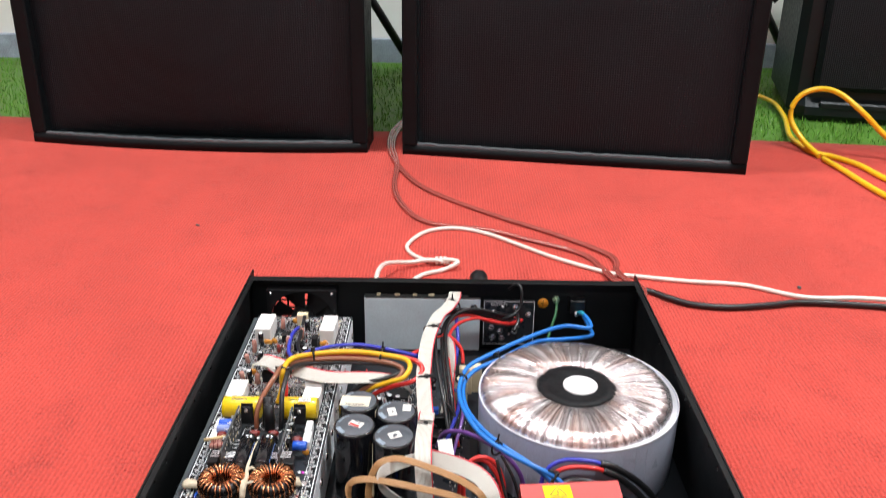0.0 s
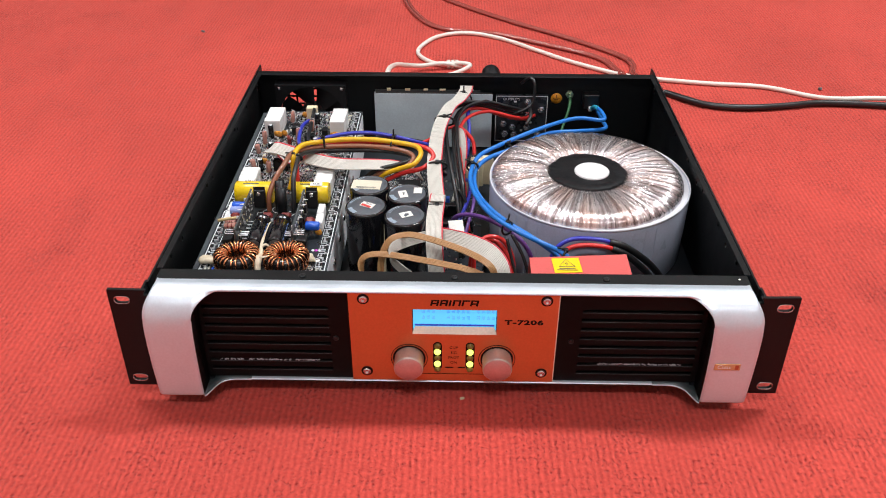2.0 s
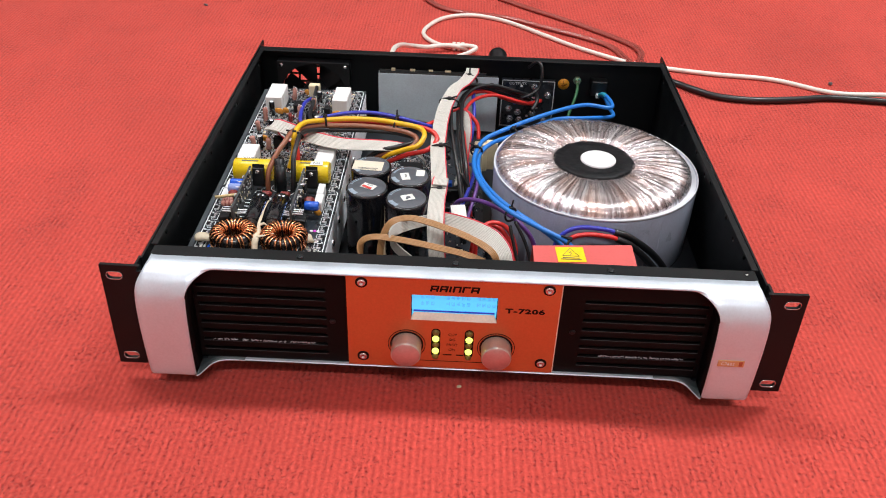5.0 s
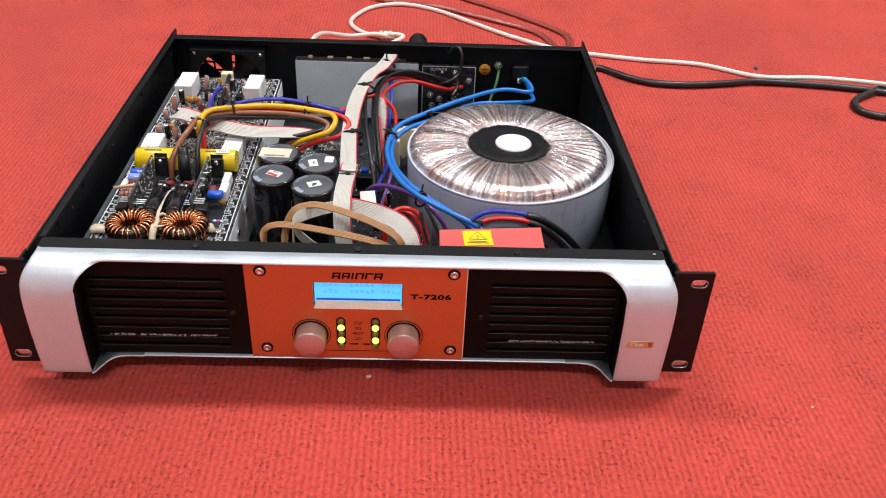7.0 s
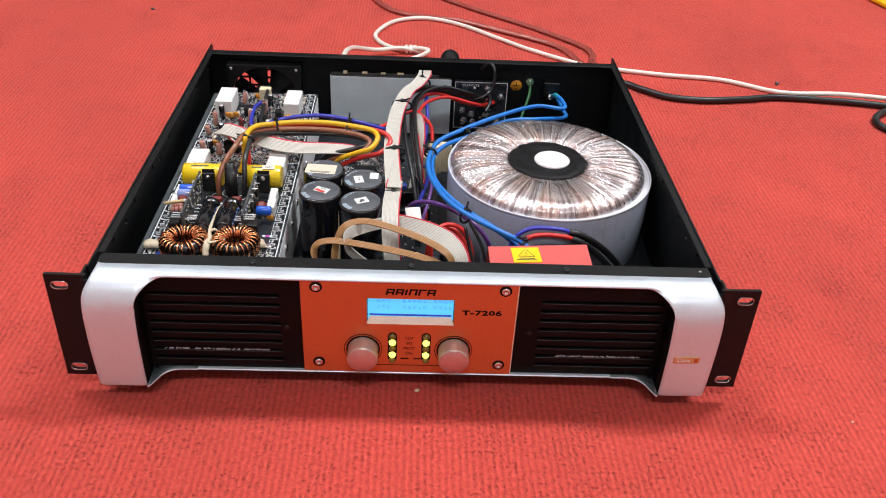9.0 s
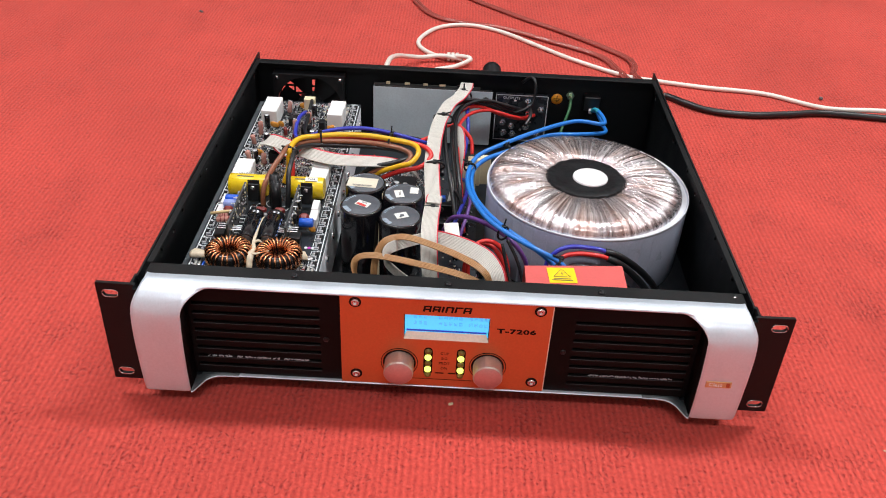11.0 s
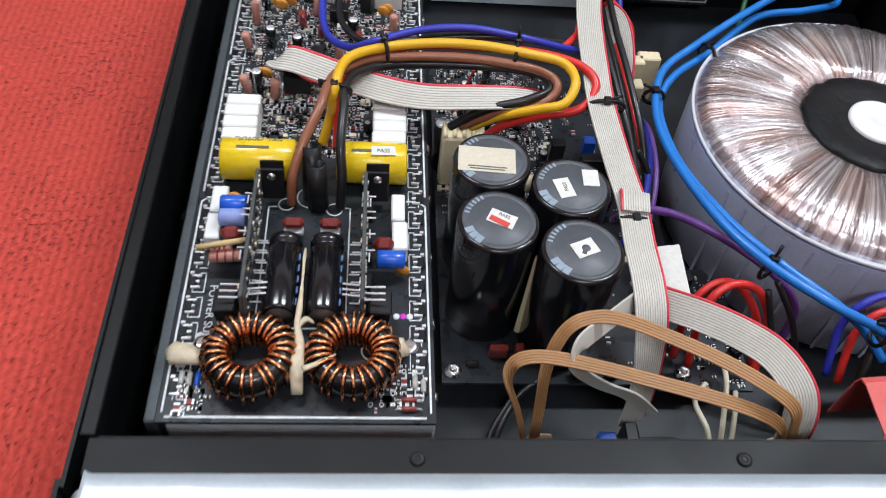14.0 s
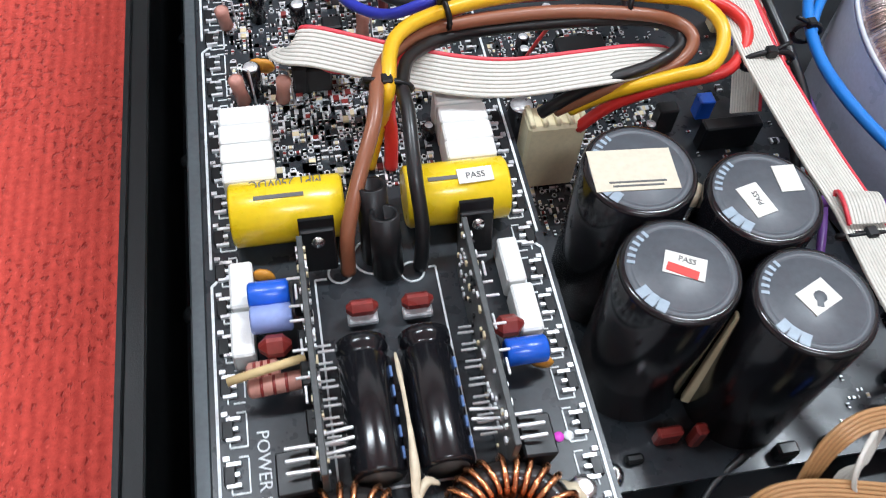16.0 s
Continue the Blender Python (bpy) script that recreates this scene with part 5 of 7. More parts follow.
def surface_mounts(region, n, seed, z, avoid=()):
    """Tiny soldered chips in rows: dark or tan bodies with bright ends."""
    g = Geo()
    r = random.Random(seed)
    x0, x1, y0, y1 = region
    for _ in range(n):
        x = x0 + round((x1 - x0) * r.random() / 0.0021) * 0.0021
        y = y0 + round((y1 - y0) * r.random() / 0.0024) * 0.0024
        if any(a0 <= x <= a1 and b0 <= y <= b1 for a0, a1, b0, b1 in avoid):
            continue
        turn = r.random() < 0.5
        big = r.random() < 0.12
        L, W, H = (0.0034, 0.0022, 0.0012) if big else (0.0018, 0.0010, 0.0006)
        sx, sy = (W, L) if turn else (L, W)
        g.box((x, y, z + H / 2), (sx * (0.55 if not turn else 1), sy * (1 if not turn else 0.55), H), mat=r.choice((1, 1, 1, 2, 3)))
        for s in (-1, 1):
            o = s * L * 0.40
            g.box((x + (0 if turn else o), y + (o if turn else 0), z + H / 2), (W if turn else L * 0.24, L * 0.24 if turn else W, H * 1.05), mat=0)
        if r.random() < 0.3:
            g.box((x, y + W * 0.9 if not turn else y, z + 0.0001), (L if not turn else 0.0003, 0.0003 if not turn else L, 0.0002), mat=4)
    return g


smd = [solder, plastic_black, brown_cap, cream_plastic, white_ink]
keep_out = [(-0.195, -0.177, 0.184, 0.217), (-0.127, -0.109, 0.183, 0.216), (-0.192, -0.173, 0.3, 0.336), (-0.127, -0.109, 0.299, 0.335), (-0.194, -0.109, 0.160, 0.183)]
part("surface_mount_chip", surface_mounts((-0.178, -0.122, 0.184, 0.232), 850, 5, BT, keep_out), smd, board, "rows of tiny surface-mounted parts", kind="stuff")
part("surface_mount_chip", surface_mounts((-0.190, -0.108, 0.218, 0.358), 2900, 6, BT, keep_out), smd, board, "rows of tiny surface-mounted parts", kind="stuff")
part("surface_mount_chip", surface_mounts((-0.125, -0.106, 0.052, 0.074), 70, 8, BT), smd, board, "rows of tiny surface-mounted parts", kind="stuff")
part("surface_mount_chip", surface_mounts((-0.193, -0.182, 0.05, 0.066), 40, 9, BT), smd, board, "rows of tiny surface-mounted parts", kind="stuff")
part("surface_mount_chip", surface_mounts((-0.089, -0.024, 0.186, 0.305), 1300, 10, 0.033), smd, low, "rows of tiny surface-mounted parts", kind="stuff")
part("surface_mount_chip", surface_mounts((-0.018, 0.022, 0.095, 0.30), 90, 12, 0.033), smd, low, "rows of tiny surface-mounted parts", kind="stuff")
# transistor pads along both long edges
g = Geo()
r = random.Random(21)
for q, e in ((1, -0.1955), (-1, -0.1030)):
    for k in range(25):
        y = 0.0575 + 0.0122 * k
        g.box((e, y + 0.0032, BT + 0.0008), (0.0030, 0.0052, 0.0014), bevel=0.0003, mat=1)
        for j in range(3):
            g.box((e + q * (0.0012 * r.uniform(0.6, 1.4)), y + 0.0005 + 0.0028 * j, BT + 0.0008), (0.0036, 0.0010, 0.0012), mat=0)
        g.box((e - q * 0.0008, y + 0.0078, BT + 0.0006), (0.0016, 0.0012, 0.0010), mat=0)
part("edge_transistor", g, [solder, plastic_black], board, "rows of small transistors along the board's edges", kind="stuff")
for y in (0.079, 0.148, 0.205, 0.262, 0.318):
    part("clip_screw", Geo().lathe((-0.2044, y, BT - 0.004), [(0.0028, 0), (0.0024, 0.0016), (0.0008, 0.002)], 10, (-0.5, 0, 1)), black_steel, sink)

# supply board details
part("mount_screw", Geo().lathe((-0.0865, 0.0945, 0.033), [(0.0042, 0), (0.004, 0.0012), (0.0026, 0.0030), (0.0012, 0.0030), (0.001, 0.0022)], 16), chrome, low)
part("mount_screw", Geo().lathe((0.0180, 0.0945, 0.033), [(0.0042, 0), (0.004, 0.0012), (0.0026, 0.0030), (0.0012, 0.0030), (0.001, 0.0022)], 16), chrome, low)
sockw = part("power_socket", Geo().box((-0.0790, 0.2130, 0.0500), (0.0215, 0.0110, 0.0340), bevel=0.0012), cream_plastic, low, "cream nylon power socket")
for k in range(5):
    part("socket_rib", Geo().box((-0.0884 + 0.0047 * k, 0.2130, 0.0675), (0.0020, 0.0100, 0.0020), bevel=0.0004), cream_plastic, sockw)
for x, y, r_, h in ((-0.0885, 0.2230, 0.0048, 0.030), (-0.0560, 0.2150, 0.0026, 0.011), (-0.0620, 0.2500, 0.003, 0.012), (-0.0520, 0.2560, 0.003, 0.012), (-0.0440, 0.2540, 0.003, 0.012), (-0.0750, 0.2650, 0.0026, 0.010), (-0.0120, 0.1750, 0.003, 0.011), (0.0080, 0.150, 0.003, 0.012), (0.0140, 0.1900, 0.004, 0.014), (-0.033, 0.225, 0.0026, 0.010)):
    c = part("electrolytic_capacitor", Geo().lathe((x, y, 0.033), [(r_, 0), (r_, h - 0.0004), (r_ - 0.0005, h)], 18), cap_black, low, "small black upright capacitor")
    part("top", Geo().lathe((x, y, 0.033 + h), [(r_ - 0.0006, 0), (r_ - 0.0007, 0.0002), (0.0001, 0.0002)], 14), solder, c)
for x, y, sx, sy, h, mt in ((-0.0660, 0.1030, 0.0085, 0.0035, 0.008, brown_cap), (-0.0575, 0.1010, 0.004, 0.004, 0.012, brown_cap), (-0.0300, 0.0925, 0.007, 0.0045, 0.006, plastic_black), (-0.0150, 0.0930, 0.005, 0.004, 0.005, plastic_black), (-0.0280, 0.1750, 0.012, 0.006, 0.010, plastic_black), (-0.0080, 0.1950, 0.016, 0.006, 0.009, plastic_black), (-0.028, 0.2100, 0.006, 0.005, 0.008, blue_cap), (-0.0450, 0.2750, 0.022, 0.02, 0.003, plastic_black), (-0.078, 0.098, 0.006, 0.003, 0.003, plastic_black)):
    part("board_part", Geo().box((x, y, 0.033 + h / 2), (sx, sy, h), bevel=0.0008), mt, low)


# ---- inside: transformer ----
TX, TY = 0.1220, 0.2020
tr = part("toroidal_transformer", Geo().lathe((0, 0, 0), [(0.0865, 0.0), (0.0880, 0.002), (0.0892, 0.03), (0.0895, 0.064), (0.0889, 0.0668), (0.0881, 0.0668), (0.0876, 0.056), (0.0870, 0.046), (0.0700, 0.044)], 96), wrap_film, amp, "large ring transformer wrapped in bluish-white film", at=(TX, TY, 0.0185))
r = random.Random(5)
ring_off = [r.uniform(-1, 1) for _ in range(360)]
def crinkle(k, n):
    a = ring_off[k % 360]
    b = ring_off[(k // 3 * 7) % 360]
    return (0.0, (0.00055 * a + 0.0005 * b) * (1.0 if 0 < n < 9 else 0.2))
prof = [(0.0866, 0.0460), (0.0866, 0.0615), (0.0854, 0.0682), (0.0814, 0.0724), (0.0735, 0.0748), (0.0620, 0.0757), (0.0510, 0.0758), (0.0420, 0.0752), (0.0380, 0.0740), (0.0340, 0.0715), (0.0310, 0.0660)]
WX, WY = -0.0018, 0.0008
part("winding", Geo().lathe((0, 0, 0), prof, 360, wobble=crinkle), winding_mat, tr, "crinkled clear film over copper winding", at=(WX, WY, 0))
part("film_rim", Geo().lathe((0, 0, 0), [(0.0897, 0.0655), (0.0898, 0.0668), (0.0894, 0.0674), (0.0888, 0.0674), (0.0884, 0.0666), (0.0880, 0.0630)], 96), white_rim, tr, "white folded film rim")
r = random.Random(6)
edge_off = [r.uniform(-0.0011, 0.0011) for _ in range(72)]
part("potting", Geo().lathe((WX, WY, 0), [(0.0345, 0.0700), (0.0345, 0.0728), (0.0330, 0.0738), (0.0240, 0.0734), (0.0175, 0.0724), (0.0150, 0.0722), (0.0001, 0.0722)], 72, wobble=lambda k, n: (edge_off[k] if n < 3 else 0.0, 0.0)), resin, tr, "glossy black potting in the centre")
part("centre_plug", Geo().lathe((WX + 0.004, WY + 0.001, 0), [(0.0156, 0.0700), (0.0156, 0.0732), (0.0148, 0.0739), (0.0140, 0.0742), (0.0030, 0.0742), (0.0026, 0.0738), (0.0001, 0.0738)], 48), white_cap, tr, "round white plastic plug")
for k in range(14):
    a = radians(205 + 7.5 * k)
    part("film_fold", Geo().box((0.0893 * math.cos(a), 0.0893 * math.sin(a), 0.032), (0.0006, 0.0014, 0.06), rot=(0, 0, 205 + 7.5 * k)), wrap_film, tr)

# ---- inside: rear parts ----
sh = part("shield_box", Geo().box((-0.0235, 0.3930, 0.0510), (0.1290, 0.0014, 0.0640), bevel=0.0004).box((-0.0878, 0.3975, 0.051), (0.0012, 0.009, 0.062)), grey_shield, amp, "flat grey metal shield sheet")
part("board_edge", Geo().box((-0.0300, 0.3975, 0.0835), (0.1150, 0.0016, 0.0040)).box((-0.0235, 0.3945, 0.0834), (0.127, 0.002, 0.0008)), pcb_edge, sh, "edge of a circuit board behind the shield")
for k in range(6):
    part("board_part", Geo().box((-0.070 + 0.018 * k + rnd.uniform(-0.003, 0.003), 0.3975, 0.0858), (rnd.uniform(0.003, 0.007), 0.003, rnd.uniform(0.0015, 0.003)), bevel=0.0005), rnd.choice((solder, plastic_black, cream_plastic)), sh)
part("knob_screw", Geo().lathe((0.0340, 0.3925, 0.0730), [(0.0042, 0), (0.0038, 0.003), (0.002, 0.004)], 14, (0, -1, 0)), plastic_black, sh)
ob_ = part("output_board", Geo().box((0.0735, 0.3960, 0.0530), (0.0580, 0.0016, 0.0580)), pcb, amp, "upright black output board")
frame_ = Geo()
for x in (0.0455, 0.1015):
    frame_.box((x, 0.3950, 0.0530), (0.0007, 0.0003, 0.054))
for z in (0.0265, 0.0800):
    frame_.box((0.0735, 0.3950, z), (0.056, 0.0003, 0.0007))
part("silkscreen", frame_, white_ink, ob_, kind="stuff")
text("print", "OUTPUTS", 0.0042, pose(0.0620, 0.3950, 0.0765, 90, 0, 0), white_ink, ob_)
for x, z in ((0.0560, 0.0680), (0.0800, 0.0740), (0.0800, 0.0590), (0.0540, 0.0480), (0.0800, 0.0440), (0.0950, 0.0650), (0.0640, 0.0440), (0.0560, 0.0360), (0.0660, 0.0350), (0.0930, 0.0350)):
    s_ = part("terminal_nut", Geo().lathe((x, 0.3952, z), [(0.0040, 0), (0.0040, 0.0022), (0.0024, 0.0026), (0.0020, 0.0052), (0.0004, 0.0056)], 6, (0, -1, 0), smooth=False), chrome, ob_, "bright terminal nut")
rnd2 = random.Random(31)
for k in range(10):
    part("solder_lump", Geo().box((0.048 + 0.05 * rnd2.random(), 0.3944, 0.030 + 0.046 * rnd2.random()), (0.0028, 0.0014, 0.0022), bevel=0.0005), rnd2.choice((solder, plastic_black)), ob_)
part("earth_label", Geo().lathe((0.1120, 0.4034, 0.0745), [(0.0062, 0), (0.0062, 0.0003), (0.0001, 0.0003)], 28, (0, -1, 0)), mk("orange_sticker", (0.8, 0.33, 0.02), 0.5), amp, "round orange earth sticker")
part("earth_symbol", Geo().box((0.1120, 0.4029, 0.0768), (0.0007, 0.0002, 0.0040)).box((0.1120, 0.4029, 0.0748), (0.0072, 0.0002, 0.0006)).box((0.1120, 0.4029, 0.0732), (0.0046, 0.0002, 0.0006)).box((0.1120, 0.4029, 0.0716), (0.0022, 0.0002, 0.0006)), ink, amp)
part("earth_bolt", Geo().lathe((0.1260, 0.4034, 0.0800), [(0.0044, 0), (0.0044, 0.003), (0.0026, 0.0035), (0.0024, 0.009), (0.0004, 0.0095)], 6, (0, -1, 0), smooth=False), mk("green_passivated_nut", (0.35, 0.5, 0.33), 0.35, metal=0.8), amp, "greenish earth bolt")
sw = part("power_switch", Geo().box((0.1490, 0.3970, 0.0760), (0.0175, 0.0130, 0.0160), bevel=0.001), plastic_black, amp, "black rocker switch body")
part("terminal", Geo().box((0.1480, 0.3890, 0.0690), (0.0040, 0.0060, 0.0050), bevel=0.0008).box((0.1550, 0.3890, 0.0690), (0.0020, 0.0060, 0.0050)), solder, sw)
part("speaker_socket", Geo().lathe((0.0400, 0.4040, 0.0790), [(0.0135, 0), (0.0135, 0.012), (0.012, 0.014), (0.0095, 0.014), (0.009, 0.004)], 28, (0, 1, 0)), plastic_black, amp, "round black locking socket on the rear")
part("speaker_plug", Geo().lathe((0.0400, 0.4100, 0.0840), [(0.0085, 0), (0.0105, 0.006), (0.0105, 0.026), (0.0090, 0.030)], 24, (0, 1, 0.25)), plastic_black, amp, "round black speaker plug")

# ---- inside: wiring ----
loom = [
    ("wire", [(-0.1480, 0.1915, 0.0760), (-0.1440, 0.1955, 0.0900), (-0.1420, 0.1925, 0.1080), (-0.1370, 0.2110, 0.1105), (-0.1210, 0.2240, 0.1080), (-0.0980, 0.2290, 0.1080), (-0.0740, 0.2290, 0.1080), (-0.0500, 0.2250, 0.1070), (-0.0345, 0.2220, 0.1050), (-0.0300, 0.2100, 0.1040), (-0.0355, 0.2000, 0.0990), (-0.0470, 0.2010, 0.0940), (-0.0640, 0.2050, 0.0850), (-0.0765, 0.2090, 0.0740)], 0.00235, w_yellow, "thick yellow wire"),
    ("wire", [(-0.1590, 0.1530, 0.0760), (-0.1585, 0.1565, 0.0900), (-0.1540, 0.1665, 0.1005), (-0.1475, 0.1810, 0.1080), (-0.1440, 0.1965, 0.1095), (-0.1380, 0.2100, 0.1060), (-0.1220, 0.2220, 0.1035), (-0.0860, 0.2250, 0.1035), (-0.0550, 0.2220, 0.1025), (-0.0405, 0.2200, 0.0990), (-0.0370, 0.2130, 0.0970), (-0.0440, 0.2080, 0.0920), (-0.0660, 0.2060, 0.0860), (-0.0815, 0.2090, 0.0740)], 0.00225, w_brown, "thick brown wire"),
    ("wire", [(-0.1380, 0.1515, 0.0760), (-0.1372, 0.1560, 0.0900), (-0.1380, 0.1660, 0.1015), (-0.1372, 0.1840, 0.1075), (-0.1370, 0.1965, 0.1070), (-0.1310, 0.2110, 0.1040), (-0.1120, 0.2230, 0.0995), (-0.0700, 0.2240, 0.0995), (-0.0450, 0.2235, 0.0965), (-0.0400, 0.2150, 0.0950), (-0.0520, 0.2070, 0.0940), (-0.0720, 0.2060, 0.0880), (-0.0868, 0.2085, 0.0740)], 0.00215, w_black, "thick black wire"),
    ("wire", [(-0.1410, 0.1900, 0.0760), (-0.1405, 0.1940, 0.0880), (-0.1405, 0.1995, 0.0985), (-0.1330, 0.2180, 0.1010), (-0.1150, 0.2310, 0.1020), (-0.0970, 0.2345, 0.1025), (-0.0730, 0.2345, 0.1025), (-0.0540, 0.2350, 0.1015), (-0.0340, 0.2280, 0.1030), (-0.0225, 0.2210, 0.1020), (-0.0190, 0.2120, 0.0990), (-0.0275, 0.2020, 0.0940), (-0.0450, 0.2030, 0.0880), (-0.0620, 0.2060, 0.0780), (-0.0715, 0.2090, 0.0640)], 0.0022, w_red, "thick red wire"),
    ("wire", [(-0.1510, 0.3300, 0.0790), (-0.1530, 0.3000, 0.0860), (-0.1500, 0.2640, 0.0870), (-0.1380, 0.2390, 0.0960), (-0.1240, 0.2300, 0.1070), (-0.1020, 0.2370, 0.1095), (-0.0780, 0.2400, 0.1095), (-0.0530, 0.2390, 0.1060), (-0.0320, 0.2420, 0.0990), (-0.0150, 0.2500, 0.0900)], 0.0019, w_blue, "dark blue wire"),
    ("wire", [(-0.1450, 0.3340, 0.0900), (-0.1440, 0.3000, 0.0870), (-0.1420, 0.2720, 0.0870), (-0.1300, 0.2480, 0.0930), (-0.1100, 0.2380, 0.1020), (-0.0800, 0.2390, 0.1050), (-0.0500, 0.2420, 0.1030), (-0.0250, 0.2500, 0.0950)], 0.0018, w_black, "black wire"),
    ("wire", [(-0.0310, 0.2440, 0.097), (-0.0220, 0.2560, 0.096), (-0.0180, 0.2680, 0.094)], 0.0019, w_red, "red wire"),
    ("wire", [(-0.0800, 0.2620, 0.036), (-0.0750, 0.2560, 0.060), (-0.0730, 0.2480, 0.078)], 0.0008, w_red, "thin red wire"),
    # mains wires from the switch round the transformer
    ("wire", [(0.1500, 0.3880, 0.070), (0.1530, 0.3600, 0.081), (0.1530, 0.3300, 0.083), (0.1240, 0.3270, 0.086), (0.0840, 0.2970, 0.088), (0.0460, 0.2650, 0.087), (0.0240, 0.2440, 0.085), (0.0155, 0.2150, 0.083), (0.0165, 0.1810, 0.085), (0.0270, 0.1395, 0.089), (0.0430, 0.1130, 0.090), (0.0660, 0.0940, 0.088), (0.0870, 0.0880, 0.080), (0.1000, 0.0820, 0.070)], 0.0021, w_sky, "thick sky-blue mains wire"),
    ("wire", [(0.1540, 0.3880, 0.070), (0.1570, 0.3550, 0.070), (0.1560, 0.3350, 0.071), (0.1270, 0.3160, 0.077), (0.0930, 0.3030, 0.080), (0.0570, 0.2680, 0.081), (0.0310, 0.2450, 0.081), (0.0195, 0.2220, 0.079), (0.0205, 0.1830, 0.081), (0.0315, 0.1465, 0.085), (0.0465, 0.1215, 0.086), (0.0700, 0.1000, 0.082), (0.0850, 0.0940, 0.072), (0.0950, 0.0850, 0.062)], 0.0021, w_sky, "thick sky-blue mains wire"),
    ("wire", [(0.1490, 0.3900, 0.068), (0.1510, 0.3780, 0.076), (0.1525, 0.3640, 0.080)], 0.0024, wire_mat("teal_sleeve", (0.03, 0.32, 0.45)), "teal sleeved wire end"),
    ("wire", [(-0.0040, 0.1760, 0.045), (0.0020, 0.1650, 0.065), (0.0160, 0.1545, 0.074), (0.0350, 0.1330, 0.080), (0.0530, 0.1170, 0.076), (0.0650, 0.1120, 0.060), (0.0680, 0.1120, 0.035)], 0.0020, w_purple, "purple wire"),
    ("wire", [(0.0100, 0.2600, 0.050), (0.0150, 0.2300, 0.064), (0.0140, 0.2000, 0.066), (0.0060, 0.1700, 0.060), (-0.0020, 0.1600, 0.045)], 0.0018, w_blue, "dark blue wire"),
    ("wire", [(0.0170, 0.2500, 0.050), (0.0190, 0.2250, 0.062), (0.0180, 0.1950, 0.060), (0.0120, 0.1700, 0.050), (0.0080, 0.1550, 0.040)], 0.0017, w_purple, "purple wire"),
    ("wire", [(0.0780, 0.0880, 0.045), (0.0800, 0.1000, 0.064), (0.0860, 0.1040, 0.076), (0.0990, 0.1060, 0.082), (0.1190, 0.1050, 0.082), (0.1270, 0.1045, 0.080)], 0.0019, w_blue, "dark blue wire"),
    ("wire", [(0.0820, 0.0840, 0.045), (0.0850, 0.0960, 0.064), (0.0920, 0.1000, 0.075), (0.1050, 0.1010, 0.079), (0.1220, 0.1010, 0.078), (0.1290, 0.1010, 0.076)], 0.0019, w_red, "red wire"),
    ("sleeved_lead", [(0.1270, 0.1045, 0.0800), (0.1400, 0.1040, 0.0760), (0.1600, 0.1070, 0.0600), (0.1780, 0.1180, 0.0350), (0.1800, 0.1250, 0.022)], 0.0029, w_black, "black heat-shrink sleeve"),
    ("sleeved_lead", [(0.1290, 0.1010, 0.0760), (0.1420, 0.1000, 0.0700), (0.1600, 0.1030, 0.0520), (0.1740, 0.1110, 0.0300), (0.1780, 0.1180, 0.020)], 0.0029, w_black, "black heat-shrink sleeve"),
    ("wire", [(0.0880, 0.0800, 0.050), (0.0950, 0.0930, 0.066), (0.1100, 0.0960, 0.070), (0.1350, 0.0950, 0.062), (0.1550, 0.1000, 0.042), (0.1680, 0.1060, 0.022)], 0.0024, w_black, "black wire"),
    ("wire", [(0.0180, 0.0950, 0.040), (0.0180, 0.1040, 0.070), (0.0280, 0.1100, 0.080), (0.0420, 0.1100, 0.076), (0.0500, 0.1020, 0.060), (0.0480, 0.0920, 0.040)], 0.0019, w_red, "looped red wire"),
    ("wire", [(0.0140, 0.1020, 0.036), (0.0160, 0.1110, 0.062), (0.0260, 0.1170, 0.072), (0.0380, 0.1160, 0.070), (0.0480, 0.1080, 0.056), (0.0500, 0.0980, 0.036)], 0.0019, w_red, "looped red wire"),
    ("wire", [(0.0480, 0.1110, 0.082), (0.0580, 0.1000, 0.066), (0.0640, 0.0880, 0.044), (0.0620, 0.0780, 0.026)], 0.0014, w_black, "thin black wire"),
    ("wire", [(0.0440, 0.1080, 0.080), (0.0500, 0.0960, 0.060), (0.0580, 0.0840, 0.040), (0.0680, 0.0760, 0.026)], 0.0014, w_black, "thin black wire"),
    # rear loom beside the grey ribbon
    ("wire", [(0.0880, 0.3900, 0.0600), (0.0700, 0.3700, 0.0650), (0.0480, 0.3560, 0.0760), (0.0250, 0.3500, 0.0860), (0.0060, 0.3300, 0.0880), (0.0020, 0.3000, 0.0820), (0.0080, 0.2800, 0.0700)], 0.0021, w_red, "red wire"),
    ("wire", [(0.0800, 0.3900, 0.0560), (0.0600, 0.3640, 0.0720), (0.0340, 0.3540, 0.0860), (0.0120, 0.3440, 0.0930), (-0.0040, 0.3200, 0.0960), (-0.0100, 0.2800, 0.0950), (-0.0110, 0.2400, 0.0930), (-0.0080, 0.2000, 0.0880)], 0.0021, w_black, "black wire"),
    ("wire", [(0.0760, 0.3900, 0.0600), (0.0560, 0.3600, 0.0800), (0.0300, 0.3500, 0.0920), (0.0080, 0.3380, 0.0970), (-0.0060, 0.3160, 0.0980), (-0.0080, 0.2800, 0.0960), (-0.0060, 0.2400, 0.0920), (0.0000, 0.2000, 0.0800), (0.0060, 0.1700, 0.060)], 0.0019, w_black, "black wire"),
    ("wire", [(0.0600, 0.3900, 0.0560), (0.0450, 0.3650, 0.0800), (0.0250, 0.3540, 0.0890), (0.0140, 0.3400, 0.0870), (0.0150, 0.3150, 0.0780), (0.0130, 0.2900, 0.0600)], 0.0019, w_blue, "dark blue wire"),
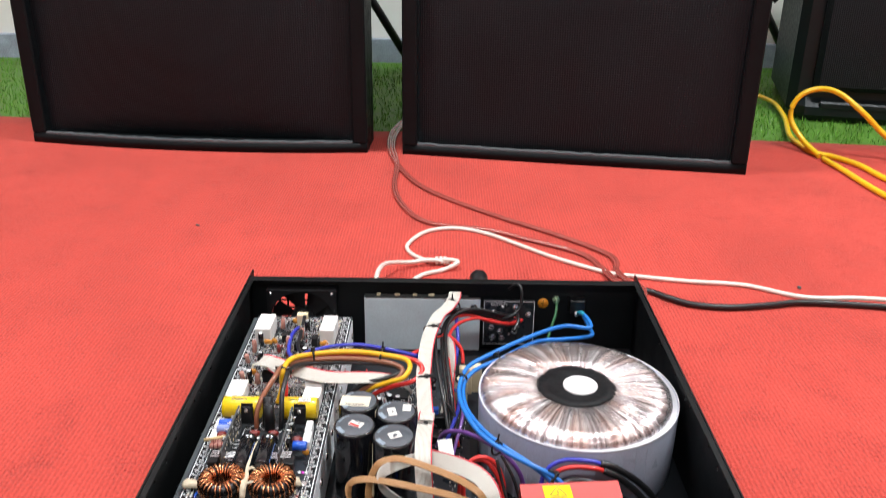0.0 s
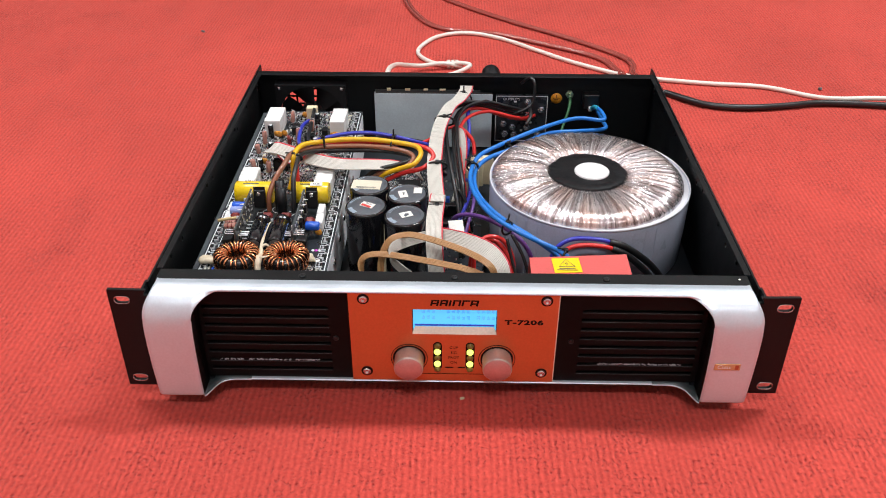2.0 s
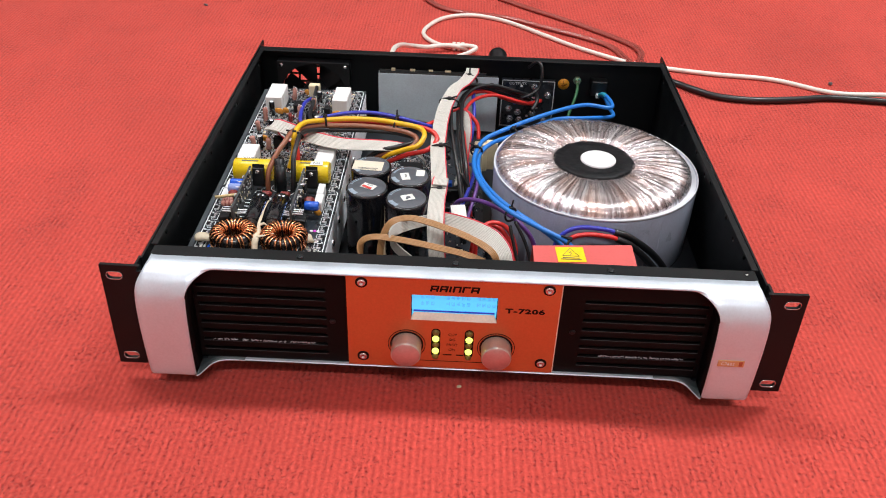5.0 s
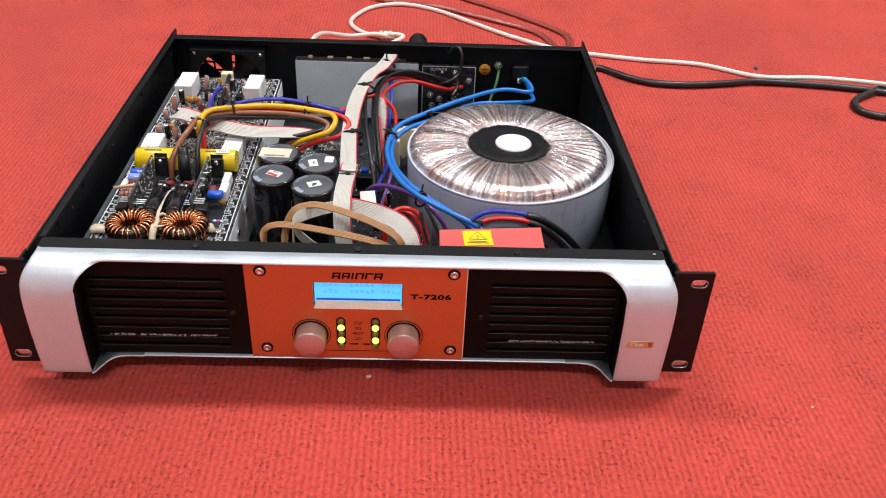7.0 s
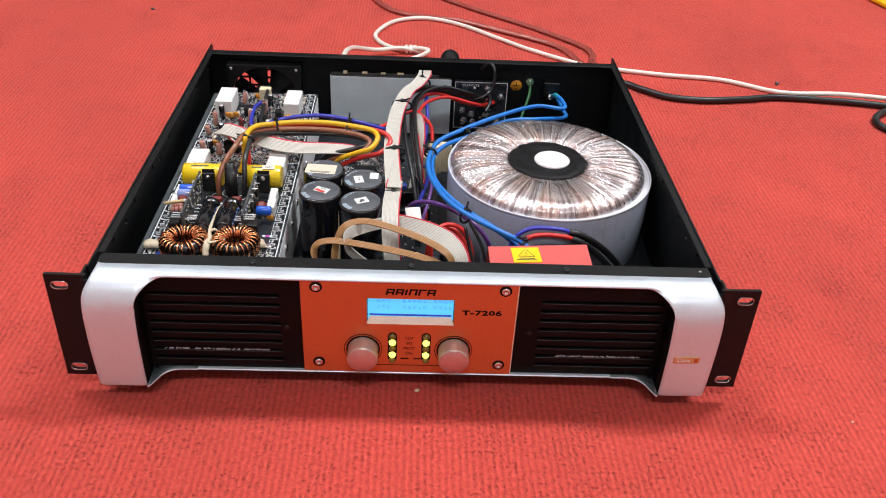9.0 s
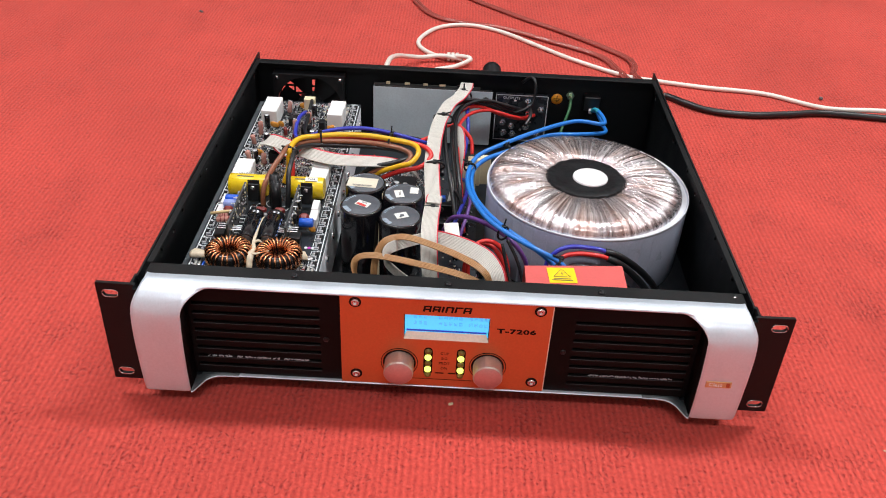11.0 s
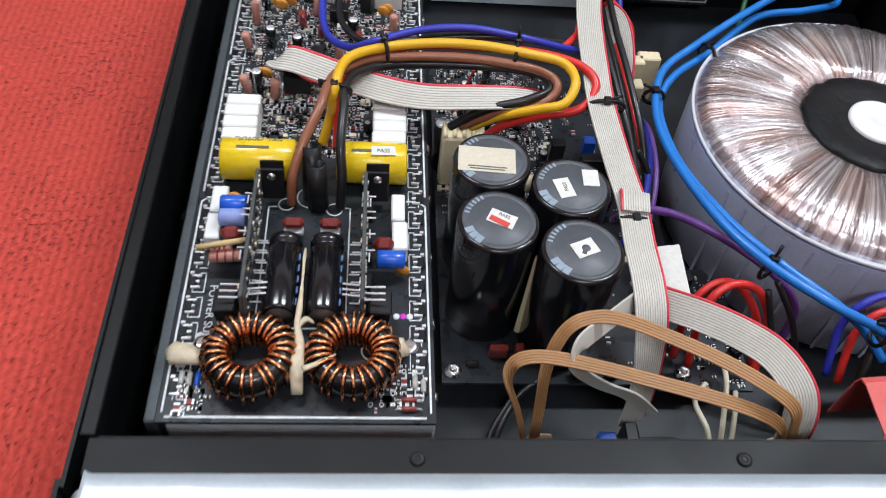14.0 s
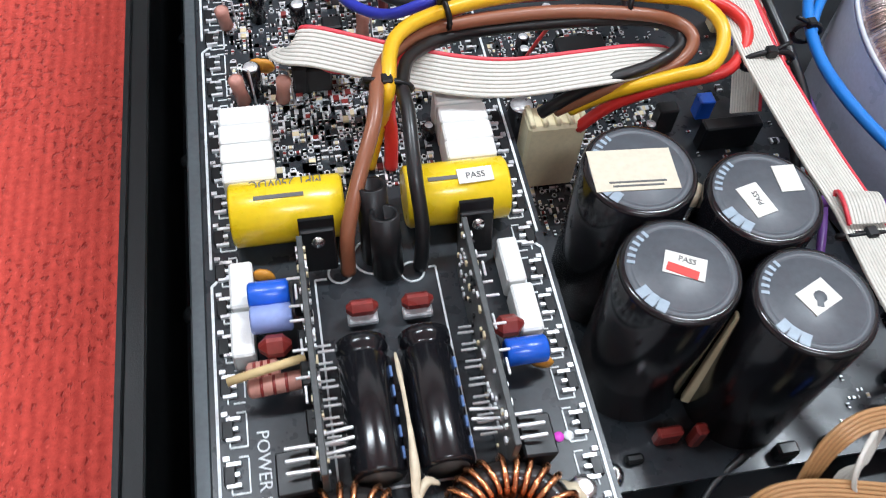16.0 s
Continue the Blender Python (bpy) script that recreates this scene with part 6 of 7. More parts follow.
    ("wire", [(0.0740, 0.3900, 0.0610), (0.0560, 0.3640, 0.0790), (0.0300, 0.3550, 0.0890), (0.0100, 0.3390, 0.0910), (0.0000, 0.3130, 0.0900), (-0.0010, 0.2780, 0.0870), (0.0010, 0.2430, 0.0830), (0.0050, 0.2080, 0.0710), (0.0080, 0.1830, 0.0490)], 0.0018, w_black, "black wire"),
    ("wire", [(0.0775, 0.3900, 0.0650), (0.0595, 0.3590, 0.0830), (0.0335, 0.3500, 0.0930), (0.0135, 0.3340, 0.0950), (0.0035, 0.3080, 0.0940), (0.0025, 0.2730, 0.0910), (0.0045, 0.2380, 0.0870), (0.0085, 0.2030, 0.0750), (0.0115, 0.1780, 0.0530)], 0.0018, w_black, "black wire"),
    ("wire", [(0.0800, 0.3900, 0.0550), (0.0620, 0.3570, 0.0730), (0.0360, 0.3480, 0.0830), (0.0160, 0.3320, 0.0850), (0.0060, 0.3060, 0.0840), (0.0050, 0.2710, 0.0810), (0.0070, 0.2360, 0.0770), (0.0110, 0.2010, 0.0650), (0.0140, 0.1760, 0.0430)], 0.0018, w_red, "red wire"),
    ("wire", [(-0.0100, 0.2900, 0.0900), (0.0040, 0.3000, 0.0880), (0.0180, 0.2950, 0.0760), (0.0200, 0.2860, 0.0640)], 0.0019, w_red, "red wire"),
    ("wire", [(0.0800, 0.3930, 0.0720), (0.0820, 0.3700, 0.0700), (0.0760, 0.3560, 0.0640)], 0.0020, w_black, "black wire"),
    ("wire", [(0.0720, 0.3960, 0.0950), (0.0800, 0.3900, 0.1040), (0.0850, 0.3820, 0.1000), (0.0840, 0.3780, 0.0820), (0.0740, 0.3720, 0.0740), (0.0560, 0.3650, 0.0720)], 0.0017, w_black, "looped black lead"),
    ("wire", [(0.1260, 0.3940, 0.0800), (0.1240, 0.3840, 0.0700), (0.1160, 0.3700, 0.0500), (0.1100, 0.3500, 0.0300)], 0.0016, w_green, "dark green earth wire"),
    ("wire", [(0.0040, 0.1950, 0.0760), (0.0120, 0.1880, 0.0640), (0.0100, 0.1760, 0.0560), (-0.0020, 0.1720, 0.060)], 0.0016, w_black, "thin black wire"),
    ("wire", [(-0.0700, 0.0600, 0.0200), (-0.0660, 0.0720, 0.0260), (-0.0560, 0.0860, 0.0300), (-0.0420, 0.0940, 0.0340)], 0.0014, w_black, "thin black wire"),
    ("wire", [(-0.0740, 0.0560, 0.0200), (-0.0700, 0.0700, 0.0240), (-0.0600, 0.0840, 0.0300)], 0.0014, w_black, "thin black wire"),
    ("wire", [(0.0240, 0.0500, 0.0300), (0.0230, 0.0620, 0.0500), (0.0260, 0.0760, 0.0560), (0.0300, 0.0880, 0.0500)], 0.0012, w_cream, "cream wire"),
    ("wire", [(0.0280, 0.0500, 0.0300), (0.0290, 0.0640, 0.0480), (0.0320, 0.0760, 0.0500)], 0.0012, w_cream, "cream wire"),
    ("wire", [(0.0200, 0.0480, 0.0300), (0.0180, 0.0600, 0.0440), (0.0140, 0.0720, 0.0480), (0.0200, 0.0800, 0.050)], 0.0012, w_cream, "cream wire"),
    ("wire", [(0.0320, 0.0500, 0.0300), (0.0420, 0.0560, 0.0420), (0.0560, 0.0600, 0.0400)], 0.0012, w_cream, "cream wire"),
]
for nm, pts, rad, mt, lab in loom:
    wire(nm, pts, rad, mt, amp, lab)


def ribbon(name, pts, width, cores, mats, label, twist=None, thick=0.0013, edge=1):
    return part(name, Geo().strip(smooth_path(pts, 8), width, cores, thick, twist, edge), mats, amp, label)


grey = [ribbon_grey, ribbon_red, ribbon_groove_shade]
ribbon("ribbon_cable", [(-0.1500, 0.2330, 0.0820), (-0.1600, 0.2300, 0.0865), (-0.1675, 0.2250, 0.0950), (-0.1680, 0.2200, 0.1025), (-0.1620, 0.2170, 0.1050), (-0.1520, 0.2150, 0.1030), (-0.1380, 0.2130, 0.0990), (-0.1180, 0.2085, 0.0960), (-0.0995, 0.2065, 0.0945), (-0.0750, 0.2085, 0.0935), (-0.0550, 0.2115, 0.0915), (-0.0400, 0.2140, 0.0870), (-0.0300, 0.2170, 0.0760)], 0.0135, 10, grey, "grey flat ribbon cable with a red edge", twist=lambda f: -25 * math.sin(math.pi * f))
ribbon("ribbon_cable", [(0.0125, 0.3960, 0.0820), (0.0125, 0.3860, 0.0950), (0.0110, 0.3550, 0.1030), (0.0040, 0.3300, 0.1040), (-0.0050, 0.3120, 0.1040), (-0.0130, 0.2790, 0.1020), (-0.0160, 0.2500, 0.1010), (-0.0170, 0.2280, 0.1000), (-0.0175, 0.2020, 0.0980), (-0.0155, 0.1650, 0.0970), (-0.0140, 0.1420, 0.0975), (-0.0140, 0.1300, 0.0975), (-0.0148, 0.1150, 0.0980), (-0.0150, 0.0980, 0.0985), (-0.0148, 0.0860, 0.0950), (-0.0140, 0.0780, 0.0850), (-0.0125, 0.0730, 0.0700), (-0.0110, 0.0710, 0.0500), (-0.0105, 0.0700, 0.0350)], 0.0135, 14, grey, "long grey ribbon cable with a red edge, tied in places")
ribbon("ribbon_cable", [(-0.0130, 0.1420, 0.0950), (-0.0125, 0.1440, 0.0995), (-0.0135, 0.1390, 0.1010), (-0.0140, 0.1330, 0.0995)], 0.0125, 12, grey, "folded end of grey ribbon cable")
ribbon("ribbon_cable", [(0.0010, 0.2950, 0.0850), (0.0060, 0.2800, 0.0880), (0.0080, 0.2600, 0.0800), (0.0060, 0.2400, 0.0640), (0.0020, 0.2200, 0.0500)], 0.0125, 12, grey, "grey ribbon cable with a red edge", twist=lambda f: -45)
ribbon("ribbon_cable", [(-0.0140, 0.0960, 0.0900), (-0.0070, 0.0900, 0.0935), (0.0060, 0.0830, 0.0950), (0.0180, 0.0755, 0.0955), (0.0280, 0.0675, 0.0950), (0.0345, 0.0585, 0.0925), (0.0380, 0.0510, 0.0875), (0.0390, 0.0460, 0.0770), (0.0390, 0.0430, 0.0600)], 0.0130, 12, grey, "grey ribbon cable with a red edge", twist=lambda f: -56 + 46 * f)
ribbon("ribbon_cable", [(-0.0140, 0.0980, 0.0890), (-0.0240, 0.0880, 0.0935), (-0.0370, 0.0765, 0.0960), (-0.0455, 0.0690, 0.0950), (-0.0450, 0.0655, 0.0850), (-0.0330, 0.0660, 0.0720), (-0.0180, 0.0680, 0.0600), (-0.0060, 0.0690, 0.0450)], 0.0085, 8, [ribbon_grey, ribbon_grey, ribbon_groove_shade], "pale ribbon cable curling down", twist=lambda f: 68)
tan = [tan_flat, tan_flat, tan_groove_shade]
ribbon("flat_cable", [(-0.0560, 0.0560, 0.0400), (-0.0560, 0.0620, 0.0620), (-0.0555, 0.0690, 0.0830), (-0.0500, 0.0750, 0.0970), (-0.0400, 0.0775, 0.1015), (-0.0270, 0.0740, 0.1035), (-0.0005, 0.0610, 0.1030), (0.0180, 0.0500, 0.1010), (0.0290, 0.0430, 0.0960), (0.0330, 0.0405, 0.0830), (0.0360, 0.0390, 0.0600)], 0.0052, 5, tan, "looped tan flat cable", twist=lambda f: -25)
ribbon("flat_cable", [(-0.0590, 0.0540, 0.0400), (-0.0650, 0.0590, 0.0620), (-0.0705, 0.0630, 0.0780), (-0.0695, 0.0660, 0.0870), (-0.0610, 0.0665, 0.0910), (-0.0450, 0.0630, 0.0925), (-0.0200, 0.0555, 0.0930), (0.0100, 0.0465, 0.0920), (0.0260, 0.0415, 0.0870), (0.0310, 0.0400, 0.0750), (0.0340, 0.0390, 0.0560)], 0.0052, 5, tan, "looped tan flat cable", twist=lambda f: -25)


def tie(c, axis, ra, rb, tail=(0, 0, 1)):
    """A black cable tie round a bundle: an oval strap, its head and a cut tail."""
    ax = Vector(axis).normalized()
    s = ax.cross(Vector((0, 0, 1))).normalized()
    u = s.cross(ax)
    loop = [Vector(c) + s * ra * math.cos(t) + u * rb * math.sin(t) for t in [2 * math.pi * k / 24 for k in range(24)]]
    t = part("cable_tie", Geo().tube(loop, 0.0010, 6, closed=True), plastic_black, amp, "black nylon cable tie")
    h = Vector(c) + u * rb
    part("tie_head", Geo().box(tuple(h), (0.0036, 0.0036, 0.0032), bevel=0.0005), plastic_black, t)
    e = h + Vector(tail) * 0.007
    part("tie_tail", Geo().tube([tuple(h), tuple(e)], 0.0008, 5), plastic_black, t)


tie((-0.1415, 0.1960, 0.1065), (0.25, 1, 0.4), 0.0072, 0.0040, (-1, 0, 0.2))
tie((-0.1200, 0.2265, 0.1060), (1, 0.3, 0), 0.0062, 0.0052, (0, -0.6, 0.6))
tie((-0.0560, 0.2320, 0.1045), (1, -0.2, 0), 0.0098, 0.0050, (0, 0.3, 1))
tie((-0.0150, 0.2020, 0.0960), (0, 1, 0), 0.0090, 0.0040, (1, 0.2, 0.3))
tie((-0.0135, 0.1320, 0.0950), (0.1, 1, 0.4), 0.0080, 0.0030, (-1, 0, 0))
tie((-0.0100, 0.2900, 0.0990), (0.2, 1, 0), 0.0096, 0.0050, (1, 0.4, 0.2))
tie((0.0090, 0.3480, 0.0985), (0.5, 1, 0), 0.0090, 0.0058, (0, 0, 1))
tie((0.0172, 0.2280, 0.0815), (0.1, 1, 0), 0.0052, 0.0044, (-1, 0, 0.5))
tie((0.0445, 0.1160, 0.0850), (0.6, -1, 0), 0.0052, 0.0060, (0.2, 0.2, 1))
tie((0.0880, 0.0890, 0.0770), (1, -0.3, -0.4), 0.0060, 0.0056, (-1, 0, 0.4))
tie((0.0520, 0.2620, 0.0845), (1, 0.8, 0), 0.0050, 0.0048, (0.2, -0.4, 0.6))

# insulating cover at the front, with its warning label
g = Geo()
prof = [(0.0300, 0.0965), (0.0320, 0.0985), (0.0520, 0.0990), (0.0550, 0.0975), (0.0560, 0.0940), (0.0565, 0.0700)]
for x, dy in ((0.0575, 0.0), (0.1310, 0.006)):
    for y, z in prof:
        g.v.append((x, y + (dy if y > 0.04 else 0.0), z))
n = len(prof)
for k in range(n - 1):
    g.face((k, k + 1, n + k + 1, n + k))
off = len(g.v)
g.v += [(x, y - 0.0004, z - 0.0007) for x, y, z in g.v[:off]]
for k in range(n - 1):
    g.face((off + k, off + n + k, off + n + k + 1, off + k + 1))
for a, b in ((0, n), (n - 1, 2 * n - 1)):
    g.face((a, b, off + b, off + a))
for k in range(n - 1):
    g.face((k, k + 1, off + k + 1, off + k))
    g.face((n + k, n + k + 1, off + n + k + 1, off + n + k))
cov = part("insulating_cover", g, red_card, amp, "salmon-red folded fibre cover")
wl = part("warning_label", Geo().box((0.0845, 0.0430, 0.0991), (0.0205, 0.0180, 0.0003), rot=(1.3, 0, 4)), yellow_label, cov, "yellow high voltage warning label")
tri_ = Geo()
for a, b in (((-0.006, -0.0035), (0.006, -0.0035)), ((0.006, -0.0035), (0.0, 0.0060)), ((0.0, 0.0060), (-0.006, -0.0035)), ((0.0007, 0.0028), (-0.0008, 0.0003)), ((-0.0008, 0.0003), (0.0008, 0.0003)), ((0.0008, 0.0003), (-0.0004, -0.0026))):
    tri_.tube([(0.0845 + a[0], 0.0445 + a[1], 0.0994), (0.0845 + b[0], 0.0445 + b[1], 0.0994)], 0.00022, 4)
for k in range(2):
    tri_.box((0.0845, 0.0385 - 0.0018 * k, 0.0995), (0.012 + 0.003 * k, 0.0005, 0.0002))
part("warning_print", tri_, print_grey, wl, "black warning triangle and print")

# boards and plugs behind the front
fb = part("front_board", Geo().box((0.0050, 0.0420, 0.0330), (0.130, 0.024, 0.0016)), pcb, amp, "narrow board behind the front")
for x, y, sx, sy, h, mt in ((-0.0530, 0.0560, 0.010, 0.007, 0.012, cream_plastic), (-0.0235, 0.0580, 0.008, 0.009, 0.008, blue_cap), (-0.0150, 0.0590, 0.006, 0.010, 0.014, plastic_black), (-0.0060, 0.0520, 0.022, 0.012, 0.012, plastic_black), (0.0620, 0.0500, 0.010, 0.006, 0.010, cream_plastic), (0.0250, 0.0480, 0.014, 0.006, 0.009, cream_plastic), (0.0440, 0.0520, 0.006, 0.006, 0.012, plastic_black)):
    part("plug", Geo().box((x, y, 0.026 + h / 2), (sx, sy, h + 0.012), bevel=0.0008), mt, fb)
part("paper_card", Geo().box((0.0035, 0.1150, 0.0805), (0.0120, 0.0250, 0.0008), rot=(23, 0, 9)), paper, amp, "blank white card tucked among the wires")
bp = part("small_board", Geo().box((0.0300, 0.125, 0.026), (0.045, 0.07, 0.0016)), pcb, amp, "small dark board beside the transformer")
part("surface_mount_chip", surface_mounts((0.010, 0.050, 0.092, 0.158), 130, 15, 0.027), smd, bp, kind="stuff")
for x, y in ((0.0300, 0.1340), (0.0380, 0.1300), (0.0300, 0.1460), (0.018, 0.112), (0.044, 0.105)):
    part("electrolytic_capacitor", Geo().lathe((x, y, 0.027), [(0.0032, 0), (0.0032, 0.012), (0.0027, 0.0125)], 16), cap_black, bp)
for x, y in ((0.0230, 0.2860), (0.0180, 0.2650), (0.0330, 0.2900)):
    part("plug", Geo().box((x, y, 0.045), (0.013, 0.008, 0.03), bevel=0.0008), cream_plastic, amp, "cream wire plug")


# ---- on the carpet ----
def cable(name, label, runs, r, mat, seg=8):
    """A loose cable: one thing whose runs are its parts."""
    e = thing(name, label, "cable", (runs[0][0][0], runs[0][0][1], 0))
    off = Vector((runs[0][0][0], runs[0][0][1], 0))
    for pts in runs:
        wire("run", [tuple(Vector(p) - off) for p in pts], r, mat, e, seg=seg)
    return e


R_ = 0.0032
white_c = cable("signal_cable", "white cord curled on the red carpet behind the amplifier", [
    [(0.95, 0.49, R_), (0.76, 0.518, R_), (0.666, 0.536, 0.0110), (0.607, 0.549, 0.0120), (0.551, 0.558, 0.0115), (0.500, 0.568, 0.0060), (0.470, 0.582, R_), (0.415, 0.612, R_), (0.340, 0.622, R_), (0.274, 0.636, R_), (0.233, 0.648, R_), (0.168, 0.695, R_), (0.123, 0.738, R_), (0.066, 0.792, R_), (0.015, 0.813, R_), (-0.029, 0.795, R_), (-0.054, 0.746, R_), (-0.051, 0.712, R_), (-0.026, 0.682, 0.004), (0.008, 0.670, 0.010), (0.020, 0.660, 0.010), (0.000, 0.650, R_), (-0.029, 0.632, R_), (-0.050, 0.600, R_)],
    [(-0.082, 0.430, 0.062), (-0.082, 0.470, 0.066), (-0.082, 0.520, 0.060), (-0.078, 0.580, 0.042), (-0.066, 0.640, 0.018), (-0.048, 0.664, 0.008), (-0.018, 0.671, 0.009), (0.010, 0.672, 0.004)]], R_, w_white)
part("plug", Geo().lathe((-0.082 - 0.95, 0.408 - 0.49, 0.062), [(0.0075, 0), (0.0080, 0.006), (0.0080, 0.026), (0.0055, 0.040), (0.0040, 0.052)], 20, (0, 1, 0.05)), w_white, white_c, "white moulded plug")
for k in range(3):
    part("cord_tie", Geo().cyl((-0.012 + 0.006 * k - 0.95, 0.6765 - 0.49, 0.0055), (-0.008 + 0.006 * k - 0.95, 0.6760 - 0.49, 0.0060), 0.0062, 12), w_white, white_c)
cable("mains_cable", "thick black mains cable lying on the carpet", [
    [(0.170, 0.430, 0.045), (0.185, 0.480, 0.038), (0.225, 0.560, 0.016), (0.272, 0.588, 0.0045), (0.300, 0.566, 0.0045), (0.327, 0.547, 0.0045), (0.373, 0.540, 0.0045), (0.430, 0.548, 0.0045), (0.474, 0.557, 0.0045), (0.546, 0.552, 0.0045), (0.602, 0.543, 0.0045), (0.680, 0.522, 0.0045), (0.800, 0.505, 0.0045)],
    [(0.80, 0.565, 0.0045), (0.676, 0.556, 0.0045), (0.640, 0.550, 0.0045), (0.609, 0.529, 0.0045), (0.585, 0.510, 0.0045), (0.575, 0.488, 0.0045), (0.587, 0.468, 0.0045), (0.629, 0.462, 0.0045), (0.80, 0.46, 0.0045)]], 0.0045, w_black)
for pts in ([(0.226, 0.430, 0.050), (0.246, 0.500, 0.046), (0.248, 0.600, 0.014), (0.245, 0.655, R_), (0.250, 0.688, R_), (0.236, 0.724, R_), (0.169, 0.795, R_), (0.087, 0.868, R_), (-0.005, 0.964, R_), (-0.060, 1.050, R_), (-0.105, 1.190, R_), (-0.122, 1.320, R_), (-0.110, 1.460, R_), (-0.06, 1.62, R_)],
            [(0.216, 0.430, 0.050), (0.232, 0.500, 0.046), (0.232, 0.600, 0.014), (0.225, 0.662, R_), (0.203, 0.715, R_), (0.128, 0.768, R_), (0.060, 0.810, R_), (-0.021, 0.831, R_), (-0.064, 0.890, R_), (-0.092, 1.000, R_), (-0.096, 1.151, R_), (-0.112, 1.280, R_), (-0.108, 1.400, R_), (-0.08, 1.58, R_)]):
    sp = cable("speaker_cable", "clear reddish twin speaker cable on the carpet", [pts], 0.0026, copper_clear)
    off = Vector((pts[0][0], pts[0][1], 0))
    wire("run", [tuple(Vector(p) - off + Vector((0.0046, 0.002, 0.0))) for p in pts], 0.0026, copper_clear, sp)
cable("extension_cable", "bright yellow cable looping over the grass and carpet", [
    [(0.836, 1.800, 0.006), (0.844, 1.708, 0.008), (0.813, 1.550, 0.008), (0.768, 1.397, 0.007), (0.764, 1.310, 0.0058), (0.772, 1.262, 0.0058), (0.796, 1.240, 0.0058), (0.827, 1.182, 0.0058), (0.840, 1.089, 0.0058), (0.870, 1.000, 0.0058), (0.950, 0.900, 0.0058)],
    [(1.080, 1.120, 0.0058), (0.960, 1.210, 0.010), (0.903, 1.245, 0.048), (0.851, 1.260, 0.095), (0.815, 1.300, 0.124), (0.785, 1.325, 0.127), (0.752, 1.330, 0.114), (0.735, 1.330, 0.086), (0.738, 1.325, 0.055), (0.757, 1.290, 0.022), (0.772, 1.240, 0.0062)],
    [(0.772, 1.222, 0.0058), (0.780, 1.150, 0.0058), (0.785, 1.063, 0.0058), (0.793, 0.993, 0.0058), (0.814, 0.915, 0.0058), (0.830, 0.875, 0.0058), (0.880, 0.800, 0.0058)]], 0.0058, w_yel2)
for k, (x, y, s_, mt) in enumerate(((-0.395, 0.815, 0.006, print_grey), (0.0085, 0.004, 0.004, cream_plastic), (0.492, 0.610, 0.008, print_grey), (0.33, -0.02, 0.002, cream_plastic))):
    tagged(part("crumb", Geo().box((0, 0, s_ * 0.25), (s_, s_ * 0.5, s_ * 0.5), rot=(0, 20, 40 * k), bevel=s_ * 0.12), mt, at=(x, y, 0)), label="tiny scrap lying on the carpet", category="scrap")


def subwoofer(corner, rz, width, height, depth, bow, label):
    """A floor speaker: cabinet, proud front frame, meshed grille behind it."""
    e = thing("loudspeaker", label, "speaker", corner, rz, "floor speakers")
    t, b = 0.030, 0.020
    g = Geo()
    for z in (0.0, height):
        g.v += [(0.002, 0.022, z), (width - 0.002, 0.022, z), (width - 0.002, 0.10, z), (width - 0.12, depth, z), (0.12, depth, z), (0.002, 0.10, z)]
    for k in range(6):
        g.face((k, (k + 1) % 6, 6 + (k + 1) % 6, 6 + k))
    g.face(range(6))
    g.face(range(6, 12))
    part("cabinet", g, cabinet_black, e)
    n = 24
    for nm, z0, z1 in (("bottom_rail", 0.0, b), ("top_rail", height - b, height)):
        g = Geo()
        for i in range(n + 1):
            x = width * i / n
            y = -bow * (1 - (2 * i / n - 1) ** 2)
            g.v += [(x, y, z0), (x, y, z1), (x, 0.03, z1), (x, 0.03, z0)]
        for i in range(n):
            for k in range(4):
                a, c = i * 4 + k, i * 4 + (k + 1) % 4
                g.face((a, c, c + 4, a + 4), 0, k in (0,))
        g.face((0, 1, 2, 3))
        g.face((n * 4, n * 4 + 1, n * 4 + 2, n * 4 + 3))
        rl = part(nm, g, cabinet_black, e)
    for x in (t / 2, width - t / 2):
        part("side_rail", Geo().box((x, 0.012, height / 2), (t, 0.03, height - 2 * b), bevel=0.003), cabinet_black, e)
    g = Geo()
    r = random.Random(int(width * 1000))
    for i in range(61):
        x = t + (width - 2 * t) * i / 60
        y = -bow * (1 - (2 * x / width - 1) ** 2) + 0.001
        h = 0.002 + r.uniform(0, 0.0022)
        g.v += [(x, y, b - 0.001), (x, y, b + h), (x, y + 0.012, b + h), (x, y + 0.012, b - 0.001)]
    for i in range(60):
        for k in range(4):
            g.face((i * 4 + k, i * 4 + (k + 1) % 4, i * 4 + 4 + (k + 1) % 4, i * 4 + 4 + k))
    part("worn_ledge", g, cabinet_worn, e, "scuffed grey ledge under the grille")
    # the mesh bellies out in front of the cone
    g = Geo()
    nx, nz = 40, 40
    for j in range(nz + 1):
        for i in range(nx + 1):
            u, v = 2 * i / nx - 1, 2 * j / nz - 1
            g.v.append((t + (width - 2 * t) * i / nx, 0.018 - (bow + 0.008) * (1 - u * u) * (1 - v * v) ** 0.5, b + (height - 2 * b) * j / nz))
    for j in range(nz):
        for i in range(nx):
            a = j * (nx + 1) + i
            g.face((a, a + 1, a + nx + 2, a + nx + 1), 0, True)
    part("grille", g, mesh_mat, e, "black perforated metal mesh")
    return e


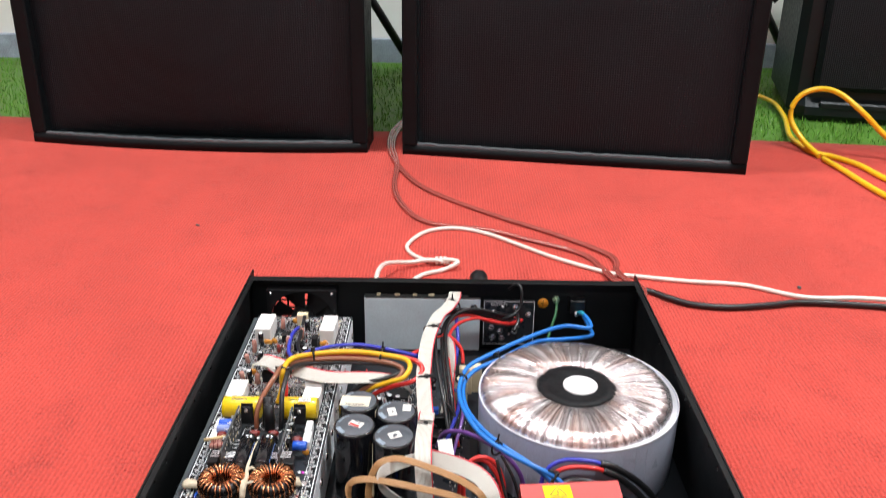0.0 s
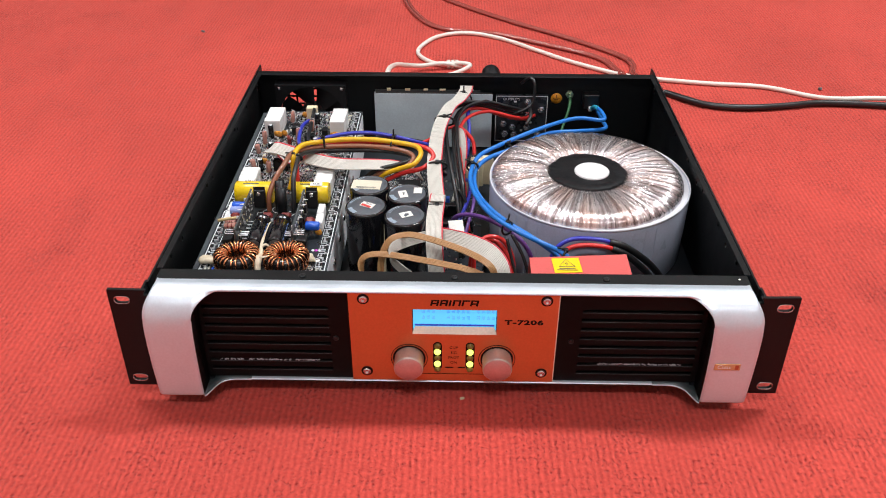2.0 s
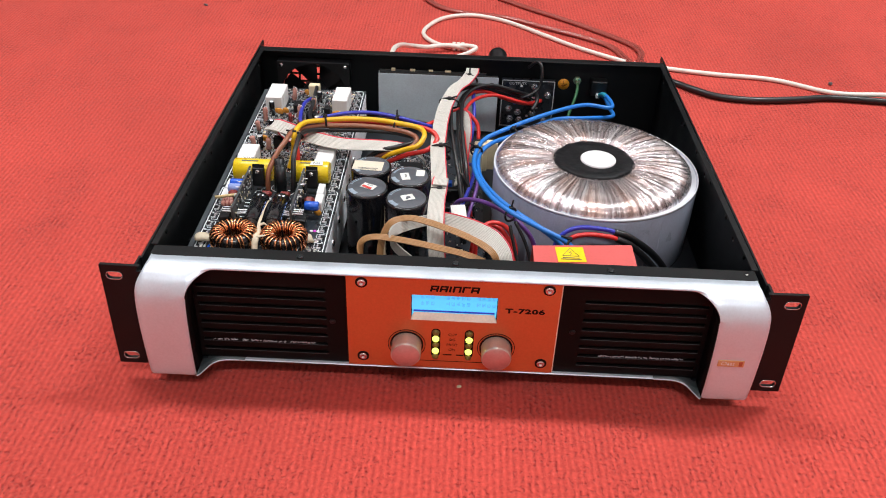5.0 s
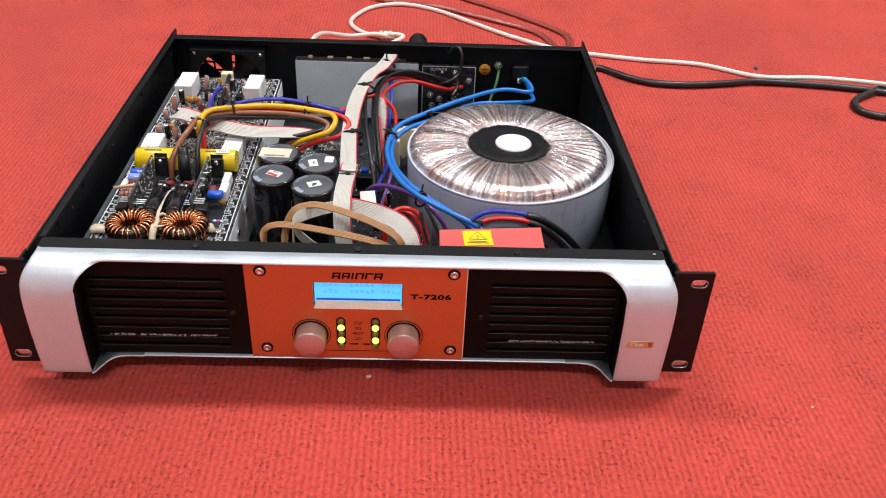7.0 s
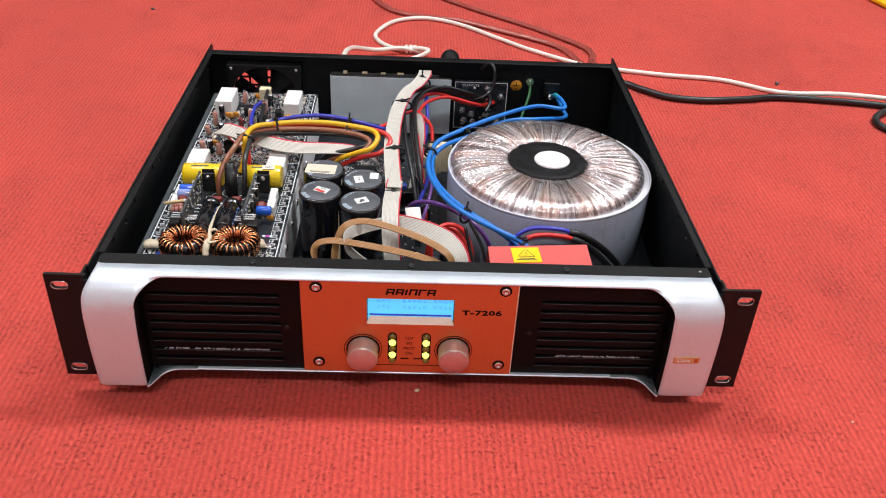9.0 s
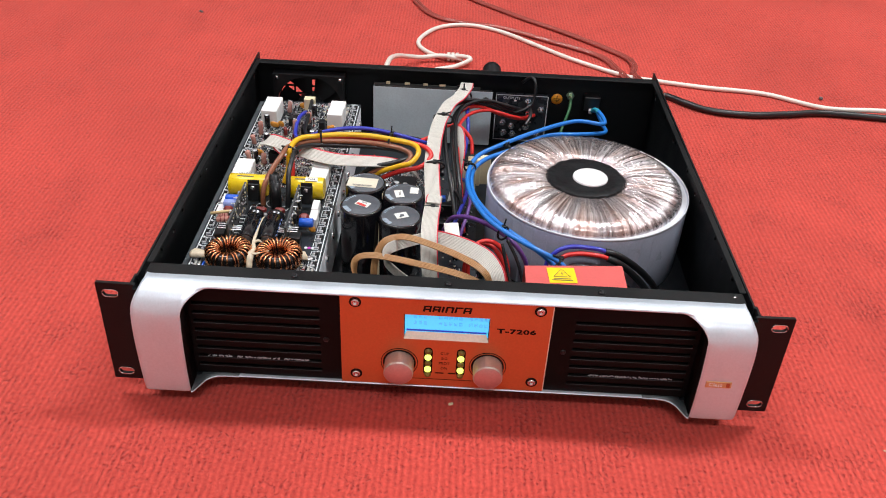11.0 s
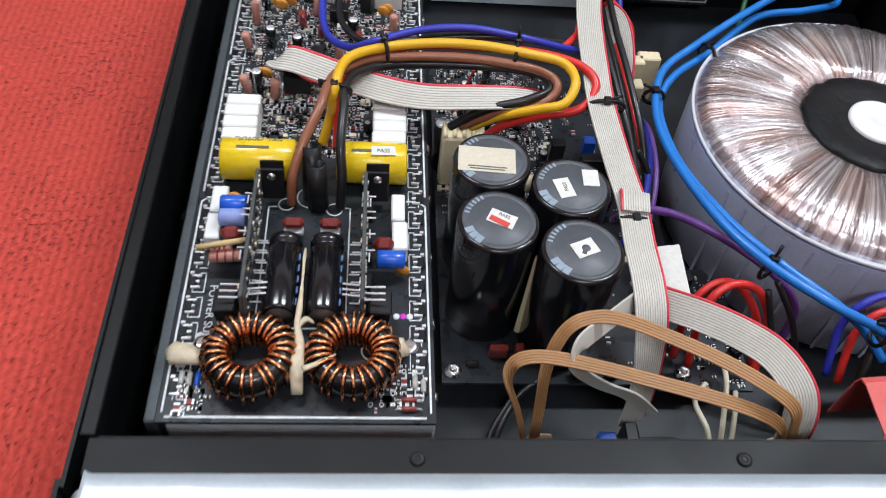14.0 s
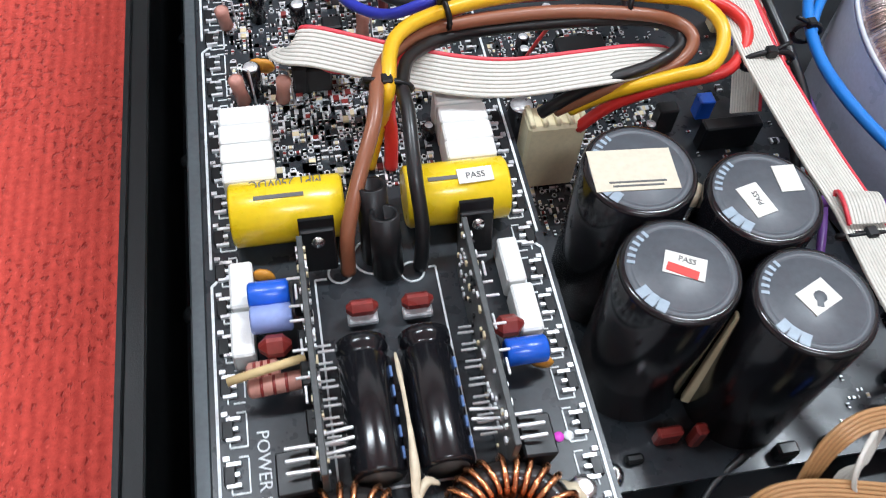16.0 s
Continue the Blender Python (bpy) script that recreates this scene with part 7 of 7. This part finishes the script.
def mesh_material():
    m = mk("perforated_black_mesh", (0.006, 0.0095, 0.012), 0.5, metal=0.0, var=0.25, scale=8, spec=0.2)
    nt = m.node_tree
    b = nt.nodes["Principled BSDF"]
    tc = nt.nodes.new("ShaderNodeTexCoord")
    vo = nt.nodes.new("ShaderNodeTexVoronoi")
    vo.inputs["Scale"].default_value, vo.inputs["Randomness"].default_value = 220.0, 0.0
    nt.links.new(tc.outputs["Object"], vo.inputs["Vector"])
    bp = nt.nodes.new("ShaderNodeBump")
    bp.inputs["Strength"].default_value, bp.inputs["Distance"].default_value = 0.8, 0.002
    nt.links.new(vo.outputs["Distance"], bp.inputs["Height"])
    nt.links.new(bp.outputs[0], b.inputs["Normal"])
    return m


mesh_mat = mesh_material()
subwoofer((-0.867, 1.288, 0.0), math.degrees(math.atan2(1.239 - 1.288, 0.707)), 0.709, 0.80, 0.55, 0.030, "large black floor loudspeaker with a meshed front")
subwoofer((-0.087, 1.234, 0.0), math.degrees(math.atan2(1.125 - 1.234, 0.670)), 0.679, 0.80, 0.55, 0.004, "large black floor loudspeaker with a scuffed frame")

side = thing("loudspeaker", "dark moulded loudspeaker standing on the grass", "speaker", (0.835, 1.60, -0.012), -14, "floor speakers")
part("cabinet", Geo().box((0.24, 0.22, 0.36), (0.48, 0.40, 0.70), bevel=0.02), moulded_black, side)
part("base", Geo().box((0.24, 0.20, 0.030), (0.44, 0.40, 0.06), bevel=0.02), moulded_black, side)
part("front_grille", Geo().box((0.25, 0.010, 0.38), (0.40, 0.03, 0.60), bevel=0.012), mesh_mat, side)
part("base_slot", Geo().box((0.25, 0.004, 0.045), (0.36, 0.012, 0.018), bevel=0.004), moulded_black, side)

# folded stands behind the gaps
def stand(at, rz, flip):
    e = thing("stand", "black folding metal stand behind the speakers", "stand", at, rz, "folding stands")
    for a, b in (((-0.16, 0, 0.0), (0.10, 0.02, 0.42)), ((0.16, 0.03, 0.0), (-0.10, 0.03, 0.42)), ((-0.13, 0.02, 0.40), (0.13, 0.02, 0.40)), ((-0.10, 0.03, 0.22), (0.16, 0.03, 0.36))):
        part("bar", Geo().tube([a, b], 0.012, 8), plastic_black, e)
    part("plate", Geo().box((0.0 if not flip else 0.05, 0.035, 0.33), (0.16, 0.006, 0.16), rot=(0, 38, 0), bevel=0.002), plastic_black, e)
    return e


stand((-0.24, 2.05, -0.012), 0, False)
stand((0.90, 2.10, -0.012), 0, True)
